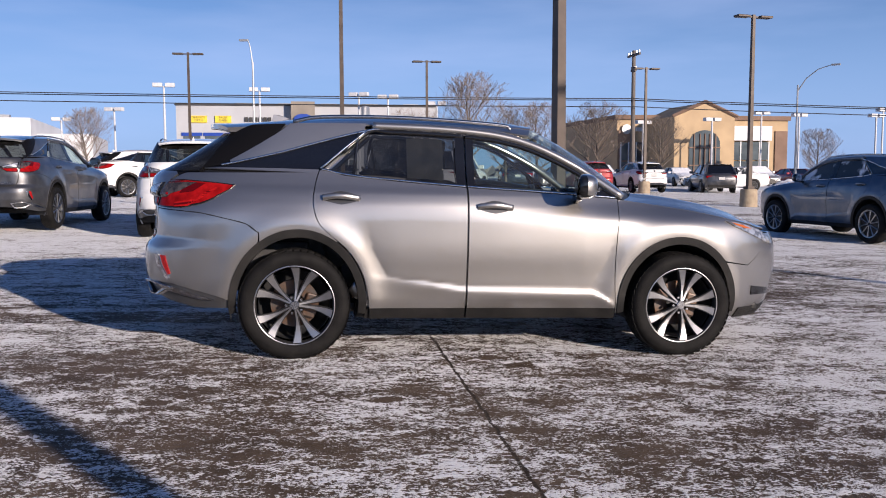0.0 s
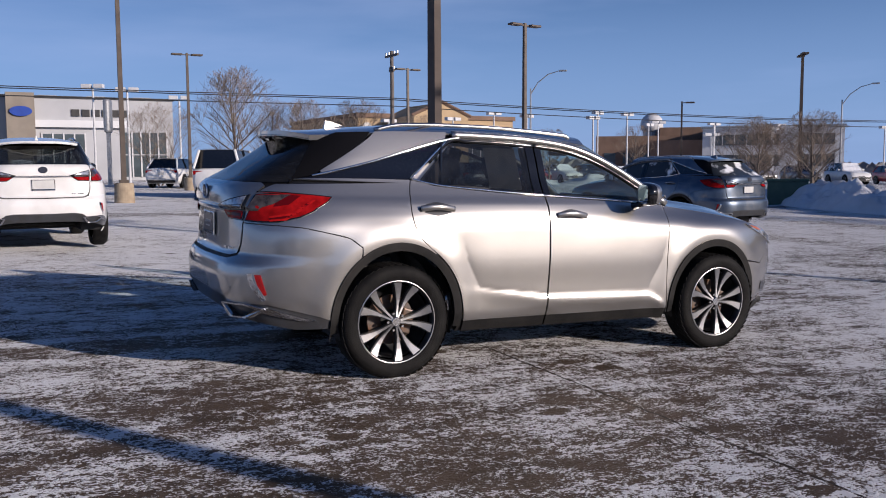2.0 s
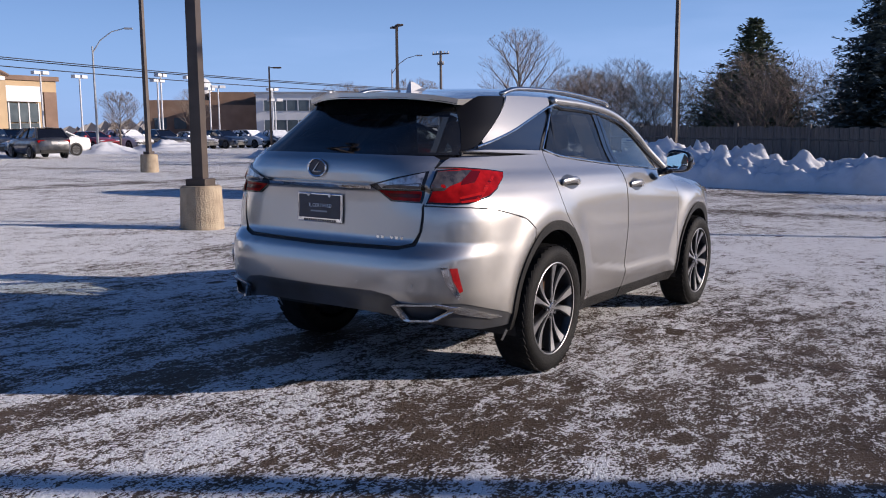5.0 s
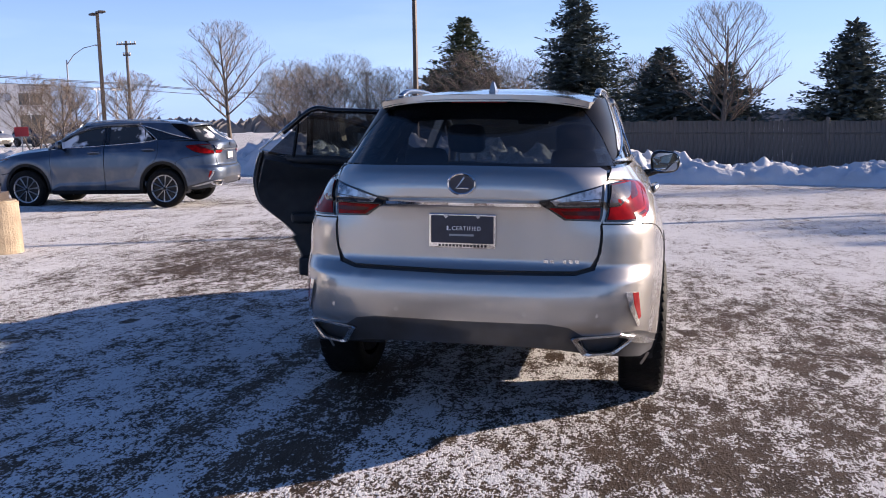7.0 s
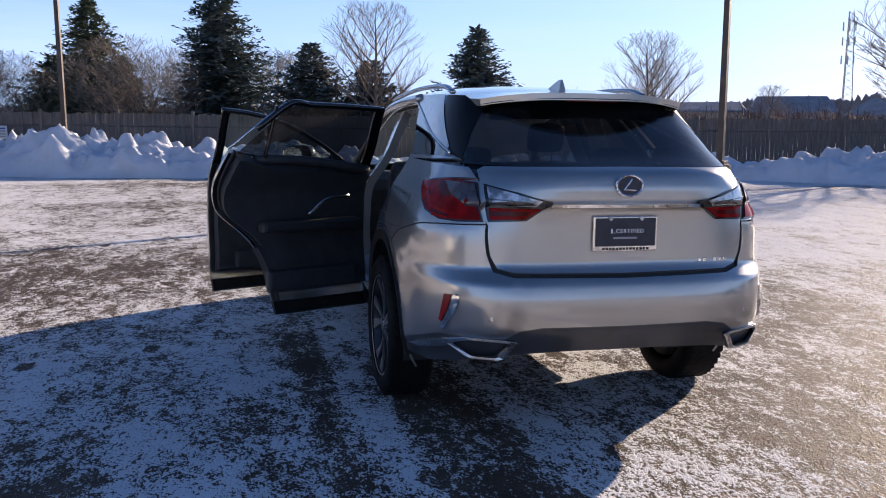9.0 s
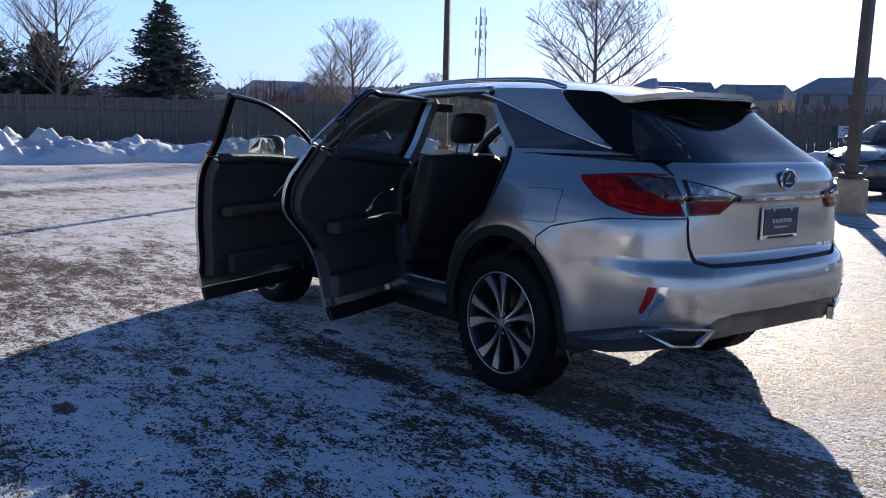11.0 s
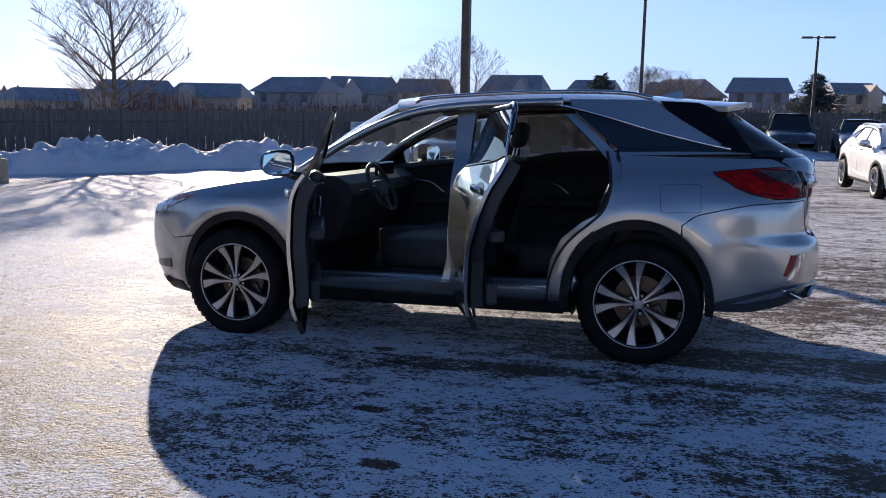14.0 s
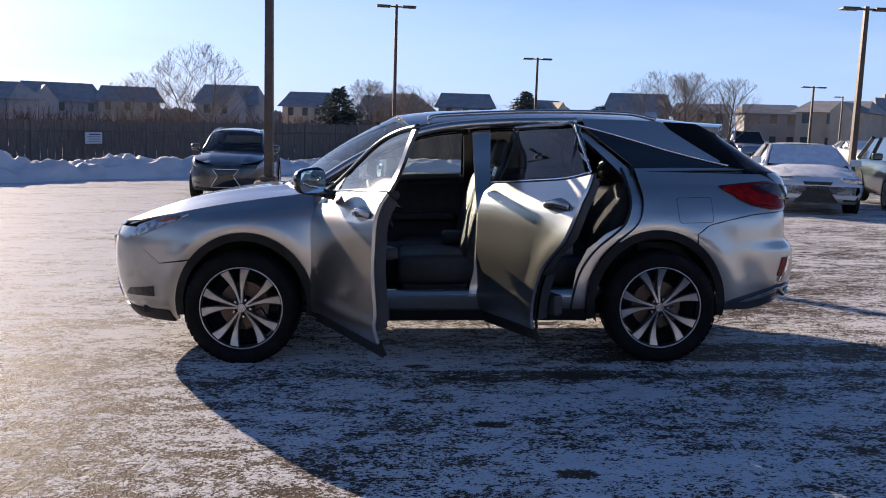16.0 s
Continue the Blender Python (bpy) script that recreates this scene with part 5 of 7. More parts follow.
def seat(x, y, wide=0.62):
    s_ = new("front_seat")
    s_.parent, s_.matrix_basis = car, pose(x, y, 0.36)
    cushion("seat_cushion", (-0.26, -wide / 2, 0.12), (0.28, wide / 2, 0.33), M_SEAT, s_)
    tilt = Matrix.Translation((-0.24, 0, 0.26)) @ Matrix.Rotation(radians(-16), 4, "Y")
    cushion("seat_back", (-0.075, -wide / 2, 0), (0.075, wide / 2, 0.62), M_SEAT, s_, m=tilt)
    cushion("headrest", (-0.05, -0.13, 0.70), (0.05, 0.13, 0.90), M_SEAT, s_, m=tilt)
    bm = bmesh.new()
    for yy in (-0.06, 0.06):
        tube(bm, [(0, yy, 0.58), (0, yy, 0.75)], 0.007)
    bm.transform(tilt)
    part("headrest_posts", bm, M_SATIN, s_)
    bm = bmesh.new()
    box(bm, (-0.22, -wide / 2 + 0.03, 0.0), (0.24, wide / 2 - 0.03, 0.14), 0.02)
    part("seat_base", bm, M_TRIM, s_)


seat(0.10, 0.37)
seat(0.10, -0.37)
bench = new("rear_bench")
bench.parent, bench.matrix_basis = car, pose(-0.84, 0, 0.36)
cushion("bench_cushion", (-0.24, -0.64, 0.10), (0.28, 0.64, 0.32), M_SEAT, bench)
tilt = Matrix.Translation((-0.22, 0, 0.24)) @ Matrix.Rotation(radians(-20), 4, "Y")
for y in (-0.43, 0.43):
    cushion("bench_back", (-0.08, y - 0.22, 0), (0.07, y + 0.22, 0.60), M_SEAT, bench, m=tilt)
    cushion("headrest", (-0.05, y - 0.13, 0.62), (0.05, y + 0.13, 0.78), M_SEAT, bench, m=tilt)
cushion("bench_back", (-0.08, -0.21, 0), (0.06, 0.21, 0.56), M_SEAT, bench, m=tilt)

bm = bmesh.new()
prof = [(0.98, 1.10), (0.92, 1.12), (0.72, 1.115), (0.62, 1.06), (0.60, 0.98), (0.66, 0.80), (0.74, 0.66), (0.98, 0.62)]
rg = [[bm.verts.new((x - 0.03 * (1 - (y / 0.68) ** 2), y, z)) for x, z in prof] for y in (-0.68, -0.35, 0, 0.35, 0.68)]
for a, b in zip(rg, rg[1:]):
    for k in range(len(prof)):
        bm.faces.new((a[k], a[(k + 1) % len(prof)], b[(k + 1) % len(prof)], b[k]))
bm.faces.new(rg[0]), bm.faces.new(rg[-1][::-1])
bmesh.ops.recalc_face_normals(bm, faces=bm.faces)
dash = part("dashboard", bm, M_TRIM, car)
bm = bmesh.new()
box(bm, (0.60, -0.16, 1.09), (0.64, 0.16, 1.19), 0.01)
part("display_screen", bm, M_GLASS_BLACK, dash)
for lo_, hi_ in (((0.585, 0.22, 1.00), (0.60, 0.55, 1.015)), ((0.585, -0.60, 0.98), (0.60, -0.18, 0.992))):
    part("dash_strip", box(bmesh.new(), lo_, hi_, 0.004), M_SATIN, dash)
bm = bmesh.new()
box(bm, (-0.30, -0.13, 0.40), (0.62, 0.13, 0.70), 0.03)
box(bm, (-0.30, -0.12, 0.70), (0.05, 0.12, 0.79), 0.03)
part("centre_console", bm, M_TRIM, car)
wheel_tilt = Matrix.Translation((0.50, 0.37, 1.02)) @ Matrix.Rotation(radians(-64), 4, "Y")
bm = bmesh.new()
tube(bm, [(0.182 * math.cos(k * math.tau / 36), 0.182 * math.sin(k * math.tau / 36), 0) for k in range(37)], 0.016, 8, False)
bm.transform(wheel_tilt)
sw = part("steering_wheel", bm, M_SEAT, car, smooth=True)
bm = bmesh.new()
box(bm, (-0.07, -0.075, -0.03), (0.06, 0.075, 0.015), 0.02)
for y in (-1, 1):
    box(bm, (-0.02, min(y * 0.06, y * 0.175), -0.012), (0.02, max(y * 0.06, y * 0.175), 0.006), 0.004)
box(bm, (-0.175, -0.02, -0.012), (-0.05, 0.02, 0.006), 0.004)
bm.transform(wheel_tilt)
part("wheel_hub", bm, M_TRIM, sw)
bm = bmesh.new()
tube(bm, [(0.50, 0.37, 1.0), (0.75, 0.37, 0.92)], 0.04)
part("steering_column", bm, M_TRIM, car)
bm = bmesh.new()
box(bm, (0.44, -0.12, 1.50), (0.475, 0.12, 1.565), 0.012)
tube(bm, [(0.47, 0, 1.56), (0.54, 0, 1.61)], 0.01)
part("rear_view_mirror", bm, M_TRIM, car)
q = body_at(-0.36, 1.40)
bm = bmesh.new()
bm.faces.new([bm.verts.new((x, -(body_at(x, z).y - 0.022), z)) for x, z in ((-0.62, 1.25), (-0.36, 1.24), (-0.36, 1.53), (-0.62, 1.53))])
part("window_sticker", bm, M_PAPER, car, "pale paper price sheet inside the glass")

wheel0 = make_wheel()
wheel0.name = "wheel"
for n_, (x, y, turn) in enumerate(((-1.395, -0.835, 0), (1.395, -0.835, 0), (-1.395, 0.835, 180), (1.395, 0.835, 180))):
    w = wheel0 if n_ == 0 else copy_thing(wheel0, Matrix())
    w.parent = car
    w.matrix_basis = pose(x, y, 0.372, 0, 0, turn) @ Matrix.Rotation(radians((16, 14, 59, 63)[n_]), 4, "Y")
for nm, x in (("rear_axle", -1.395), ("front_axle", 1.395)):
    bm = bmesh.new()
    tube(bm, [(x, -0.75, 0.35), (x, 0.75, 0.35)], 0.045)
    box(bm, (x - 0.16, -0.30, 0.24), (x + 0.16, 0.30, 0.36), 0.03)
    part(nm, bm, M_BLACK, car)


# ---- the lot and what stands round it ----
M_WALL_WHITE = mat("pale_metal_cladding", (0.62, 0.63, 0.65), 0.6, 0, (0.54, 0.55, 0.57), 0.3)
M_WALL_PANEL = mat("grey_metal_panels", (0.42, 0.43, 0.45), 0.6, 0, (0.36, 0.37, 0.39), 0.3)
M_WALL_TAN = mat("tan_stucco", (0.46, 0.34, 0.20), 0.85, 0, (0.38, 0.28, 0.165), 0.6, 0.3, 8)
M_WALL_BROWN = mat("brown_brick", (0.16, 0.105, 0.075), 0.85, 0, (0.21, 0.14, 0.10), 0.7, 0.3, 6)
M_WALL_GREY = mat("grey_siding", (0.32, 0.32, 0.33), 0.8, 0, (0.27, 0.27, 0.28), 0.8)
M_WALL_BEIGE = mat("beige_siding", (0.44, 0.38, 0.31), 0.8, 0, (0.37, 0.33, 0.27), 0.8)
M_WALL_DARK = mat("slate_siding", (0.27, 0.28, 0.31), 0.8, 0, (0.23, 0.24, 0.26), 0.8)
# shingle grey lifted: distance haze is put into the roof colour
M_ROOF = mat("grey_shingles", (0.25, 0.25, 0.26), 0.85, 0, (0.33, 0.33, 0.34), 1.2, 0.4, 10)
M_STONE = mat("taupe_stone", (0.20, 0.175, 0.145), 0.8, 0, (0.25, 0.22, 0.18), 0.8)
M_PANE = mat("dark_window", (0.05, 0.065, 0.075), 0.08, 0, (0.09, 0.11, 0.12), 0.6)
M_DARK = mat("dark_opening", (0.03, 0.03, 0.032), 0.7, 0, (0.05, 0.05, 0.05), 1)
M_YELLOW = mat("yellow_banner", (0.72, 0.56, 0.03), 0.6, 0, (0.64, 0.49, 0.03), 2)
M_BLUE = mat("blue_sign", (0.02, 0.05, 0.28), 0.4, 0, (0.02, 0.06, 0.34), 2)
M_RED_BRUSH = mat("red_brown_brush", (0.13, 0.065, 0.04), 0.9, 0, (0.09, 0.05, 0.035), 1.5)


def on_ground(x, y, turn=0.0, dz=0.0):
    return pose(x, y, ground_z(x, y) + dz, 0, 0, turn)


def block(name, lo, hi, material, parent, label="", bevel=0.0):
    return part(name, box(bmesh.new(), lo, hi, bevel), material, parent, label)


def lamp_post(x, y, h, base=True, arms=2, turn=0.0, wide=0.15, label=""):
    post = thing("lamp_post", label or ("bronze square lamp post on a round tan concrete footing" if base else "slim bronze lamp post with flat lamp heads"), "lamp post", on_ground(x, y, turn), "lamp posts of the lot")
    z0 = 0.0
    if base:
        bm = bmesh.new()
        bmesh.ops.create_cone(bm, cap_ends=True, segments=28, radius1=0.31, radius2=0.29, depth=0.66, matrix=Matrix.Translation((0, 0, 0.29)))
        bmesh.ops.bevel(bm, geom=[e for e in bm.edges if abs(e.verts[0].co.z - e.verts[1].co.z) < 0.01], offset=0.02, segments=2, affect="EDGES")
        part("concrete_footing", bm, M_CONC, post)
        block("base_cover", (-wide * 0.9, -wide * 0.9, 0.61), (wide * 0.9, wide * 0.9, 0.72), M_POLE, post, bevel=0.01)
        z0 = 0.62
    bm = bmesh.new()
    w0, w1 = wide / 2, wide * 0.36
    lo, hi = [[bm.verts.new((sx * w, sy * w, z)) for sx, sy in ((-1, -1), (1, -1), (1, 1), (-1, 1))] for w, z in ((w0, z0 - 0.05), (w1, h))]
    for k in range(4):
        bm.faces.new((lo[k], lo[(k + 1) % 4], hi[(k + 1) % 4], hi[k]))
    bm.faces.new(lo[::-1]), bm.faces.new(hi)
    part("post_shaft", bm, M_POLE, post)
    if arms:
        for sx in ((-1, 1) if arms == 2 else (1,)):
            block("arm", (min(sx * 0.05, sx * 0.28), -0.025, h - 0.10), (max(sx * 0.05, sx * 0.28), 0.025, h - 0.05), M_POLE, post)
            block("lamp_head", (min(sx * 0.22, sx * 0.72), -0.15, h - 0.11), (max(sx * 0.22, sx * 0.72), 0.15, h - 0.03), M_POLE, post, bevel=0.02)
    return post


for args in ((2.68, 6.63, 8.6, True, 2, 20, 0.17), (14.18, 22.15, 6.66, True, 2, 10, 0.15), (-0.03, 23.0, 8.6, True, 2, 0, 0.15), (22.75, 6.4, 8.6, True, 2, 80, 0.14),
             (15.3, -11.2, 9.2, True, 2, 40, 0.17), (3.16, -10.94, 9.4, True, 2, 0, 0.17), (1.08, -26.7, 6.25, True, 2, 5, 0.14), (4.8, 37.2, 6.5, True, 2, 0, 0.14), (16.1, 36.7, 6.45, True, 2, 5, 0.14),
             (-6.77, 37.5, 6.55, True, 2, 0, 0.14), (28.3, 21.7, 6.5, True, 2, 50, 0.15), (-5.71, -37.8, 5.3, True, 2, 0, 0.14), (-12.2, -18.2, 5.2, True, 2, 0, 0.16), (-23.1, -45.3, 4.55, True, 2, 0, 0.14)):
    lamp_post(*args)
lamp_post(33.0, 34.5, 5.3, False, 1, -45, 0.13)
lamp_post(-34.6, -65.3, 4.9, False, 1, 0, 0.13)


def white_lamp(x, y, h):
    lamp = thing("car_lot_lamp", "white car-lot lamp pole with boxy twin heads", "lamp post", on_ground(x, y, random.uniform(-25, 25)), "white car-lot lamps")
    bm = bmesh.new()
    tube(bm, [(0, 0, -0.1), (0, 0, h)], [0.09, 0.07], 8)
    part("post_shaft", bm, M_WHITE_METAL, lamp)
    for sx in (-1, 1):
        block("lamp_head", (min(sx * 0.10, sx * 0.75), -0.22, h - 0.06), (max(sx * 0.10, sx * 0.75), 0.22, h + 0.22), M_WHITE_METAL, lamp, bevel=0.03)
    return lamp


random.seed(5)
for x, y, h in ((38.5, 66, 6.2), (41.5, 65, 6.0), (44, 58, 5.6), (46, 60, 6.2), (51, 62, 6.3), (57, 66, 5.6), (60, 68, 6.0), (66, 66, 5.9), (70, 70, 6.1), (76, 66, 6.0), (64, 56, 5.0), (58, 58, 4.4), (83, 58, 5.6), (90, 60, 5.8),
                (-11, 58, 6.8), (-4.5, 60, 6.8), (2.8, 60, 6.6), (4.8, 58, 6.3), (9, 62, 6.2), (26, 62, 5.0), (31, 60, 5.2), (-16, 66, 5.6), (-21, 70, 5.0)):
    white_lamp(x, y, h)


def cobra_lamp(x, y, h, turn, reach=1.6):
    lamp = thing("street_lamp", "galvanised street lamp with a long curved arm", "street lamp", on_ground(x, y, turn), "street lamps along the road")
    bm = bmesh.new()
    tube(bm, [(0, 0, -0.1), (0, 0, h * 0.85)], [0.10, 0.06], 8)
    part("post_shaft", bm, M_GALV, lamp)
    bm = bmesh.new()
    tube(bm, [(0, 0, h * 0.80), (reach * 0.25, 0, h * 0.90), (reach * 0.6, 0, h * 0.97), (reach, 0, h)], [0.045, 0.04, 0.035, 0.03], 8)
    part("arm", bm, M_GALV, lamp)
    block("lamp_head", (reach - 0.05, -0.13, h - 0.07), (reach + 0.55, 0.13, h + 0.05), M_GALV, lamp, bevel=0.03)


cobra_lamp(33.4, 51.7, 8.6, -40, 2.2)
cobra_lamp(63.0, 47.5, 8.6, -60, 2.4)
cobra_lamp(-4.5, 52.0, 9.3, 170, 0.3)


def utility_pole(x, y, h, turn):
    pole = thing("utility_pole", "weathered wooden power pole with crossarms and insulators", "utility pole", on_ground(x, y, turn), "power poles along the road")
    bm = bmesh.new()
    tube(bm, [(0, 0, -0.2), (0, 0, h)], [0.15, 0.10], 10)
    part("post_shaft", bm, M_WOOD, pole)
    for z, half in ((h - 0.25, 0.8), (h - 1.1, 0.3)):
        block("crossarm", (-0.05, -half, z - 0.06), (0.05, half, z + 0.06), M_WOOD, pole)
        for k in (-0.9, -0.45, 0.45, 0.9):
            block("insulator", (-0.04, k * half - 0.04, z + 0.06), (0.04, k * half + 0.04, z + 0.22), M_GALV, pole, bevel=0.01)


LINE = [(-48, 45, 6.4), (17.0, 40.8, 8.0), (57.0, 38.0, 7.9), (104, 33, 7.6)]
for (x, y, h) in LINE:
    utility_pole(x, y, h - ground_z(x, y), 3)
WIRE = [(-48, 44.6, 6.15), (17.0, 40.5, 5.32), (57.0, 37.7, 4.62), (104, 32.7, 4.35)]
for off, dz in ((0.0, 0.0), (0.25, -0.07), (0.0, -0.45)):
    wire = thing("power_line", "thin dark sagging overhead cable", "cable", None, "cables along the road")
    for (xa, ya, za), (xb, yb, zb) in zip(WIRE, WIRE[1:]):
        bm = bmesh.new()
        tube(bm, [(xa + (xb - xa) * t, ya + (yb - ya) * t + off, za + (zb - za) * t + dz - 0.22 * 4 * t * (1 - t)) for t in [i / 16 for i in range(17)]], 0.026, 5)
        part("span", bm, M_CABLE, wire)

# a small red sign and a green utility box beside the access road
M_SIGN_RED = mat("faded_red_sign", (0.42, 0.03, 0.035), 0.5, 0, (0.34, 0.03, 0.035), 5)
M_BOX_GREEN = mat("utility_green_paint", (0.035, 0.075, 0.060), 0.6, 0, (0.05, 0.09, 0.07), 4, 0.1, 30)
sign = thing("road_sign", "small faded red sign on a thin dark post", "sign", on_ground(23.8, 22.4, 45))
bm = bmesh.new()
tube(bm, [(0, 0, -0.1), (0, 0, 1.55)], [0.03, 0.03], 8)
part("post_shaft", bm, M_GALV, sign)
block("sign_face", (-0.05, -0.25, 1.25), (-0.032, 0.25, 1.62), M_SIGN_RED, sign, bevel=0.006)
ubox = thing("utility_box", "squat dark green utility box standing in snow", "utility box", on_ground(24.6, 19.0, 40))
block("housing", (-0.55, -0.75, -0.05), (0.55, 0.75, 0.95), M_BOX_GREEN, ubox, bevel=0.02)
block("lid", (-0.58, -0.78, 0.95), (0.58, 0.78, 1.05), M_BOX_GREEN, ubox, bevel=0.02)

# lattice mast far off
mast = thing("lattice_mast", "pale lattice radio mast rising beyond the houses", "mast", on_ground(101, -82, 20))
H_MAST = 15.5
for sx, sy in ((-1, -1), (1, -1), (0, 1)):
    bm = bmesh.new()
    tube(bm, [(sx * 0.75, sy * 0.75, 0), (sx * 0.35, sy * 0.35, H_MAST)], 0.07, 5)
    part("leg", bm, M_GALV, mast)
for k in range(16):
    z = k * H_MAST / 16
    r = 0.75 - 0.4 * z / H_MAST
    bm = bmesh.new()
    tube(bm, [(-r, -r, z), (r, -r, z + 0.9), (0, r, z), (-r, -r, z + 0.9)], 0.035, 4)
    part("brace", bm, M_GALV, mast)
for z in (8.5, 11.0, 13.0):
    bm = bmesh.new()
    for k in range(6):
        a = k * math.tau / 6
        tube(bm, [(0.9 * math.cos(a), 0.9 * math.sin(a), z), (0.9 * math.cos(a), 0.9 * math.sin(a), z + 1.1)], 0.10, 5)
    tagged(part("antenna_ring", bm, M_GALV, mast), kind="stuff")


# ---- buildings ----
def glazing(parent, x0, x1, y, z0, z1, cols, rows):
    """A shopfront of panes between mullions."""
    for i in range(cols):
        for j in range(rows):
            a, b = x0 + (x1 - x0) * i / cols, x0 + (x1 - x0) * (i + 1) / cols
            c, d = z0 + (z1 - z0) * j / rows, z0 + (z1 - z0) * (j + 1) / rows
            block("pane", (a + 0.06, y - 0.05, c + 0.06), (b - 0.06, y + 0.02, d - 0.06), M_PANE, parent)
    for i in range(cols + 1):
        a = x0 + (x1 - x0) * i / cols
        block("mullion", (a - 0.06, y - 0.10, z0), (a + 0.06, y + 0.02, z1), M_WHITE_METAL, parent)


def sign_bars(parent, x0, x1, y, z0, z1, n, material, name="sign_letter"):
    for i in range(n):
        w = (x1 - x0) / n
        block(name, (x0 + i * w + w * 0.1, y - 0.12, z0), (x0 + (i + 1) * w - w * 0.12, y, z1), material, parent)


show = thing("car_showroom", "long pale flat-roofed car showroom with a stone pier and shop windows", "building", pose(0, 76, 0.3))
block("wall", (-12.7, 0, -0.6), (11.0, 24, 7.05), M_WALL_PANEL, show)
block("parapet", (-12.8, -0.12, 7.05), (11.1, 24.1, 7.25), M_DARK, show)
block("stone_pier", (-2.45, -1.0, -0.6), (-0.30, 1.0, 7.40), M_STONE, show, "dark stone entrance pier")
block("soffit_band", (-0.3, -0.5, 4.6), (7.0, 0.5, 5.2), M_WALL_WHITE, show)
bm = bmesh.new()
bmesh.ops.create_cone(bm, cap_ends=True, segments=28, radius1=1, radius2=1, depth=0.2, matrix=Matrix.LocRotScale((-1.35, -1.1, 5.85), Euler((radians(90), 0, 0)), (0.85, 0.42, 1)))
part("oval_sign", bm, M_BLUE, show, "plain blue oval sign")
sign_bars(show, -6.7, -4.2, 0.0, 5.60, 6.0, 6, M_DARK)
sign_bars(show, 2.5, 7.4, 0.0, 5.55, 6.15, 6, M_DARK)
glazing(show, 0.2, 3.6, -0.02, 0.3, 4.1, 4, 2)
glazing(show, 6.7, 10.4, -0.02, 0.3, 4.3, 5, 2)
for a, b in ((-12.1, -10.6), (-10.2, -8.7), (-8.3, -7.0)):
    block("service_door", (a, -0.06, -0.3), (b, 0.05, 4.3), M_PANE, show)
    block("door_frame", (a - 0.15, -0.10, 4.3), (b + 0.15, 0.05, 4.6), M_BLUE, show)
for x, text in ((-10.7, "SERVICE\nOPEN"), (-8.55, "SALES\nOPEN")):
    banner = block("banner", (x - 0.72, -0.14, 5.50), (x + 0.72, -0.02, 6.12), M_YELLOW, show, "yellow banner with dark letters")
    words(text, 0.27, Matrix.Translation((x, -0.15, 5.82)) @ Matrix.Rotation(radians(90), 4, "X"), M_DARK, "banner_lettering", banner, 0.004)
for k in range(5):
    block("roof_unit", (-8 + k * 4.2, 8, 7.05), (-6.4 + k * 4.2, 10, 7.9), M_GALV, show)

tan = thing("car_showroom", "tan stucco car showroom with a tall gabled entrance and dark parapet", "building", pose(39.5, 79.4, 0.2, 0, 0, 2))
block("wall", (-9.5, 0, -0.6), (9.5, 20, 6.3), M_WALL_TAN, tan)
block("parapet", (-9.7, -0.25, 6.3), (9.7, 20.2, 6.75), M_WALL_BROWN, tan)
for a, b in ((-9.4, -7.6), (-3.0, -2.2), (8.0, 9.4)):
    block("brick_pier", (a, -0.15, -0.5), (b, 0.1, 5.2), M_WALL_BROWN, tan)
bm = bmesh.new()
gp = [(-6.4, -0.6), (-0.2, -0.6), (-0.2, 6.2), (-3.3, 7.55), (-6.4, 6.2)]
g0, g1 = [bm.verts.new((x, -6.5, z)) for x, z in gp], [bm.verts.new((x, 1.0, z)) for x, z in gp]
bm.faces.new(g0), bm.faces.new(g1[::-1])
for k in range(5):
    bm.faces.new((g0[k], g1[k], g1[(k + 1) % 5], g0[(k + 1) % 5]))
bmesh.ops.recalc_face_normals(bm, faces=bm.faces)
part("gable_block", bm, M_WALL_TAN, tan, "tall gabled entrance block")
for sx in (-1, 1):
    bm = bmesh.new()
    tube(bm, [(-3.3, -6.6, 7.66), (-3.3 + sx * 3.35, -6.6, 6.24)], 0.16, 4)
    part("gable_coping", bm, M_WALL_BROWN, tan)
bm = bmesh.new()
ap = [(-4.9, 0.0)] + [(-3.3 + 1.6 * math.cos(radians(a)), 3.6 + 1.35 * math.sin(radians(a))) for a in range(180, -1, -12)] + [(-1.7, 0.0)]
bm.faces.new([bm.verts.new((x, -6.56, z)) for x, z in ap])
part("arched_window", bm, M_PANE, tan, "arched glazed entrance")
for k in (-4.4, -3.8, -3.3, -2.8, -2.2):
    block("mullion", (k - 0.05, -6.66, 0), (k + 0.05, -6.56, 4.6), M_WALL_BROWN, tan)
for z in (1.6, 3.3):
    block("transom", (-4.9, -6.66, z - 0.06), (-1.7, -6.56, z + 0.06), M_WALL_BROWN, tan)
block("white_fascia", (0.6, -0.5, 4.2), (7.4, 0.05, 5.7), M_WALL_WHITE, tan)
glazing(tan, 0.8, 7.2, -0.2, 0.2, 4.1, 6, 2)
glazing(tan, -9.2, -6.7, -0.2, 0.2, 4.0, 3, 2)
block("dark_bay", (-7.4, -0.3, 0), (-6.5, 0.05, 4.0), M_DARK, tan)
bm = bmesh.new()
bmesh.ops.create_cone(bm, cap_ends=True, segments=20, radius1=0.5, radius2=0.5, depth=0.1, matrix=Matrix.LocRotScale((-8.6, -0.25, 5.3), Euler((radians(90), 0, 0)), None))
part("round_emblem", bm, M_GALV, tan, "plain round emblem")
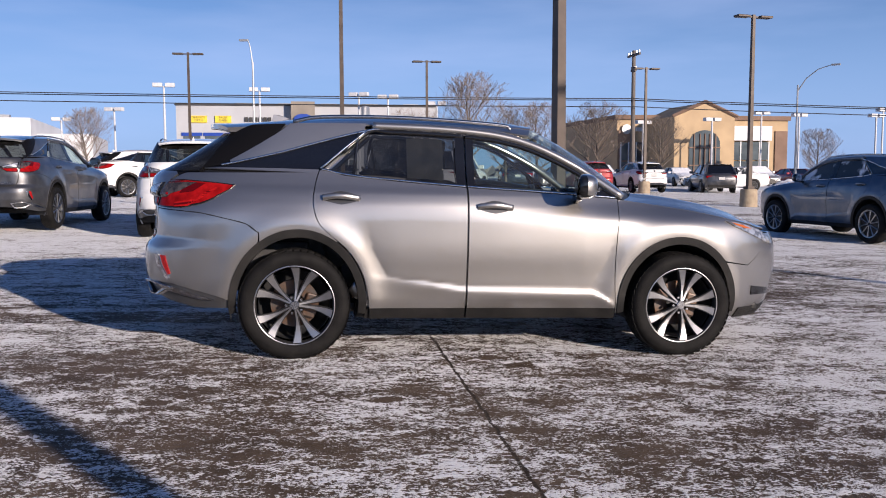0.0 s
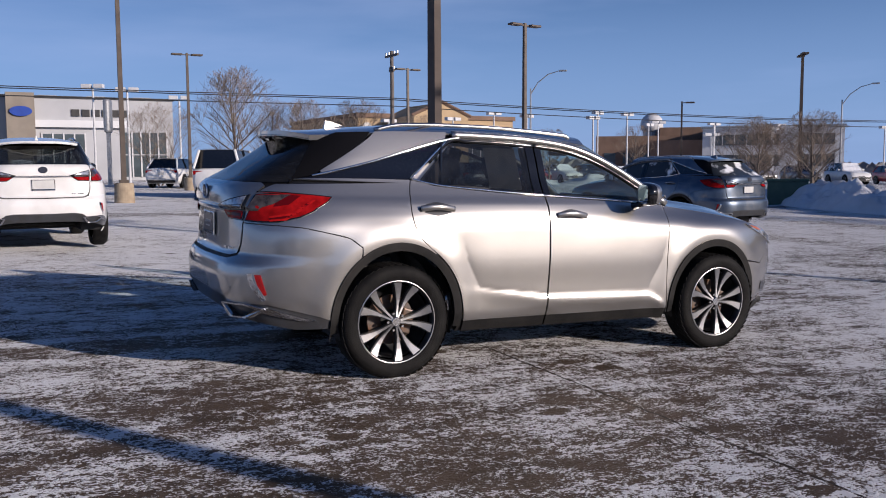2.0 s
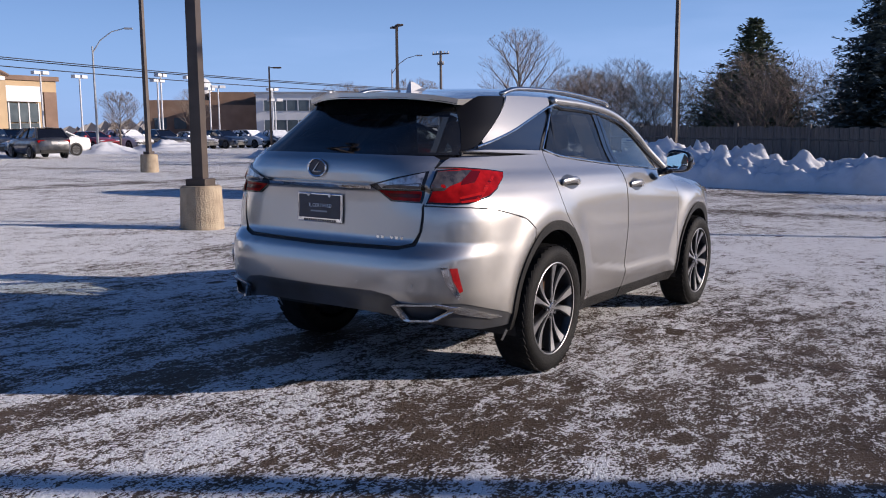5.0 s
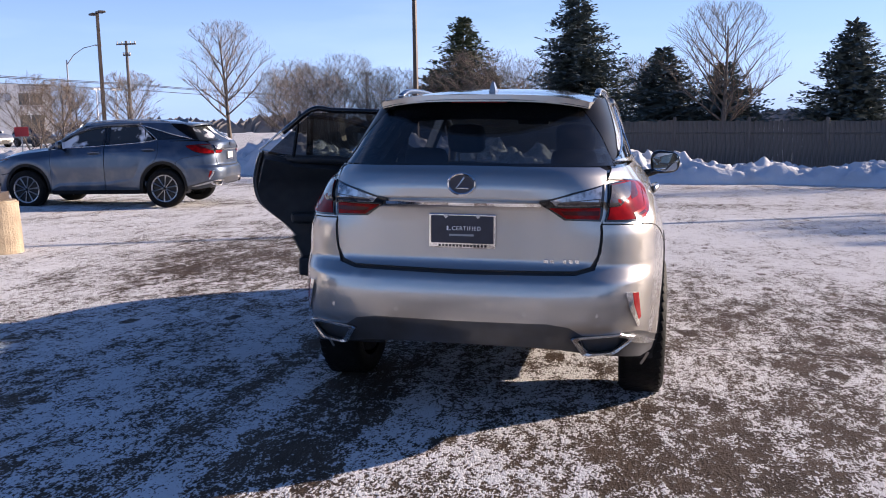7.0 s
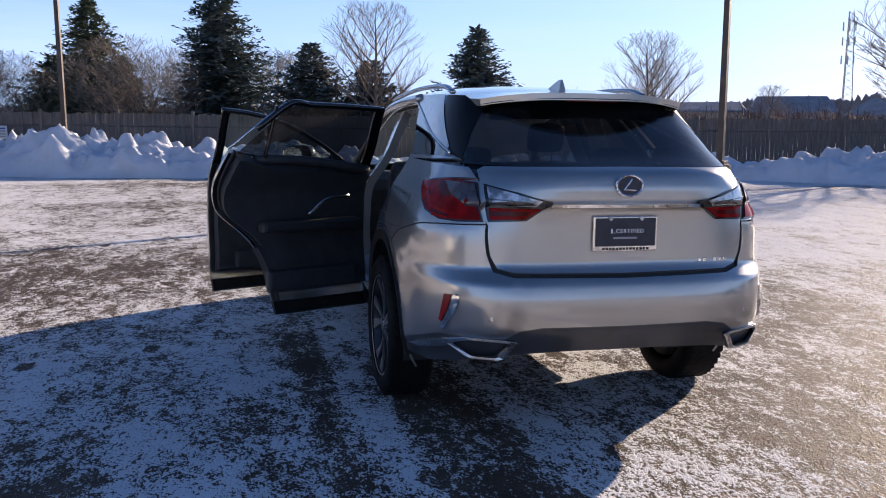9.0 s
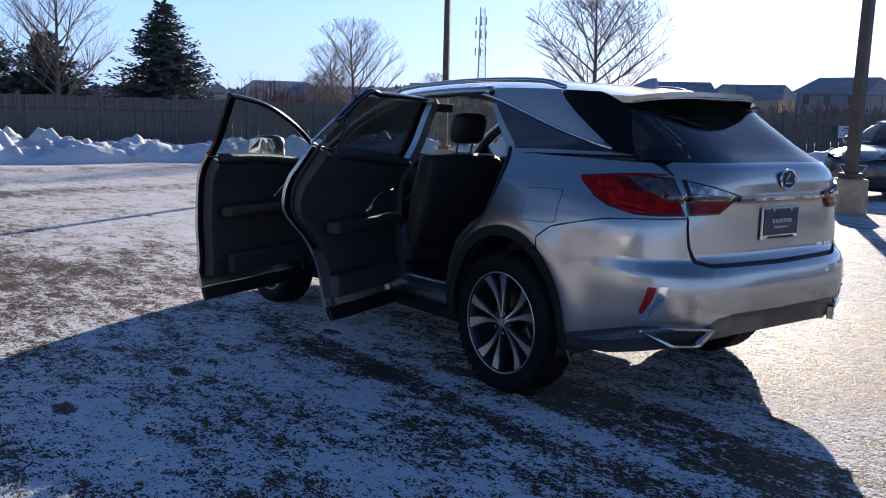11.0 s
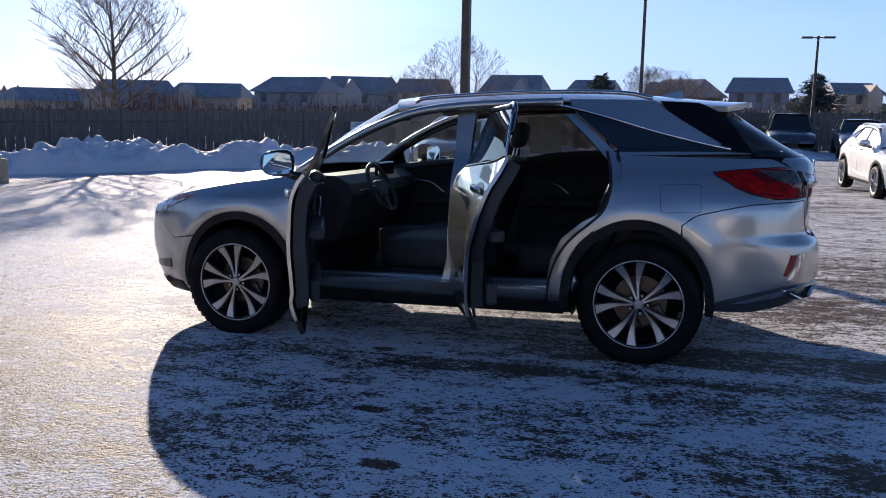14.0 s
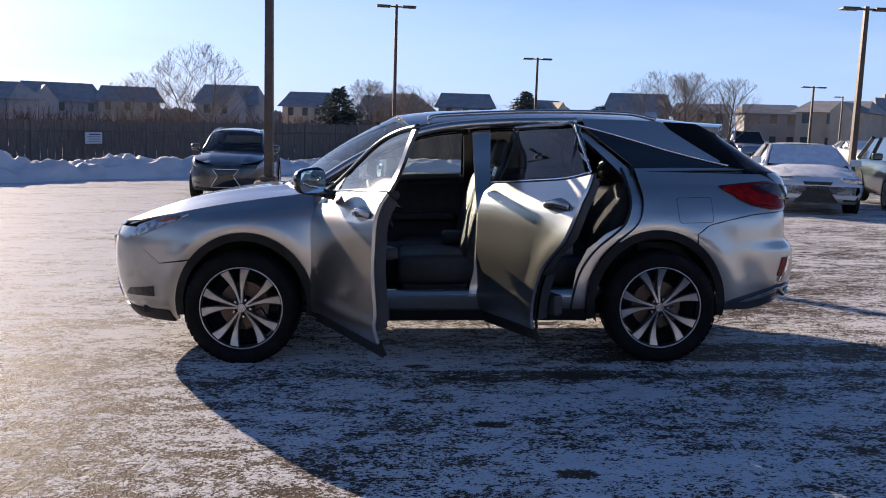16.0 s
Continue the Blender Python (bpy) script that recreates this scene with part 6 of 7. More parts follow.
sign_bars(tan, -7.9, -6.6, -0.1, 5.1, 5.5, 5, M_WHITE_METAL)

wh = thing("warehouse", "long white windowless warehouse in the distance", "building", pose(-27.5, 80, 0.4, 0, 0, 8))
block("wall", (-14, 0, -0.6), (1.2, 25, 6.0), M_WALL_WHITE, wh)
block("low_wing", (1.2, 4, -0.6), (6.2, 25, 4.7), M_WALL_WHITE, wh)
for k in range(3):
    block("roof_vent", (-10 + k * 4, 4, 6.0), (-9.2 + k * 4, 5, 6.5), M_GALV, wh)

office = thing("office_building", "low brown brick building topped by a white radar dome", "building", pose(73.5, 97.0, 0.3, 0, 0, -39))
block("wall", (0, 0, -0.6), (17, 20, 5.3), M_WALL_BROWN, office)
block("tall_wing", (9, 4, 5.3), (16, 16, 6.6), M_WALL_BROWN, office)
bm = bmesh.new()
bmesh.ops.create_icosphere(bm, subdivisions=4, radius=1.7, matrix=Matrix.Translation((8.0, 10.0, 7.3)))
part("radar_dome", bm, M_WHITE_METAL, office, "smooth white radar dome", smooth=True)
bm = bmesh.new()
tube(bm, [(8, 10, 5.2), (8, 10, 6.4)], 1.3, 20)
part("dome_base", bm, M_GALV, office)
for k in range(6):
    block("window", (1.2 + k * 2.6, -0.08, 1.4), (2.8 + k * 2.6, 0.02, 2.9), M_PANE, office)

modern = thing("office_building", "white two-storey modern building with bands of windows", "building", pose(79.5, 82.0, 0.2, 0, 0, -48))
block("wall", (0, 0, -0.6), (17, 18, 6.0), M_WALL_WHITE, modern)
for z0, z1 in ((1.0, 2.6), (3.7, 5.2)):
    glazing(modern, 1.0, 16, -0.05, z0, z1, 10, 1)
block("roof_edge", (-0.2, -0.3, 6.0), (17.2, 18.2, 6.25), M_GALV, modern)
block("brick_wing", (-7, 2, -0.6), (0, 16, 4.6), M_WALL_BROWN, modern)
pylon = thing("sign_pylon", "tall white sign pylon with a plain grey emblem", "sign", pose(71.5, 60.5, 0.0, 0, 0, -50))
block("slab", (-1.1, -0.25, -0.3), (1.1, 0.25, 5.6), M_WALL_WHITE, pylon)
bm = bmesh.new()
oval(bm, 0, 0, 0.5, 0.42, 0.06, 0)
bm.transform(Matrix.Translation((0, -0.3, 4.3)) @ Matrix.Rotation(radians(90), 4, "Z"))
part("emblem_ring", bm, M_GALV, pylon)
pylon = thing("sign_pylon", "slim grey and white sign pylon by the road", "sign", pose(2.6, 50, 0.3, 0, 0, 70))
block("slab", (-0.42, -0.2, 3.2), (0.42, 0.2, 5.2), M_GALV, pylon, bevel=0.15)
block("post_shaft", (-0.14, -0.10, -0.4), (0.14, 0.10, 3.3), M_GALV, pylon)


def house(x, y, w, d, h, ridge, turn, wall, front_gable):
    """A two-storey suburban house with a pitched roof."""
    ho = thing("house", "two-storey suburban house with a dark shingle roof, hazy behind the fence", "house", on_ground(x, y, turn), "houses behind the fence")
    block("wall", (-w / 2, -d / 2, -0.6), (w / 2, d / 2, h), wall, ho)
    bm = bmesh.new()
    e = 0.5
    A = [bm.verts.new(p) for p in ((-w / 2 - e, -d / 2 - e, h - 0.15), (w / 2 + e, -d / 2 - e, h - 0.15), (w / 2 + e, d / 2 + e, h - 0.15), (-w / 2 - e, d / 2 + e, h - 0.15))]
    hip = 0.12 * w
    B = [bm.verts.new((-w / 2 + hip - e, 0, ridge)), bm.verts.new((w / 2 - hip + e, 0, ridge))]
    for f in ((A[0], A[1], B[1], B[0]), (A[2], A[3], B[0], B[1]), (A[1], A[2], B[1]), (A[3], A[0], B[0]), (A[3], A[2], A[1], A[0])):
        bm.faces.new(f)
    part("roof", bm, M_ROOF, ho)
    if front_gable:
        bm = bmesh.new()
        g = w * 0.30
        cx = w * random.choice((-0.22, 0.22))
        F = [bm.verts.new(p) for p in ((cx - g / 2, d / 2 + 1.2, 0), (cx + g / 2, d / 2 + 1.2, 0), (cx + g / 2, d / 2 + 1.2, h), (cx, d / 2 + 1.2, h + (ridge - h) * 0.8), (cx - g / 2, d / 2 + 1.2, h))]
        Bk = [bm.verts.new((v.co.x, -0.5, v.co.z)) for v in F]
        bm.faces.new(F), bm.faces.new(Bk[::-1])
        for k in range(5):
            bm.faces.new((F[k], Bk[k], Bk[(k + 1) % 5], F[(k + 1) % 5]))
        bmesh.ops.recalc_face_normals(bm, faces=bm.faces)
        part("gable_wing", bm, wall, ho)
    if w > 9.2:
        block("chimney", (w * 0.28, -0.35, ridge - 1.2), (w * 0.28 + 0.6, 0.25, ridge + 0.35), M_WALL_GREY, ho)
    for k in range(3):
        for z in ((0.6, h - 1.15) if h > 2.9 else (0.6,)):
            xx = -w / 2 + (k + 0.5) * w / 3 + 0.2 * math.sin(k * 5 + x)
            win = block("window", (xx - 0.32, d / 2, z), (xx + 0.32, d / 2 + 0.06, z + 0.9), M_PANE, ho)
            block("window_frame", (xx - 0.37, d / 2 - 0.01, z - 0.05), (xx + 0.37, d / 2 + 0.03, z + 0.95), wall, win)


random.seed(11)
walls = [M_WALL_GREY, M_WALL_BEIGE, M_WALL_DARK, M_WALL_GREY, M_WALL_BEIGE]
for k, az in enumerate((-28, -33.5, -38.5, -44, -49, -53.5, -58, -63.5, -67.5, -71.5, -77.5, -82.5, -88, -92.5, -97.5, -103.5, -107.5, -111.5, -115.5, -119.5)):
    dist = 98 + random.uniform(-6, 14) - (8 if az < -100 else 0)
    w = random.uniform(5.0, 9.5)
    lift = 0.5 if az < -60 else (-0.1 if az < -50 else -1.1)
    x, y = -1 + dist * math.cos(radians(az)), 5 + dist * math.sin(radians(az))
    house(x, y, w, random.uniform(5, 7), 3.2 + lift + random.uniform(-0.3, 0.3), 4.7 + lift + random.uniform(-0.6, 0.5), az + 90 + random.choice((-35, -15, 0, 10, 25, 70)), walls[k % 5] if az > -100 else walls[(1, 4, 0)[k % 3]], k % 2 == 0)


# ---- fence and snow banks ----
FENCE = [(26.2, 12.5), (25.0, -7.0), (23.2, -15.0), (13.2, -28.6), (3.0, -36.0), (-14.0, -42.0)]
fence = thing("fence", "tall weathered grey board fence with close upright pickets", "fence")
boards = []
posts = []
for (xa, ya), (xb, yb) in zip(FENCE, FENCE[1:]):
    length = math.hypot(xb - xa, yb - ya)
    turn = math.degrees(math.atan2(yb - ya, xb - xa))
    k = 0.0
    while k < length:
        boards.append((xa + (xb - xa) * k / length, ya + (yb - ya) * k / length, turn))
        k += 0.152
    k = 0.0
    while k < length:
        posts.append((xa + (xb - xa) * k / length, ya + (yb - ya) * k / length, turn))
        k += 2.44
    n = math.ceil(length / 2.44)
    for i in range(n):
        x0, y0, x1, y1 = (xa + (xb - xa) * i / n, ya + (yb - ya) * i / n, xa + (xb - xa) * (i + 1) / n, ya + (yb - ya) * (i + 1) / n)
        for z in (0.35, 1.45):
            bm = bmesh.new()
            tube(bm, [(x0, y0, ground_z(x0, y0) + z), (x1, y1, ground_z(x1, y1) + z)], 0.045, 4)
            part("fence_rail", bm, M_WOOD, fence)
random.seed(3)
bm = bmesh.new()
box(bm, (-0.0735, -0.012, 0.04), (0.0735, 0.012, 1.86))
for v in bm.verts:
    if v.co.z > 1:
        v.co.x *= 0.97
board_me = bpy.data.meshes.new("picket")
bm.to_mesh(board_me)
bm.free()
board_me.materials.append(M_WOOD)
rest = bmesh.new()
near = 0
for i, (x, y, turn) in enumerate(boards):
    lift = random.uniform(-0.03, 0.03)
    m = on_ground(x, y, turn, lift) @ Matrix.Translation((0, 0.014 if i % 2 else -0.014, 0))
    if -11 < y < 7 and near < 230:
        ob = new("picket", board_me)
        ob.parent, ob.matrix_basis = fence, m
        near += 1
    else:
        rest.from_mesh(board_me)
        rest.verts.ensure_lookup_table()
        bmesh.ops.transform(rest, matrix=m, verts=rest.verts[-8:])
ob = part("far_boarding", rest, M_WOOD, fence)
tagged(ob, kind="stuff")
for x, y, turn in posts:
    bm = bmesh.new()
    box(bm, (-0.055, -0.055, -0.1), (0.055, 0.055, 1.98), 0.01)
    ob = part("fence_post", bm, M_WOOD, fence)
    ob.matrix_basis = on_ground(x, y, turn)
for x, y, turn in ((12.9, -28.35, 57), (25.75, 9.0, 93)):
    s_ = thing("notice_board", "small white printed notice fixed to the fence", "sign", on_ground(x, y, turn, 0))
    block("board", (-0.38, 0.14, 0.98), (0.38, 0.17, 1.42), M_WALL_WHITE, s_)
    for k in range(4):
        block("print_bar", (-0.32, 0.171, 1.04 + k * 0.09), (0.30 - 0.1 * (k % 2), 0.176, 1.085 + k * 0.09), M_BLUE if k == 3 else M_GREY_PRINT, s_)

BANK = smooth_line([(31.0, 34.0), (26.0, 24.0), (23.2, 16.0), (21.6, 9.5), (20.8, 4.0), (20.8, -2.0), (20.6, -8.0), (18.0, -13.6), (13.6, -18.6), (8.6, -23.2), (2.0, -28.2), (-8, -33)], 60)
bank_h = spl((0, 0.9), (0.12, 0.75), (0.22, 1.45), (0.30, 1.65), (0.42, 1.32), (0.52, 0.85), (0.60, 0.95), (0.70, 1.05), (0.80, 0.85), (0.90, 0.7), (1.0, 0.5))
rows_ = []
for i, (x, y) in enumerate(BANK):
    a, b = BANK[max(i - 1, 0)], BANK[min(i + 1, len(BANK) - 1)]
    d = Vector((b[0] - a[0], b[1] - a[1])).normalized()
    n_ = Vector((-d.y, d.x))           # away from the lot
    t = i / (len(BANK) - 1)
    row = []
    for j in range(49):
        q = j / 48
        off = -0.25 + 0.7 * noise.noise((x * 0.35, y * 0.35, 3.1)) * (1 - q) + 3.3 * q
        px, py = x + n_.x * off, y + n_.y * off
        rise = math.sin(math.pi * min(1, q * 1.02) ** 0.8) ** 0.7 if q < 0.975 else 0
        big = 0.62 + 0.5 * noise.noise((px * 0.55, py * 0.55, 0.3))
        lump = max(0.2, big) + 0.55 * abs(noise.noise((px * 1.2, py * 1.2, 5))) + 0.34 * abs(noise.noise((px * 2.7, py * 2.7, 9))) + 0.16 * abs(noise.noise((px * 6.1, py * 6.1, 2)))
        row.append((px, py, ground_z(px, py) - 0.04 + 0.82 * bank_h(t) * rise * lump))
    rows_.append(row)
bm = rows_mesh(rows_)
bmesh.ops.recalc_face_normals(bm, faces=bm.faces)
tagged(part("snow_bank", bm, M_SNOW, smooth=True), "ploughed bank of lumpy old snow along the edge of the lot", "snow bank", kind="stuff")


def snow_pile(x, y, r, h, seed):
    rows2 = []
    for i in range(15):
        q = i / 14
        rows2.append([])
        for k in range(33):
            a = k * math.tau / 32
            rr = r * q * (1 + 0.25 * noise.noise((math.cos(a) * 1.3 + seed, math.sin(a) * 1.3, 0)))
            px, py = x + rr * math.cos(a) * 1.5, y + rr * math.sin(a)
            z = ground_z(px, py) - 0.02 + h * (0.5 + 0.5 * math.cos(math.pi * q)) * (0.75 + 0.6 * noise.noise((px * 1.1, py * 1.1, seed)) + 0.25 * noise.noise((px * 3.5, py * 3.5, seed)))
            rows2[-1].append((px, py, max(z, ground_z(px, py) - 0.05)))
    bm = rows_mesh(rows2)
    bmesh.ops.remove_doubles(bm, verts=bm.verts, dist=0.0005)
    bmesh.ops.recalc_face_normals(bm, faces=bm.faces)
    tagged(part("snow_mound", bm, M_SNOW, smooth=True), "low heap of ploughed snow on the lot", "snow mound")


for k, (x, y, r, h) in enumerate(((24.0, 43.5, 1.6, 0.6), (30, 46, 2.2, 0.8), (27.0, 19.5, 2.6, 1.2), (13.5, 45, 1.4, 0.4), (3.4, 7.5, 0.5, 0.10), (40, 52, 3, 0.8))):
    snow_pile(x, y, r, h, k * 7.3)


# ---- trees ----
def bare_tree(x, y, h, spread, seed, stems=1, label="bare grey deciduous tree with fine winter twigs"):
    """A leafless tree: tapered trunk, limbs, and a haze of twigs, one metre high before scaling."""
    rnd = random.Random(seed)
    tr = thing("bare_tree", label, "tree", on_ground(x, y), "bare winter trees")
    wood, fine_ = bmesh.new(), bmesh.new()

    single = stems == 1
    mid, rx, rz = Vector((0, 0, h * (0.62 if single else 0.54))), h * (0.26 + 0.16 * spread) * (1.0 if single else 1.25), h * (0.40 if single else 0.47)

    def room(p, d):
        """How far it is from p along d to the outline of the crown, an upright oval."""
        q, e = Vector(((p.x - mid.x) / rx, (p.y - mid.y) / rx, (p.z - mid.z) / rz)), Vector((d.x / rx, d.y / rx, d.z / rz))
        a, b, c = e.dot(e), q.dot(e), q.dot(q) - 1
        return max(0.0, (-b + math.sqrt(max(0.0, b * b - a * c))) / a)

    def grow(p, d, length, r, level):
        n = (6, 5, 4, 2)[level]
        pts, q, dd = [p], p, d
        for i in range(n):
            lift = (0.0, 0.07, 0.06, 0.03)[level]
            dd = (dd + Vector((rnd.uniform(-1, 1), rnd.uniform(-1, 1), rnd.uniform(-0.5, 0.5))) * (0.05 + 0.07 * level) + Vector((0, 0, lift))).normalized()
            q = q + dd * length / n
            pts.append(q)
        rad = [max(r * (1 - (0.8 if level < 2 else 0.6) * i / n), 0.0040) for i in range(n + 1)]
        tube(wood if level < 2 else fine_, pts, rad, (8, 5, 3, 3)[level], level < 1)
        if level == 3:
            return
        kids = ((20, 11, 6) if single else (11, 10, 6))[level]
        for k in range(kids):
            f = (0.27 if single else 0.14) + (0.97 - (0.27 if single else 0.14)) * (k + rnd.random()) / kids if level == 0 else rnd.uniform(0.16, 1.0)
            i = min(int(f * n), n - 1)
            base = pts[i].lerp(pts[i + 1], f * n - i)
            a = k * 2.4 + rnd.uniform(-0.5, 0.5)
            side = Vector((math.cos(a), math.sin(a), 0))
            rise = (0.16 + 0.95 * f, 0.45, 0.30)[level]
            out = (dd * (0.10, 0.75, 0.8)[level] + side * (0.75 + 0.2 * spread) * (1.0, 0.8, 0.8)[level] + Vector((0, 0, rise * (1.0, 0.35, 0.25)[level]))).normalized()
            free = room(base, out)
            reach = free * rnd.uniform(0.78, 1.02) if level == 0 else min(free * rnd.uniform(0.75, 1.05), length * rnd.uniform(0.35, 0.62))
            if reach > 0.05:
                grow(base, out, reach, max(rad[i] * (0.50, 0.48, 0.5)[level], 0.0045), level + 1)

    for k in range(stems):
        a = k * math.tau / max(stems, 1) + rnd.uniform(0, 1)
        tilt = (0.38 if stems > 1 else 0.02) * spread
        grow(Vector((0.06 * math.cos(a), 0.06 * math.sin(a), -0.1)), Vector((tilt * math.cos(a), tilt * math.sin(a), 1)).normalized(), h * (0.86 if stems == 1 else 0.72), h * (0.020 if stems == 1 else 0.012), 0)
    part("trunk", wood, M_BARK, tr, smooth=True)
    part("crown", fine_, M_TWIG, tr)
    return tr


def conifer(x, y, h, r, seed, material=None, ragged=0.25, label="dense dark green spruce tree reaching to the ground"):
    """A spruce: trunk and whorls of drooping branches set with short needle sprays."""
    rnd = random.Random(seed)
    tr = thing("conifer", label, "tree", on_ground(x, y), "evergreens behind the fence")
    bm = bmesh.new()
    tube(bm, [(0, 0, -0.1), (0, 0, h * 0.5), (0, 0, h * 0.97)], [h * 0.022, h * 0.014, 0.01], 7)
    part("trunk", bm, M_BARK, tr)
    bm = bmesh.new()
    levels = int(h * 9)
    for i in range(levels):
        f = i / levels
        z_mid = h * (0.04 + 0.95 * f)
        reach = 1.40 * r * (1 - f) ** 0.78 * min(1.0, 0.72 + 2.2 * f) + 0.06
        for k in range(int(9 + 11 * (1 - f))):
            a = rnd.uniform(0, math.tau)
            z = z_mid + rnd.uniform(-0.18, 0.18) * min(1.0, 2 * (1 - f))
            ln = reach * rnd.uniform(1 - ragged * 1.6, 1 + ragged)
            droop = rnd.uniform(-0.12, 0.34)
            steps = max(3, int(ln / 0.16))
            for s_ in range(1, steps + 1):
                t = s_ / steps
                c = Vector((math.cos(a) * ln * t, math.sin(a) * ln * t, z - droop * ln * t + 0.12 * ln * t * t))
                size = (0.13 + 0.10 * (1 - t)) * rnd.uniform(0.7, 1.4)
                for side in (-1, 1):
                    b = a + side * rnd.uniform(0.5, 1.2)
                    tip = c + Vector((math.cos(b), math.sin(b), rnd.uniform(-0.45, 0.55))) * size * 1.7
                    wv = Vector((-math.sin(b), math.cos(b), rnd.uniform(-0.6, 0.6))).normalized() * size * 0.42
                    mid = (c + tip) / 2
                    bm.faces.new([bm.verts.new(p) for p in (c, mid + wv, tip, mid - wv)])
    part("crown", bm, material or M_NEEDLE, tr)


conifer(36.5, 7.4, 6.9, 2.2, 1, M_NEEDLE2, 0.5, "ragged dark pine behind the fence")
conifer(35.5, 6.0, 4.4, 1.6, 2, M_NEEDLE2, 0.45, "ragged dark pine behind the fence")
conifer(38.5, 9.2, 4.6, 2.0, 8, M_NEEDLE2, 0.45, "ragged dark pine behind the fence")
conifer(34.8, 1.8, 7.9, 2.4, 3, None, 0.22)
conifer(31.9, -1.9, 4.9, 2.3, 4, None, 0.22)
conifer(31.0, -4.3, 4.2, 1.85, 5, None, 0.25)
conifer(32.8, -9.4, 5.9, 2.1, 6, None, 0.2)
conifer(4.3, -40.5, 3.8, 1.6, 7, None, 0.25, "dark rounded evergreen beside the far houses")
conifer(-7.5, -56, 4.4, 2.0, 9, None, 0.25, "dark rounded evergreen beside the far houses")
conifer(-13.5, -60, 3.6, 2.2, 10, None, 0.25, "dark rounded evergreen beside the far houses")
grown = {}
for x, y, h, sp_, seed, stems in ((44.5, 23.7, 8.0, 0.9, 21, 1), (43.5, 18.4, 5.2, 1.3, 22, 5), (33.5, 12.6, 5.0, 1.3, 23, 4), (36.0, 15.6, 5.0, 1.3, 24, 3), (34.0, 10.6, 4.4, 1.2, 55, 4), (26.0, 19.0, 3.8, 1.1, 56, 1), (26.6, 22.6, 3.6, 1.1, 25, 1), (29.5, 5.2, 4.8, 1.1, 26, 4),
                                   (28.3, -3.9, 6.3, 0.7, 27, 1), (37.5, 3.8, 5.0, 0.8, 28, 2), (41, -1, 5.2, 0.8, 29, 1), (42.4, -23.1, 5.3, 0.9, 30, 1), (40.0, -21.2, 3.6, 0.8, 31, 1), (20.5, -22.7, 7.0, 1.1, 32, 1), (47, -34, 4.0, 0.9, 33, 1), (24, -13.5, 5.0, 0.8, 45, 1),
                                   (10.6, -36.6, 5.6, 0.7, 34, 2), (4.2, -66, 5.4, 0.9, 35, 1), (0.8, -42.4, 4.2, 1.1, 36, 2), (-12.4, -40, 4.9, 0.7, 37, 2), (-14.4, -41, 4.9, 0.7, 38, 1), (-16.4, -40, 4.6, 0.8, 39, 1), (1, -58, 4.2, 0.9, 40, 1), (16, -45, 4.6, 0.9, 46, 2),
                                   (7.3, 37.6, 6.0, 0.7, 41, 1), (9.2, 38.5, 4.6, 0.8, 42, 1), (10.6, 37.5, 4.6, 0.7, 43, 1), (5.1, 47.6, 4.9, 1.1, 44, 2), (16.0, 43.6, 5.2, 0.7, 47, 1), (20.5, 45.0, 4.6, 0.8, 48, 1), (-17, 62, 5.5, 0.8, 49, 1), (34, 50, 4.2, 0.9, 50, 1),
                                   (60, 72, 6, 0.9, 51, 1), (32, 28.0, 4.2, 1.1, 52, 2), (36, 30, 4.0, 1.0, 53, 2), (40, 31, 4.2, 1.0, 54, 1)):
    kind_ = (min(stems, 3), seed % 3)
    if kind_ not in grown:
        grown[kind_] = (bare_tree(x, y, h, sp_, seed, (1, 1, 2, 4)[kind_[0]]), h)
    else:
        t0_, h0_ = grown[kind_]
        k_ = h / h0_
        copy_thing(t0_, on_ground(x, y, seed * 47 % 360) @ Matrix.Diagonal((k_ * (0.8 + 0.25 * sp_), k_ * (0.8 + 0.25 * sp_), k_, 1)))



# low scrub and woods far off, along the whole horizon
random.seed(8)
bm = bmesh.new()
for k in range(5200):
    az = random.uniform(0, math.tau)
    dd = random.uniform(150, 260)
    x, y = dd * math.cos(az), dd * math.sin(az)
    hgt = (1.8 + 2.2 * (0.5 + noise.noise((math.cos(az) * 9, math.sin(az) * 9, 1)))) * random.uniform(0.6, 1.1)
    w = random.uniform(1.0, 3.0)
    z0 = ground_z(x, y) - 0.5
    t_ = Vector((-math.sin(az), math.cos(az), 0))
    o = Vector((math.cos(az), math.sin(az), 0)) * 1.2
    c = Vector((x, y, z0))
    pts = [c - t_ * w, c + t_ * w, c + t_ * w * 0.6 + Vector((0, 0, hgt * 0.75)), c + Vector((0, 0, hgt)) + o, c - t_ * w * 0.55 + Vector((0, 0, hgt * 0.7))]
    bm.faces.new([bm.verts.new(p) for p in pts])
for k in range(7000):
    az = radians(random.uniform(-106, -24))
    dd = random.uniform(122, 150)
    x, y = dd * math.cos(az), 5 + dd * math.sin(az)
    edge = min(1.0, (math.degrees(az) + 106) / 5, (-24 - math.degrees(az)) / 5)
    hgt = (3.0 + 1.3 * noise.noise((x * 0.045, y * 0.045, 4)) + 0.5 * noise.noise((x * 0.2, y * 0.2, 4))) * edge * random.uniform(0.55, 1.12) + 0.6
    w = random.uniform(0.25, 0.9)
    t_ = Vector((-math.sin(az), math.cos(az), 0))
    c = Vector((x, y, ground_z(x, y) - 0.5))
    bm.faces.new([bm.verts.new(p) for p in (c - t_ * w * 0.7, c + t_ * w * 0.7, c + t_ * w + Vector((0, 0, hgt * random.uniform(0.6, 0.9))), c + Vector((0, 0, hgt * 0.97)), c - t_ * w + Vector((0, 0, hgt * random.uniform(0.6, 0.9))))])
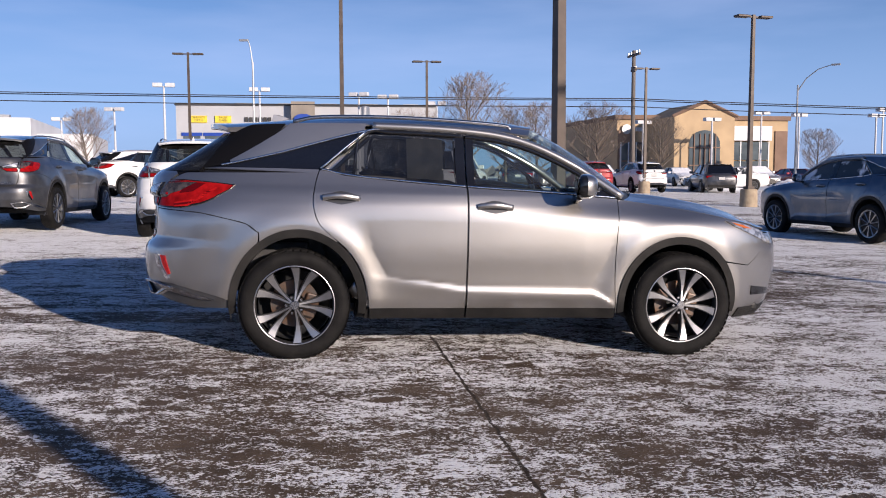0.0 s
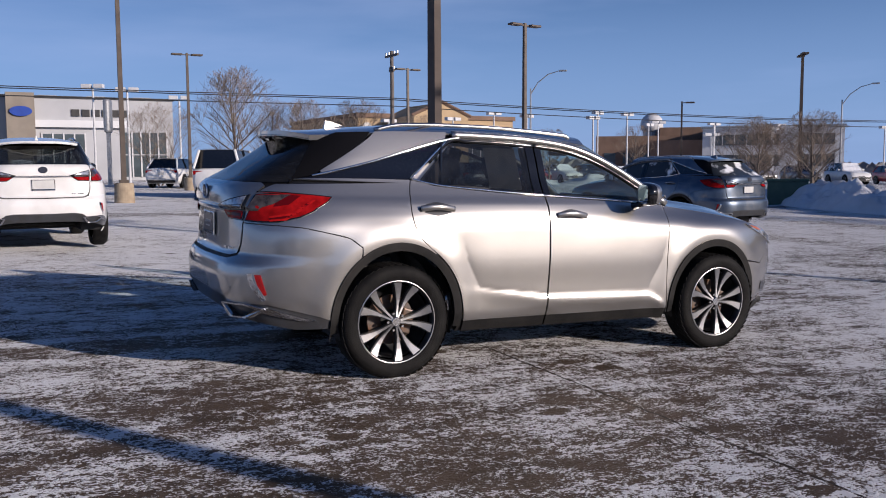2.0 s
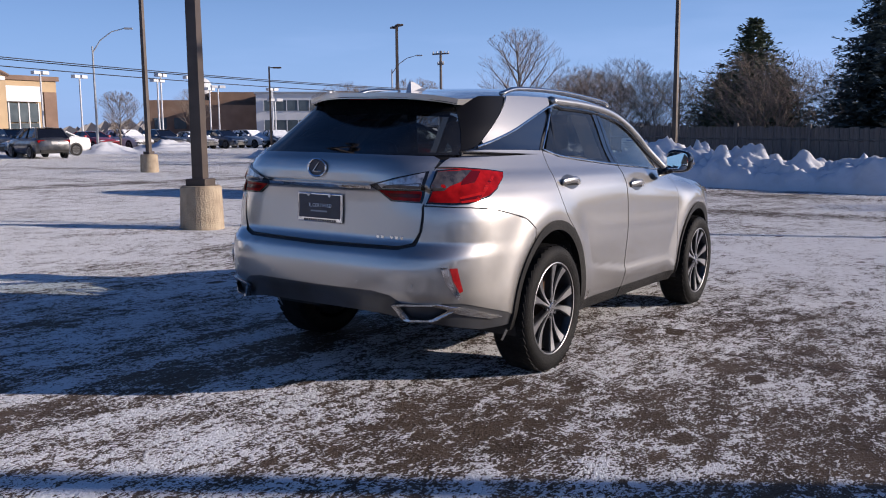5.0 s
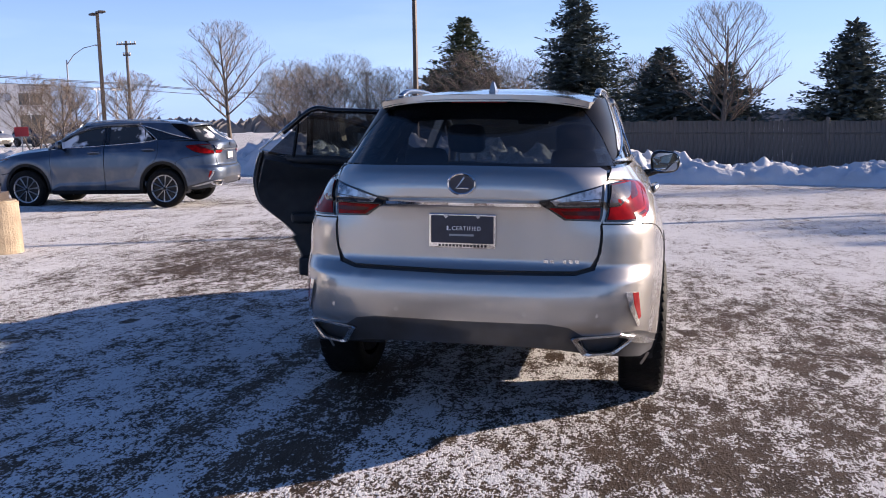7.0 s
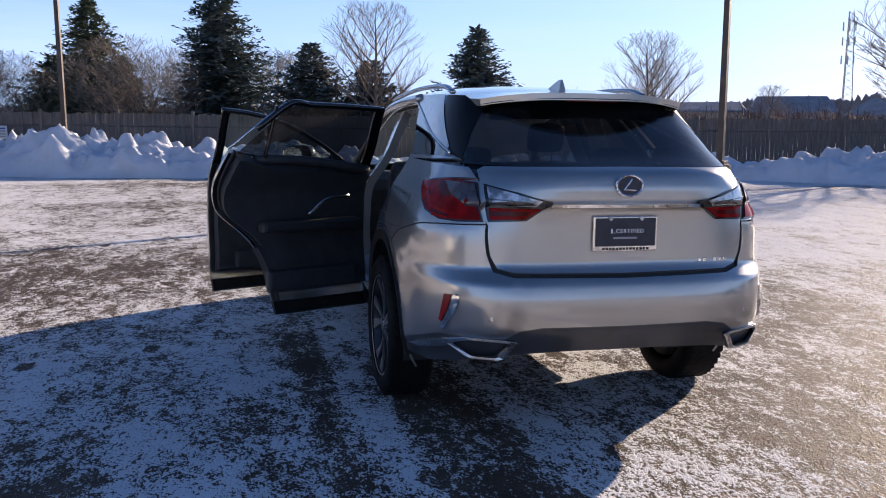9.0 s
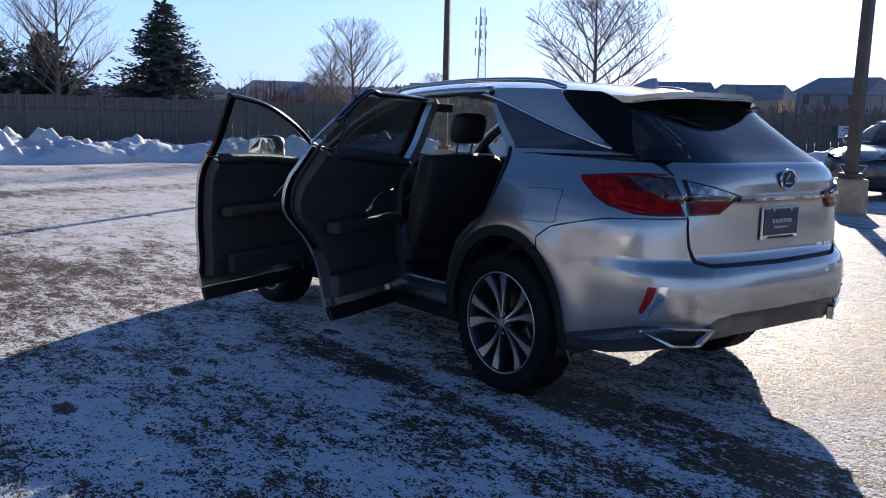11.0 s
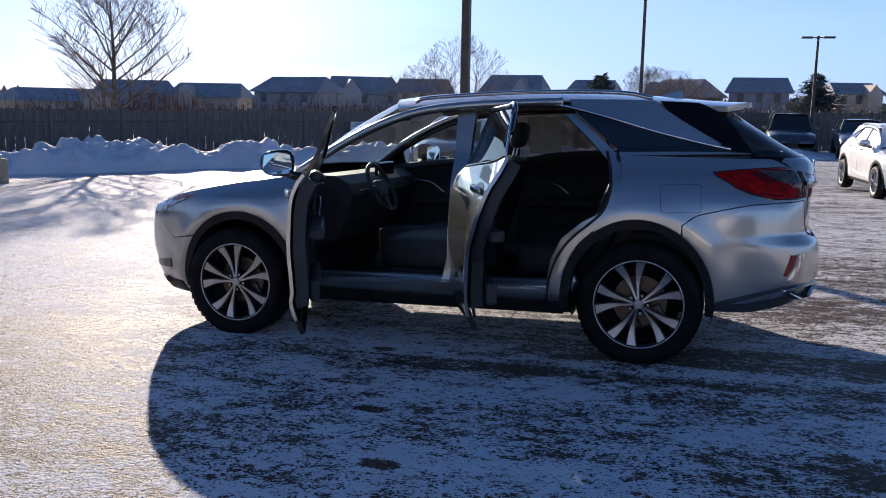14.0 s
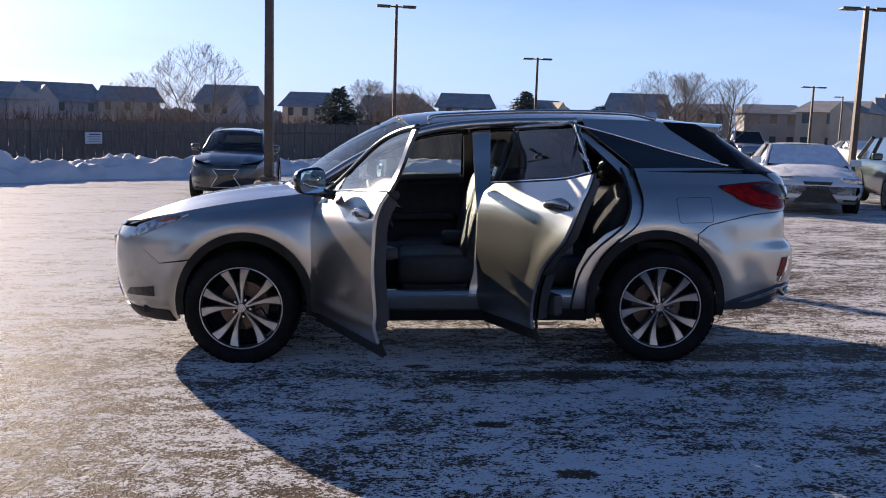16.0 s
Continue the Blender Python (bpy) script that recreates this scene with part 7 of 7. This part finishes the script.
# woods grey is paled so that its base colour carries the haze
tagged(part("distant_woods", bm, mat("haze_paled_woods", (0.20, 0.19, 0.19), 0.95, 0, (0.26, 0.25, 0.25), 0.05)), "grey belt of leafless woods on the horizon, its colour paled for haze", "woods", kind="stuff")
bm = bmesh.new()
random.seed(9)
for k in range(6000):
    az = radians(random.uniform(-100, -26))
    dd = random.uniform(46, 84)
    x, y = dd * math.cos(az), 5 + dd * math.sin(az)
    hgt = random.uniform(1.5, 3.1) * (0.85 + 0.7 * noise.noise((x * 0.12, y * 0.12, 3)))
    c = Vector((x, y, ground_z(x, y)))
    a = random.uniform(0, math.tau)
    top = c + Vector((random.uniform(-0.5, 0.5), random.uniform(-0.5, 0.5), hgt))
    s_ = Vector((math.cos(a), math.sin(a), 0)) * 0.05
    bm.faces.new([bm.verts.new(p) for p in (c - s_, c + s_, top)])
    for j in range(3):
        b0 = c.lerp(top, random.uniform(0.3, 0.9))
        tip = b0 + Vector((random.uniform(-0.7, 0.7), random.uniform(-0.7, 0.7), random.uniform(0.1, 0.7)))
        bm.faces.new([bm.verts.new(p) for p in (b0 - s_ * 0.5, b0 + s_ * 0.5, tip)])
tagged(part("brush", bm, M_RED_BRUSH), "reddish-brown winter brush behind the fence", "brush", kind="stuff")


# ---- other vehicles on the lot ----
M_P_WHITE = car_paint("white_car_paint", (0.74, 0.74, 0.73), 0.04, 0.35, 0.0, 0.3)
M_P_GREY = car_paint("blue_grey_paint", (0.075, 0.098, 0.140), 0.2, 0.3, 0.8, 0.3)
M_P_DARK = car_paint("dark_grey_paint", (0.075, 0.077, 0.085), 0.2, 0.3, 0.7, 0.35)
M_P_BLACK = car_paint("black_car_paint", (0.012, 0.013, 0.014), 0.1, 0.22, 0.0, 0.2)
M_P_RED = car_paint("red_car_paint", (0.30, 0.012, 0.014), 0.1, 0.3, 0.2, 0.2)
M_P_SILVER = car_paint("plain_silver_paint", (0.45, 0.45, 0.46), 0.2, 0.32, 0.8, 0.3)
M_P_GREEN = car_paint("dark_green_paint", (0.02, 0.05, 0.04), 0.1, 0.25, 0.3, 0.2)
M_SNOWY_GLASS = mat("snow_dusted_glass", (0.03, 0.035, 0.04), 0.2, 0, (0.78, 0.80, 0.84), 3.5, amount=(0.50, 0.60), rough2=0.6)
M_BLANK = mat("blank_plate", (0.55, 0.55, 0.53), 0.5, 0, (0.48, 0.48, 0.47), 9)


def make_plain_wheel():
    """A wheel of three parts for the other cars, its face towards -y."""
    root = thing("wheel", "", "")
    w, r0, r1, yf = 0.115, 0.262, 0.375, -0.108
    part("tyre", revolve([(r0 - 0.01, -w * 0.86), (r0 + 0.03, -w), (r1 - 0.03, -w * 0.98), (r1, -w * 0.62), (r1, w * 0.62), (r1 - 0.03, w * 0.98), (r0 - 0.01, w * 0.86)], 32), M_TYRE, root, smooth=True)
    bm = revolve([(r0 - 0.02, yf + 0.012), (r0 + 0.002, yf + 0.004), (r0 - 0.008, yf + 0.02), (r0 - 0.022, 0.02)], 32)
    for k in range(10):
        a = (k // 2) * math.tau / 5 + (0.16 if k % 2 else -0.16) + 0.3
        b = (k // 2) * math.tau / 5 + (0.33 if k % 2 else -0.33) + 0.3
        c, d = Vector((0.03 * math.cos(a), yf + 0.02, 0.03 * math.sin(a))), Vector((0.255 * math.cos(b), yf + 0.014, 0.255 * math.sin(b)))
        tube(bm, [c, c.lerp(d, 0.5), d], [0.010, 0.011, 0.019], 4)
    part("rim", bm, M_RIM, root)
    # flat black disc paints in the shade of the hollow between the spokes
    part("hub_face", revolve([(0.0, yf + 0.05), (0.25, yf + 0.05)], 24), M_BLACK, root, "black disc standing for the shaded hollow behind the spokes")
    return root


plain_wheel = make_plain_wheel()
INSIDE = ("front_seat", "rear_bench", "seat_", "bench_", "headrest", "dash", "display", "centre_console", "steering", "wheel_hub", "rear_view", "armrest", "door_pocket", "pull_handle", "inner_sill", "bulkhead", "engine_bay", "door_lining",
          "lettering", "window_sticker", "print_bar", "frame_lettering", "plate_screw", "parking_sensor", "door_seal", "sill_face", "centre_pillar", "hinge_pillar", "rear_door_post", "brake_light", "front_axle", "rear_axle", "exhaust_dark", "lamp_chevron", "lamp_band", "badge_ring", "fuel_flap")


def same_model(x, y, heading, paint, label, scale=(1, 1, 1), panes=None, plate=True):
    """Another car of the same shape with all doors shut, in its own paint."""
    m = Matrix.Translation((x, y, ground_z(x, y))) @ Matrix.Rotation(radians(heading), 4, "Z") @ Matrix.Diagonal((*scale, 1))
    c = copy_thing(car, m)
    tagged(c, label, "car", "parked cars")
    for o in c.children_recursive:
        if o.type != "MESH":
            continue
        if o.parent is c and "_door" in o.name and ("front_door" in o.name or "rear_door" in o.name) and "post" not in o.name and "seal" not in o.name:
            o.matrix_basis = Matrix()
            o["label"] = "closed door"
        if not o.material_slots:
            continue
        use = o.material_slots[0].material
        swap = {M_PAINT: paint, M_PLATE: M_BLANK, M_PAPER: M_TRIM}
        if panes:
            swap.update({M_GLASS: panes, M_PRIVACY: panes, M_SHIELD: panes})
        if "badge" in o.name:
            continue
        if use in swap:
            o.material_slots[0].link = "OBJECT"
            o.material_slots[0].material = swap[use]
        if o.get("label") in ("pale paper price sheet inside the glass", "thin dark gap round the fuel flap", "closed silver door", "silver tailgate, dulled by road salt", "silver rear bumper with four sensor dots", "dark tinted rear window with a dusting of frost"):
            del o["label"]
    doomed = [o for o in c.children_recursive if o.name.startswith(INSIDE)]
    for o in list(c.children):
        if o.type == "EMPTY" and o.name.startswith("wheel"):
            place = o.matrix_basis.copy()
            doomed += [o] + list(o.children_recursive)
            w_ = copy_thing(plain_wheel, Matrix())
            w_.parent, w_.matrix_basis = c, place
    for o in {d.name: d for d in doomed}.values():
        bpy.data.objects.remove(o)
    return c


same_model(9.86, 9.55, 97, M_P_GREY, "blue-grey sport utility car with snow clinging to its windows", panes=M_SNOWY_GLASS)
same_model(-3.15, 9.55, 92, M_P_WHITE, "white compact sport utility car seen from behind, dusted with frost", (0.95, 0.97, 0.965))
same_model(-6.35, 10.65, 85, M_P_DARK, "dark grey compact sport utility car with snow on its rear window", (0.95, 0.97, 0.965))
same_model(-5.55, -14.6, 96, M_P_WHITE, "low white car with its windows under fresh snow, facing the lot", (0.97, 0.97, 0.88), panes=M_SNOW_THIN)
same_model(4.75, -16.0, 94, M_P_BLACK, "black sport utility car parked nose-out beside a lamp post", (0.98, 0.98, 0.99))
same_model(13.6, 38.6, 88, M_P_RED, "red compact sport utility car in a far row", (0.95, 0.97, 0.965))
same_model(16.6, 38.9, 90, M_P_WHITE, "white compact sport utility car in a far row", (0.95, 0.97, 0.965))
same_model(-6.5, 25.4, 30, M_P_WHITE, "white compact sport utility car parked at an angle behind the row", (0.93, 0.96, 0.95))


def plain_car(style, x, y, heading, paint, label, snow=False):
    """A simpler parked vehicle: lower body, glasshouse, roof, lamps and wheels."""
    dims = {"sedan": dict(l=4.85, w=1.84, h=1.44, hood=0.93, belt=0.98, deck=1.06, cab=(1.05, 0.15, -0.95, -1.75), r=0.335),
            "wagon": dict(l=4.80, w=1.90, h=1.84, hood=1.10, belt=1.14, deck=None, cab=(0.95, 0.35, -2.20, -2.32), r=0.39),
            "hatch": dict(l=4.45, w=1.82, h=1.60, hood=1.00, belt=1.06, deck=None, cab=(0.95, 0.15, -1.55, -2.05), r=0.345),
            "pickup": dict(l=5.75, w=1.98, h=1.90, hood=1.15, belt=1.18, deck=1.20, cab=(1.15, 0.55, -0.85, -0.98), r=0.40)}[style]
    L, W, H = dims["l"] / 2, dims["w"] / 2, dims["h"]
    v = thing("car" if style != "pickup" else "pickup_truck", label, "car" if style != "pickup" else "truck", on_ground(x, y, heading), "parked cars")
    c0, c1, c2, c3 = dims["cab"]
    top = spl((-L, dims["belt"] - 0.16), (-L + 0.12, (dims["deck"] or dims["belt"]) - 0.04), (min(c3, -L + 0.3) if not dims["deck"] else c3, dims["deck"] or dims["belt"]), (c0, dims["belt"]), (L - 0.7, dims["hood"] - 0.05), (L - 0.15, dims["hood"] - 0.20), (L, 0.62))
    xs = [-L, -L + 0.05, -L + 0.15, -L + 0.4, -1.3, -0.6, 0.2, 1.0, 1.5, L - 0.45, L - 0.2, L - 0.06, L]
    ring = []
    for xx in xs:
        e = min(1, (L - abs(xx)) / 0.42)
        w = W * (0.80 + 0.20 * math.sqrt(max(0, 1 - (1 - e) ** 2)))
        zt = top(xx)
        lo = 0.24 + 0.14 * (1 - e)
        half = [(0, lo), (w * 0.88, lo), (w * 0.97, lo + 0.14), (w, 0.62), (w * 0.985, zt - 0.17), (w * 0.93, zt - 0.04), (w * 0.55, zt + 0.012), (0, zt + 0.02)]
        ring.append([(xx, yy, zz) for yy, zz in half] + [(xx, -yy, zz) for yy, zz in half[-2:0:-1]])
    bm = bmesh.new()
    vs = [[bm.verts.new(p) for p in r] for r in ring]
    n = len(vs[0])
    for a, b in zip(vs, vs[1:]):
        for k in range(n):
            bm.faces.new((a[k], a[(k + 1) % n], b[(k + 1) % n], b[k]))
    bm.faces.new(vs[0]), bm.faces.new(vs[-1][::-1])
    bmesh.ops.recalc_face_normals(bm, faces=bm.faces)
    part("body", bm, paint, v, smooth=True)
    zb = dims["belt"] - 0.03
    wt, wb = W * 0.70, W * 0.92
    corners = [((c0, wb, zb), (c1, wt, H - 0.05)), ((c3, wb * 0.96, zb + (0.05 if dims["deck"] else 0)), (c2, wt * 0.97, H - 0.06))]
    bm = bmesh.new()
    q = [bm.verts.new(p) for p in (corners[0][0], corners[1][0], corners[1][1], corners[0][1])]
    p_ = [bm.verts.new((a.co.x, -a.co.y, a.co.z)) for a in q]
    for f in ((q[0], q[1], q[2], q[3]), (p_[3], p_[2], p_[1], p_[0]), (q[3], p_[3], p_[0], q[0]), (q[1], p_[1], p_[2], q[2]), (q[2], p_[2], p_[3], q[3])):
        bm.faces.new(f)
    bmesh.ops.recalc_face_normals(bm, faces=bm.faces)
    part("glasshouse", bm, M_SNOWY_GLASS if snow else M_GLASS_BLACK, v, "glass dusted with snow" if snow else "dark glass")
    bm = bmesh.new()
    rr = []
    for i in range(9):
        t = i / 8
        xx = c1 + 0.06 + (c2 - c1 - 0.12) * t
        zz = H - 0.05 + 0.05 * math.sin(math.pi * (0.15 + 0.7 * t))
        rr.append([(xx, yy * wt * 1.03, zz - 0.045 * abs(yy) ** 3) for yy in (-1, -0.6, 0, 0.6, 1)])
    bm2 = rows_mesh(rr)
    bm.free()
    bmesh.ops.solidify(bm2, geom=bm2.faces[:], thickness=0.04)
    bmesh.ops.recalc_face_normals(bm2, faces=bm2.faces)
    part("roof", bm2, M_SNOW_THIN if snow else paint, v, "snow-covered roof" if snow else "", smooth=True)
    for s in (-1, 1):
        for (a, b), r_ in (((corners[0][0], corners[0][1]), 0.030), ((corners[1][0], corners[1][1]), 0.05)):
            bm = bmesh.new()
            tube(bm, [(a[0], s * a[1], a[2]), (b[0], s * b[1], b[2])], r_, 6)
            part("pillar", bm, paint, v)
        xm = (c1 + c2) / 2
        bm = bmesh.new()
        tube(bm, [(xm, s * wb * 1.0, zb), (xm, s * wt * 1.01, H - 0.06)], 0.035, 6)
        part("pillar", bm, M_GLOSS, v)
        block("mirror", (c0 - 0.38, min(s * W * 0.98, s * (W + 0.20)), zb + 0.02), (c0 - 0.24, max(s * W * 0.98, s * (W + 0.20)), zb + 0.17), paint, v, bevel=0.03)
        block("tail_lamp", (-L + 0.02, min(s * W * 0.45, s * W * 0.90), dims["belt"] - 0.26), (-L + 0.20, max(s * W * 0.45, s * W * 0.90), dims["belt"] - 0.12), M_LENS, v, bevel=0.02)
        block("headlamp", (L - 0.34, min(s * W * 0.48, s * W * 0.92), 0.66), (L - 0.12, max(s * W * 0.48, s * W * 0.92), 0.78), M_CLEAR, v, bevel=0.03)
        for xx in (-L * 0.57, L * 0.60):
            bm = bmesh.new()
            bmesh.ops.create_cone(bm, cap_ends=True, segments=24, radius1=dims["r"] + 0.055, radius2=dims["r"] + 0.055, depth=0.05, matrix=Matrix.Translation((xx, s * (W - 0.012), dims["r"] + 0.02)) @ Matrix.Rotation(radians(90), 4, "X"))
            part("wheel_arch", bm, M_BLACK, v)
            w_ = copy_thing(plain_wheel, Matrix())
            w_.parent = v
            k = dims["r"] / 0.375
            w_.matrix_basis = Matrix.Translation((xx, s * (W - 0.085), dims["r"])) @ Matrix.Rotation(0 if s < 0 else math.pi, 4, "Z") @ Matrix.Diagonal((k, 1, k, 1))
    bm = bmesh.new()
    gp_ = [(0.30, 0.70), (0.22, 0.56), (0.44, 0.30)]
    gl_ = [(W * a, z) for a, z in gp_] + [(-W * a, z) for a, z in gp_[::-1]]
    g0_, g1_ = [bm.verts.new((L - 0.10, y, z)) for y, z in gl_], [bm.verts.new((L + 0.014 - 0.05 * (z - 0.3), y, z)) for y, z in gl_]
    bm.faces.new(g1_)
    for k in range(6):
        bm.faces.new((g0_[k], g0_[(k + 1) % 6], g1_[(k + 1) % 6], g1_[k]))
    bmesh.ops.recalc_face_normals(bm, faces=bm.faces)
    part("front_grille", bm, M_BLACK, v)
    for s in (-1, 1):
        block("air_intake", (L - 0.22, min(s * W * 0.55, s * W * 0.85), 0.32), (L - 0.055, max(s * W * 0.55, s * W * 0.85), 0.44), M_BLACK, v, bevel=0.02)
    block("rear_trim", (-L - 0.012, -W * 0.8, 0.30), (-L + 0.12, W * 0.8, 0.44), M_CLAD, v, bevel=0.02)
    block("number_plate", (-L - 0.02, -0.16, 0.72), (-L + 0.03, 0.16, 0.86), M_BLANK, v)
    if style == "pickup":
        block("load_bed", (-L + 0.10, -W * 0.82, 0.75), (c3 - 0.05, W * 0.82, 1.235), M_DARK, v)
    if snow:
        rr = []
        for i in range(10):
            t = i / 9
            xx = c0 + (L - 0.25 - c0) * t
            rr.append([(xx, yy * W * 0.82, top(xx) + 0.022 + 0.02 * noise.noise((xx * 3, yy * 3, 1)) - 0.05 * abs(yy) ** 4) for yy in [-1 + k * 0.25 for k in range(9)]])
        sb = rows_mesh(rr)
        bmesh.ops.recalc_face_normals(sb, faces=sb.faces)
        part("snow_cover", sb, M_SNOW_THIN, v, "fresh snow over the hood", smooth=True)
        (xa, ya, za), (xb, yb, zb_) = corners[0]
        rr = []
        for i in range(8):
            t = 0.04 + 0.94 * i / 7
            rr.append([(xa + (xb - xa) * t + 0.022, k * (ya + (yb - ya) * t) * 0.94, za + (zb_ - za) * t + 0.022 + 0.012 * noise.noise((t * 5, k * 3, x))) for k in [-1 + j * 0.25 for j in range(9)]])
        sb = rows_mesh(rr)
        bmesh.ops.recalc_face_normals(sb, faces=sb.faces)
        part("windshield_snow", sb, M_SNOW_THIN, v, "fresh snow over the windshield", smooth=True)
    return v


random.seed(21)
plain_car("sedan", -8.35, -12.9, 75, M_P_WHITE, "white saloon car buried under fresh snow, nose towards the lot", True)
plain_car("hatch", -11.15, -13.1, 75, M_P_GREEN, "dark green hatchback with sunlit windows beside a snowy saloon")
plain_car("pickup", -19.5, -46.0, 85, M_P_SILVER, "silver pickup truck in the far row")
plain_car("wagon", -4.6, -35.0, 90, M_P_DARK, "dark boxy car seen from behind in the far row")
plain_car("hatch", -7.2, -33.4, 88, M_P_GREY, "dark grey hatchback in the far row")
plain_car("hatch", -12.5, -44, 90, M_P_WHITE, "white hatchback dusted with snow in the far row", True)
plain_car("sedan", -16.0, -40.5, 80, M_P_DARK, "dark saloon car in the far row")
plain_car("sedan", -23.5, -40, 85, M_P_WHITE, "white saloon car dusted with snow in the far row", True)
plain_car("wagon", -24.5, -36, 80, M_P_SILVER, "silver boxy car in the far row")
plain_car("wagon", 4.6, 28.3, 64, M_P_WHITE, "white boxy off-road wagon with dark rear window")
plain_car("hatch", 5.2, 43.2, 60, M_P_WHITE, "white hatchback in a far row")
plain_car("hatch", 10.6, 42.4, 80, M_P_GREY, "grey hatchback in a far row")
plain_car("hatch", 21.5, 40.2, 78, M_P_DARK, "dark hatchback with a snowy rear window in a far row")
plain_car("sedan", 24.0, 43.5, 175, M_P_WHITE, "white saloon car in a far row", True)
shades = [M_P_WHITE, M_P_GREY, M_P_SILVER, M_P_DARK, M_P_WHITE, M_P_RED, M_P_SILVER, M_P_GREY]
for k in range(13):
    plain_car(("hatch", "sedan", "hatch")[k % 3], 15 + k * 3.0, 58.5 - k * 0.35, 268 + random.uniform(-4, 4), shades[(k * 3) % 8], "parked car in a far display row, glass dusted with snow", k % 2 == 0)
for k in range(7):
    plain_car(("hatch", "wagon")[k % 2], 52 + k * 3.1, 52 - k * 2.2, 250 + random.uniform(-6, 6), shades[(k * 5 + 1) % 8], "parked car in a far display row", k % 3 == 0)
for k in range(4):
    plain_car(("hatch", "sedan")[k % 2], -9 + k * 3.6, 62, 268 + random.uniform(-4, 4), shades[(k * 3 + 2) % 8], "parked car before the pale showroom", k % 2 == 0)
for o in list(plain_wheel.children_recursive) + [plain_wheel]:
    bpy.data.objects.remove(o)
